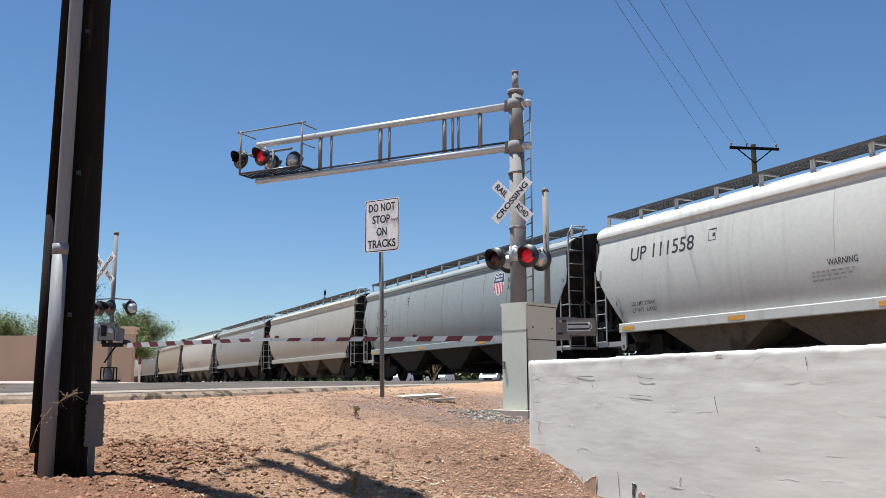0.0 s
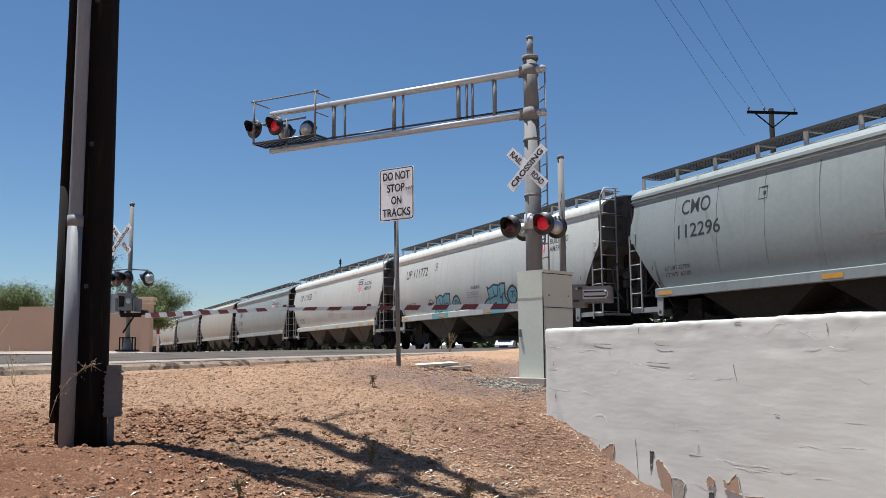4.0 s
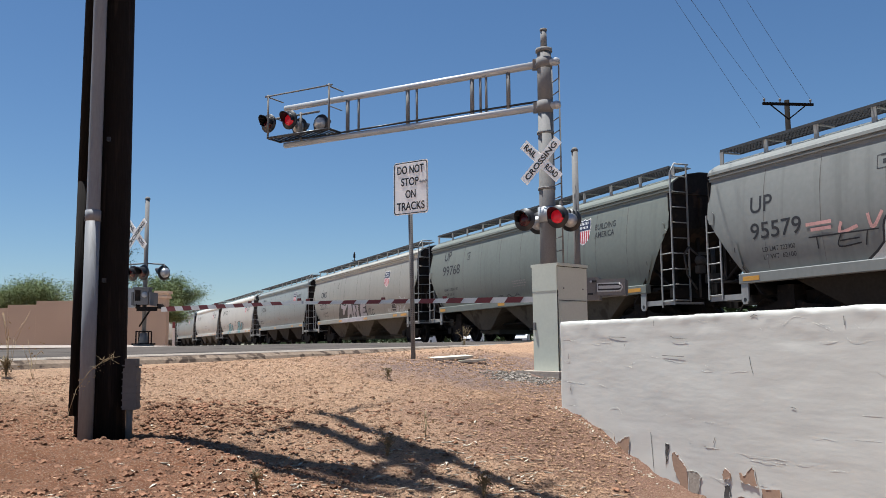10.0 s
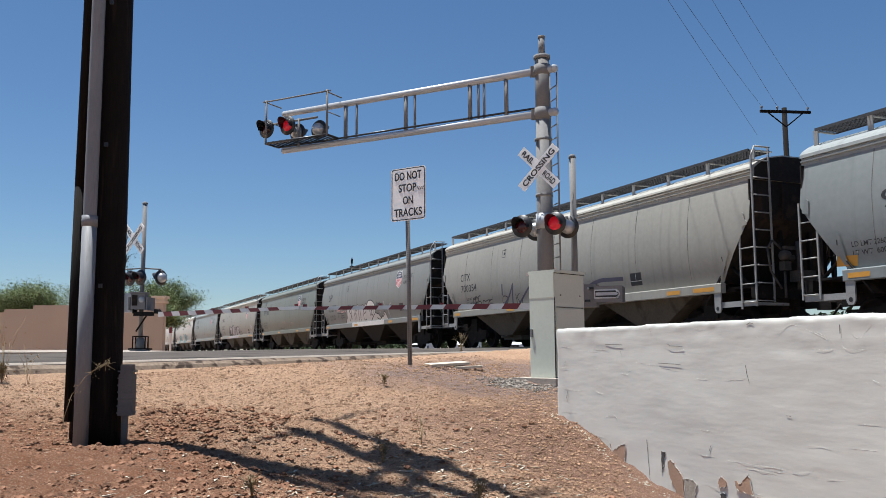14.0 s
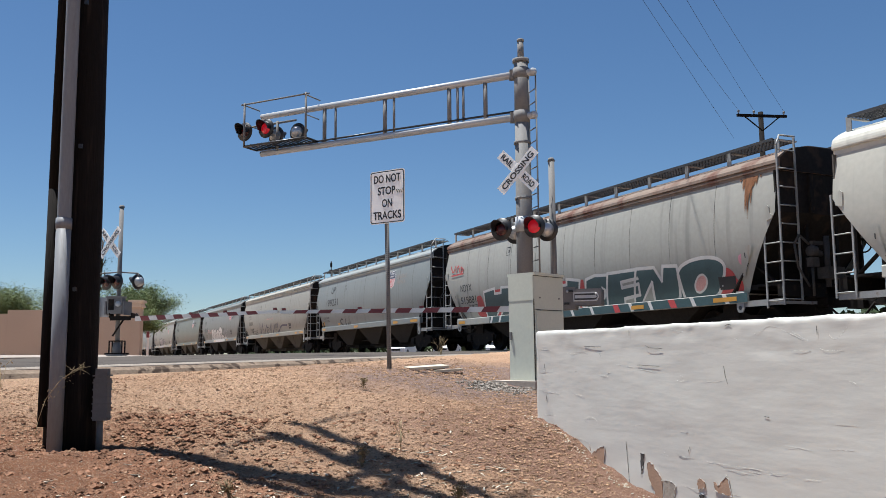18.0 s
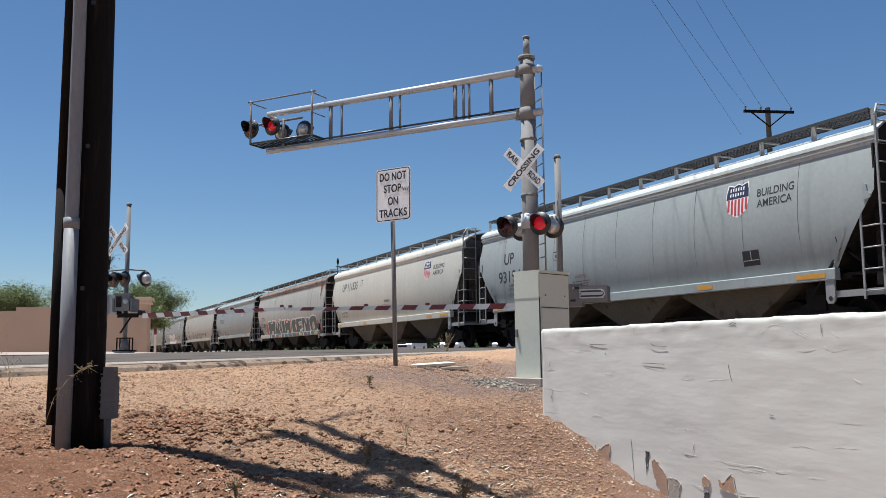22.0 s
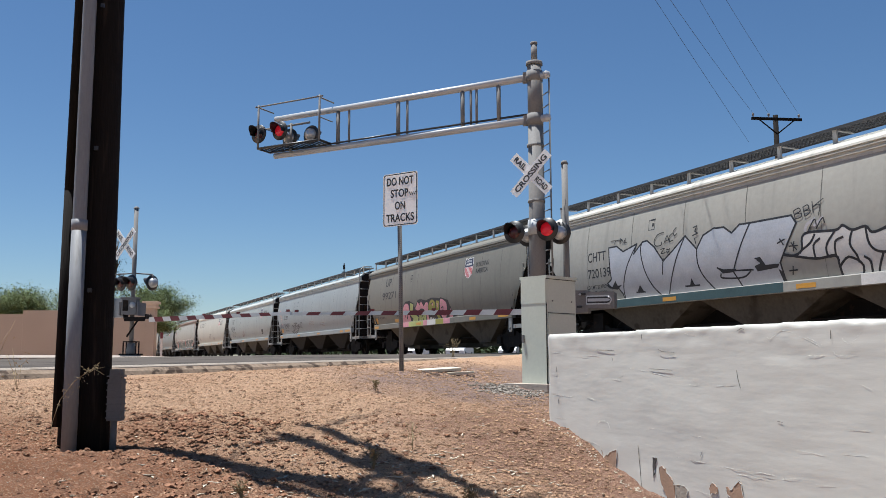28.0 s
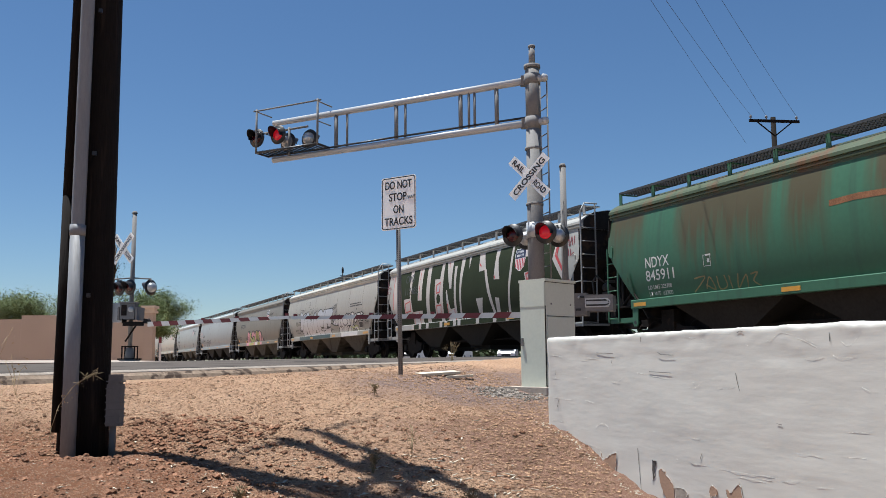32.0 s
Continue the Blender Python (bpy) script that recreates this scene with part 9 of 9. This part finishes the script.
def clutter():
    rng = random.Random(12)
    P_RED = surface("red_clods", (0.205, 0.108, 0.066), 0.95, 0, 0.6, 20, 60, 0.4, pieces=0.4)
    P_TAN = surface("tan_pebbles", (0.335, 0.212, 0.134), 0.95, 0, 0.5, 20, 60, 0.4, pieces=0.38)
    P_GREY = surface("grey_gravel", (0.20, 0.175, 0.15), 0.95, 0, 0.55, 20, 60, 0.4, pieces=0.75)
    P_PALE = surface("pale_chips", (0.527, 0.468, 0.374), 0.85, 0, 0.2, 20, 60, 0.2)
    tan, red, grey = [], [], []
    for _ in range(76000):
        y = 4.2 + 10.5 * rng.random() ** 1.4
        x = rng.uniform(-0.55, 0.2) * y
        u = (x - ROAD_P.x) * SIDE.x + (y - ROAD_P.y) * SIDE.y
        if u < 0.25:
            continue
        tan.append(stone(rng, x, y, 0.0035 + 0.0105 * rng.random() ** 3.2))
    for _ in range(16000):
        if rng.random() < 0.6:
            x, y = rng.gauss(-2.5, 0.9), rng.gauss(5.3, 0.55)
        else:
            x, y = rng.gauss(0.9, 0.5), rng.gauss(8.2, 1.3)
        if y < 3.8 or x * ACROSS.x + y * ACROSS.y > 4.33 and y < 8.5:
            continue
        (red if x < -0.6 else tan).append(stone(rng, x, y, 0.004 + (0.02 if x < -0.6 else 0.011) * rng.random() ** 3))
    for _ in range(20000):
        y = 4.3 + 7.0 * rng.random() ** 1.2
        x = rng.uniform(-0.56, 0.17) * y
        bed = noise.noise(Vector((x * 1.3, y * 1.3, 4)))
        if (x - ROAD_P.x) * SIDE.x + (y - ROAD_P.y) * SIDE.y < 0.3 or x * ACROSS.x + y * ACROSS.y > 4.3 and y < 8.5 or rng.random() > 0.45 + bed:
            continue
        (red if x + 0.35 * y < rng.gauss(0.3, 0.5) else tan).append(stone(rng, x, y, 0.004 + 0.014 * rng.random() ** 5))
    for _ in range(7000):
        k = rng.random()
        x, y = (rng.gauss(-2.4, 0.8), rng.gauss(5.15, 0.5)) if k < 0.75 else (rng.gauss(-1.85, 0.4), rng.gauss(7.0, 0.35)) if k < 0.9 else (rng.gauss(-0.6, 1.0), rng.gauss(6.6, 1.2))
        if y < 3.9 or x * ACROSS.x + y * ACROSS.y > 4.2 or (x + 2.565) ** 2 + (y - 6.6) ** 2 < 0.1:
            continue
        red.append(stone(rng, x, y, 0.006 + 0.026 * rng.random() ** 4))
    for _ in range(1500):
        x, y = rng.uniform(-3.0, -0.9), rng.uniform(4.0, 5.0)
        red.append(stone(rng, x, y, 0.004 + 0.02 * rng.random() ** 4))
    for _ in range(5200):
        if rng.random() < 0.45:
            x, y = rng.gauss(0.95, 0.2), rng.gauss(10.95, 0.3)
        else:
            x, y = rng.gauss(0.5, 1.1), rng.gauss(12.6, 1.0)
        if (x - ROAD_P.x) * SIDE.x + (y - ROAD_P.y) * SIDE.y < 0.3 or (x > 1.05 and y > 11.0):
            continue
        (grey if y < 11.6 and x > 0.4 else tan).append(stone(rng, x, y, 0.006 + 0.018 * rng.random() ** 2))
    scatter_mesh("pebbles", tan, P_TAN, "small tan pebbles on the sand", "pebbles")
    scatter_mesh("clods", red, P_RED, "reddish-brown clods of loose earth", "clods")
    scatter_mesh("gravel", grey, P_GREY, "grey and brown gravel by the cabinet", "gravel")
    chips = []
    for _ in range(420):
        if rng.random() < 0.65:
            x, y = rng.gauss(-1.1, 1.2), rng.gauss(5.3, 0.6)
        else:
            x, y = rng.gauss(0.3, 0.5), rng.gauss(6.4, 0.9)
        if y < 4 or x * ACROSS.x + y * ACROSS.y > 4.3:
            continue
        z = surface_at(x, y) + 0.012
        a, l, w = rng.uniform(0, 6.28), rng.uniform(0.015, 0.065), rng.uniform(0.004, 0.010)
        dx, dy = math.cos(a), math.sin(a)
        t = rng.uniform(-0.3, 0.3) * l
        chips.append(([(x - dx * l, y - dy * l, z), (x + dy * w, y - dx * w, z + 0.006), (x + dx * l, y + dy * l, z + t + 0.004), (x - dy * w, y + dx * w, z + 0.006), (x, y, z - 0.004)], [(0, 1, 2, 3), (0, 4, 1), (1, 4, 2), (2, 4, 3), (3, 4, 0)]))
    for _ in range(150):
        s = rng.uniform(0, 1)
        p = ACROSS * 4.30 + TRACK * (7.4 - 1.8 * s)
        x, y = p.x + rng.gauss(0, 0.03), p.y + rng.gauss(0, 0.03)
        chips.append(stone(rng, x, y, rng.uniform(0.003, 0.011)))
    scatter_mesh("dry_leaves", chips, P_PALE, "pale dry leaves and paint chips on the earth", "leaf litter")
    # broken board by the sign
    for c, s, a, lab in (((0.05, 12.9, 0), (0.58, 0.42, 0.035), 12, "broken pale board lying on the gravel"), ((0.36, 12.55, 0), (0.38, 0.09, 0.03), -8, "pale wooden strip lying on the gravel")):
        bm = bmesh.new()
        box(bm, (0, 0, 0), s)
        bevel(bm, 0.008)
        solo("board", bm, P_PALE, lab, "board", Matrix.Translation((c[0], c[1], surface_at(c[0], c[1]) + 0.035)) @ pose(0, 0, 0, 2, -3, a))


clutter()


def weed(x, y, h, n, seed, label, dense=True):
    """A dry weed: thin bent stalks, a few with seed heads."""
    rng = random.Random(seed)
    z = surface_at(x, y)
    t = thing("dry_weed", label, "weed", Matrix.Translation((x, y, z)), group="weeds on the verge")
    bm = bmesh.new()
    for _ in range(n):
        a = rng.uniform(0, 6.28)
        r = rng.uniform(0.05, 0.4) * h
        pts = [Vector((0, 0, -0.01)), Vector((math.cos(a) * r * 0.35, math.sin(a) * r * 0.35, h * rng.uniform(0.4, 0.6))), Vector((math.cos(a) * r, math.sin(a) * r, h * rng.uniform(0.7, 1.0)))]
        pipe(bm, pts, 0.0022, 4)
        if dense:
            for _ in range(3):
                q = pts[1].lerp(pts[2], rng.random())
                pipe(bm, [q, q + Vector((rng.uniform(-0.05, 0.05), rng.uniform(-0.05, 0.05), rng.uniform(0.0, 0.05)))], 0.0016, 3)
    tagged(part("stalk", bm, DRY_DARK if dense else DRY, t), kind="stuff")
    bm = bmesh.new()
    for _ in range(n * 3):
        a, r = rng.uniform(0, 6.28), rng.uniform(0, 0.35) * h
        c = Vector((math.cos(a) * r, math.sin(a) * r, h * rng.uniform(0.15, 0.95)))
        d = Vector((rng.uniform(-1, 1), rng.uniform(-1, 1), rng.uniform(-0.3, 1))) * 0.014
        e = d.cross(Vector((0.3, 0.8, 0.5))) * 0.5
        v = [bm.verts.new(c + o) for o in (-d, e, d, -e)]
        bm.faces.new(v)
    tagged(part("leaves", bm, DRY_DARK if dense else DRY, t), kind="stuff")


weed(-0.62, 9.3, 0.12, 14, 1, "small dry grass tuft on the sand")
weed(-0.42, 6.25, 0.15, 12, 2, "dry weed with dark leaves on the sand")
weed(-0.17, 7.0, 0.24, 5, 3, "thin upright dry weed on the sand", False)
weed(0.22, 5.55, 0.15, 14, 4, "dry grass tuft by the shadow")
weed(-2.95, 5.35, 0.3, 14, 5, "dry tangled weed on red earth")
weed(-4.44, 8.98, 0.68, 6, 6, "tall dry weed with seed heads at the road edge", False)
weed(-4.15, 8.9, 0.42, 4, 9, "thin dry weed at the road edge", False)
weed(-4.42, 8.9, 0.2, 34, 10, "low brown dry weed at the road edge")
weed(-1.1, 5.2, 0.14, 10, 7, "dry grass tuft in the shade")
weed(0.35, 18.2, 0.5, 16, 8, "low dark dry bush by the track")


def twig():
    """A weed stem leaning on the conduit."""
    t = thing("weed_stem", "thin pale weed stem with small leaves against the pole", "weed", Matrix.Translation((-2.62, 6.15, -0.72)))
    pts = [Vector(p) for p in ((0, 0, 0), (0.02, -0.02, 0.1), (0.07, -0.03, 0.25), (0.16, -0.04, 0.37), (0.27, -0.05, 0.45), (0.33, -0.05, 0.47))]
    bm = bmesh.new()
    pipe(bm, pts, 0.0022, 5)
    rng = random.Random(3)
    for k in range(16):
        q = pts[3].lerp(pts[5], rng.random())
        pipe(bm, [q, q + Vector((rng.uniform(-0.06, 0.06), rng.uniform(-0.03, 0.03), rng.uniform(-0.06, 0.07)))], 0.001, 4)
    part("stem", bm, DRY, t)
    bm = bmesh.new()
    for k in range(46):
        q = pts[2].lerp(pts[5], rng.random()) + Vector((rng.uniform(-0.03, 0.03), rng.uniform(-0.02, 0.02), rng.uniform(-0.04, 0.04)))
        d = Vector((rng.uniform(-1, 1), rng.uniform(-0.5, 0.5), rng.uniform(-1, 1))) * 0.007
        e = Vector((-d.z, 0.002, d.x)) * 0.5
        bm.faces.new([bm.verts.new(q + o) for o in (-d, e, d, -e)])
    tagged(part("leaves", bm, DRY, t), kind="stuff")


twig()


# ---------------------------------------------------------------- trees and things far off
def tree(x, y, h, spread, seed, label, dark=False, n=48000):
    """Desert tree: forked trunk, limbs and an open crown of small leaf clumps."""
    rng = random.Random(seed)
    t = thing("tree", label, "tree", Matrix.Translation((x, y, -0.1)), group="trees behind the wall")
    bm = bmesh.new()
    tips = []
    for _ in range(4):
        a = rng.uniform(0, 6.28)
        p = [Vector((0, 0, 0)), Vector((math.cos(a) * spread * 0.08, math.sin(a) * spread * 0.08, h * 0.3)), Vector((math.cos(a) * spread * 0.3, math.sin(a) * spread * 0.3, h * 0.62))]
        tube(bm, p[0], p[1], 0.03 * h, 0.02 * h, 7)
        tube(bm, p[1], p[2], 0.02 * h, 0.009 * h, 6)
        for _ in range(8):
            b = a + rng.uniform(-1.3, 1.3)
            q = p[2] + Vector((math.cos(b), math.sin(b), 0)) * spread * rng.uniform(0.1, 0.6) + Vector((0, 0, h * rng.uniform(-0.12, 0.34)))
            tube(bm, p[2], q, 0.008 * h, 0.003 * h, 5)
            tips.append(q)
            tips.append(p[2].lerp(q, 0.55))
    part("trunk", bm, BARK, t)
    verts, faces = [], []
    for _ in range(n):
        c = rng.choice(tips)
        o = Vector((rng.gauss(0, 1), rng.gauss(0, 1), rng.gauss(0, 0.6))) * spread * 0.13
        p = c + o
        d = Vector((rng.uniform(-1, 1), rng.uniform(-1, 1), rng.uniform(-0.8, 0.3))).normalized() * rng.uniform(0.035, 0.08)
        e = d.cross(Vector((rng.uniform(-1, 1), rng.uniform(-1, 1), 1))).normalized() * d.length * 0.35
        k = len(verts)
        verts += [p - d, p + e, p + d, p - e]
        faces.append((k, k + 1, k + 2, k + 3))
    me = bpy.data.meshes.new("crown")
    me.from_pydata(verts, [], faces)
    put("crown", me, LEAF_DARK if dark else LEAF, t)


LEAF_DARK = surface("dark_leaf", (0.03, 0.045, 0.018), 0.75, 0, 0.4, 1.5, 12, 0)
tree(-26.0, 50, 3.9, 3.4, 1, "grey-green desert tree behind the tan wall")
tree(-22.0, 52, 3.8, 3.6, 2, "grey-green desert tree behind the tan wall")
tree(-32.0, 52, 4.4, 4.2, 3, "grey-green desert tree behind the tan wall")
tree(-18.4, 56, 4.6, 3.0, 4, "grey-green desert tree behind the tan wall")
tree(-17.5, 50, 3.3, 2.2, 5, "grey-green desert tree by the gate pillar")
tree(-15.7, 47, 3.0, 1.8, 8, "grey-green desert tree by the gate pillar")
tree(-19.9, 54, 7.4, 1.7, 6, "tall dark green tree behind the tan wall", True, 1500)


def distance():
    """A dark belt of trees on the far side of the track, added to darken the gaps under the wagons, and low roofs
    behind it.
    """
    # the belt stands in for the shade seen beneath the train
    rng = random.Random(77)
    verts, faces = [], []
    for _ in range(15000):
        s = rng.uniform(-130, 330)
        a = 70 + rng.gauss(0, 3)
        top = 4.1 + 1.3 * noise.noise(Vector((s * 0.07, 0, 0))) + 0.7 * noise.noise(Vector((s * 0.4, 3, 0)))
        p = ACROSS * a + TRACK * s + Vector((0, 0, -0.3 + top * rng.random() ** 0.8))
        d = Vector((rng.uniform(-1, 1), rng.uniform(-1, 1), rng.uniform(-1, 1))).normalized() * rng.uniform(0.35, 0.8)
        e = d.cross(Vector((0.3, rng.uniform(-1, 1), 1))).normalized() * d.length * 0.6
        k = len(verts)
        verts += [p - d, p + e, p + d, p - e]
        faces.append((k, k + 1, k + 2, k + 3))
    me = bpy.data.meshes.new("hedge")
    me.from_pydata(verts, [], faces)
    tagged(put("hedge", me, LEAF_DARK), "added dark hedge beyond the railway, backing the gaps under the wagons", "hedge", kind="stuff")
    # slim mast with a lamp above the roofs of the wagons
    p = Vector((-12.5, 120, -0.2))
    t = thing("signal_post", "slim dark railway signal post far down the line", "signal", Matrix.Translation(p))
    bm = bmesh.new()
    tube(bm, (0, 0, 0), (0, 0, 13.0), 0.1, 0.07, 8)
    part("post", bm, STEEL_DARK, t)
    bm = bmesh.new()
    box(bm, (0, 0, 12.5), (0.26, 0.24, 0.6))
    box(bm, (0, 0, 11.8), (0.6, 0.2, 0.1))
    bevel(bm, 0.05)
    part("head", bm, STEEL_DARK, t)
    bm = bmesh.new()
    pipe(bm, [(0, 0, 11.2), (3.2, 0, 11.6)], 0.05, 6)
    part("bracket", bm, STEEL_DARK, t)


distance()

CAR_WHITE = surface("white_car_paint", (0.72, 0.73, 0.74), 0.3, 0, 0.04, 2, 30, 0, coat=0.5)
GLASS_DARK = surface("dark_car_glass", (0.02, 0.022, 0.025), 0.08, 0, 0.1, 2, 30, 0)


def waiting_car(m, label):
    """A car waiting beyond the crossing, nose towards the track (-y)."""
    t = thing("car", label, "car", m, group="cars waiting beyond the crossing")
    bm = bmesh.new()
    side = [(-2.2, 0.3), (-2.25, 0.75), (-2.0, 0.95), (-1.0, 1.05), (-0.35, 1.5), (1.3, 1.52), (2.0, 1.05), (2.2, 0.95), (2.22, 0.35)]
    prism(bm, side, -0.9, 0.9, Matrix(((0, 0, 1, 0), (1, 0, 0, 0), (0, 1, 0, 0), (0, 0, 0, 1))))
    bevel(bm, 0.08, 2, 0.3)
    body = part("body", bm, CAR_WHITE, t)
    bm = bmesh.new()
    prism(bm, [(-0.72, -0.02), (0.72, -0.02), (0.62, 0.55), (-0.62, 0.55)], 0, 0.02, Matrix.Translation((0, -0.98, 1.07)) @ Matrix.Rotation(radians(34), 4, "X"))
    part("windscreen", bm, GLASS_DARK, t)
    bm = bmesh.new()
    box(bm, (0, -2.24, 0.62), (0.9, 0.03, 0.2))
    part("grille", bm, BLACK, t)
    for sx in (-0.66, 0.66):
        bm = bmesh.new()
        box(bm, (sx, -2.2, 0.72), (0.34, 0.08, 0.15))
        bevel(bm, 0.03)
        part("headlight", bm, ALU, t)
        for y in (-1.35, 1.35):
            bm = bmesh.new()
            lathe(bm, [(0, -0.1), (0.2, -0.1), (0.33, -0.09), (0.34, 0), (0.33, 0.09), (0.2, 0.1), (0, 0.1)], (sx * 1.25, y, 0.33), (1, 0, 0), 18)
            part("wheel", bm, BLACK, t)
    return t


for x, y, r, lab in ((-1.9, 88.0, 20, "white car waiting beyond the railway crossing"), (2.4, 88.0, 15, "white car waiting beyond the railway crossing"), (7.6, 92.0, 10, "white pickup-sized car waiting beyond the crossing")):
    waiting_car(pose(x, y, -0.15, 0, 0, -r), lab)

# ---------------------------------------------------------------- what moves
def share_keys(ob, first):
    """Gives ob the same turning keys as the first of its kind."""
    ob.rotation_mode = "QUATERNION"
    keys = ob.animation_data_create()
    keys.action = first.animation_data.action
    keys.action_slot = first.animation_data.action_slot


def motions():
    first = {}
    turns = [(k / 15, -(run(k / 15) - run(0)) / 0.43) for k in range(481)]
    for ob in list(scene.objects):
        if ob.name.split(".")[0] == "wheelset":
            place = tuple(round(v, 3) for v in ob.matrix_local.translation)
            if place in first:
                share_keys(ob, first[place])
            else:
                first[place] = ob
                walk(ob, [(t, Matrix.Translation(place) @ Matrix.Rotation(-a, 4, "Y")) for t, a in turns])
    for car, lead, B, i in TRAIN:
        walk(car, [(t, train_pose(run(t) + lead)) for t in (0, 4, 8, 12, 16, 20, 24, 28, 32)])


motions()
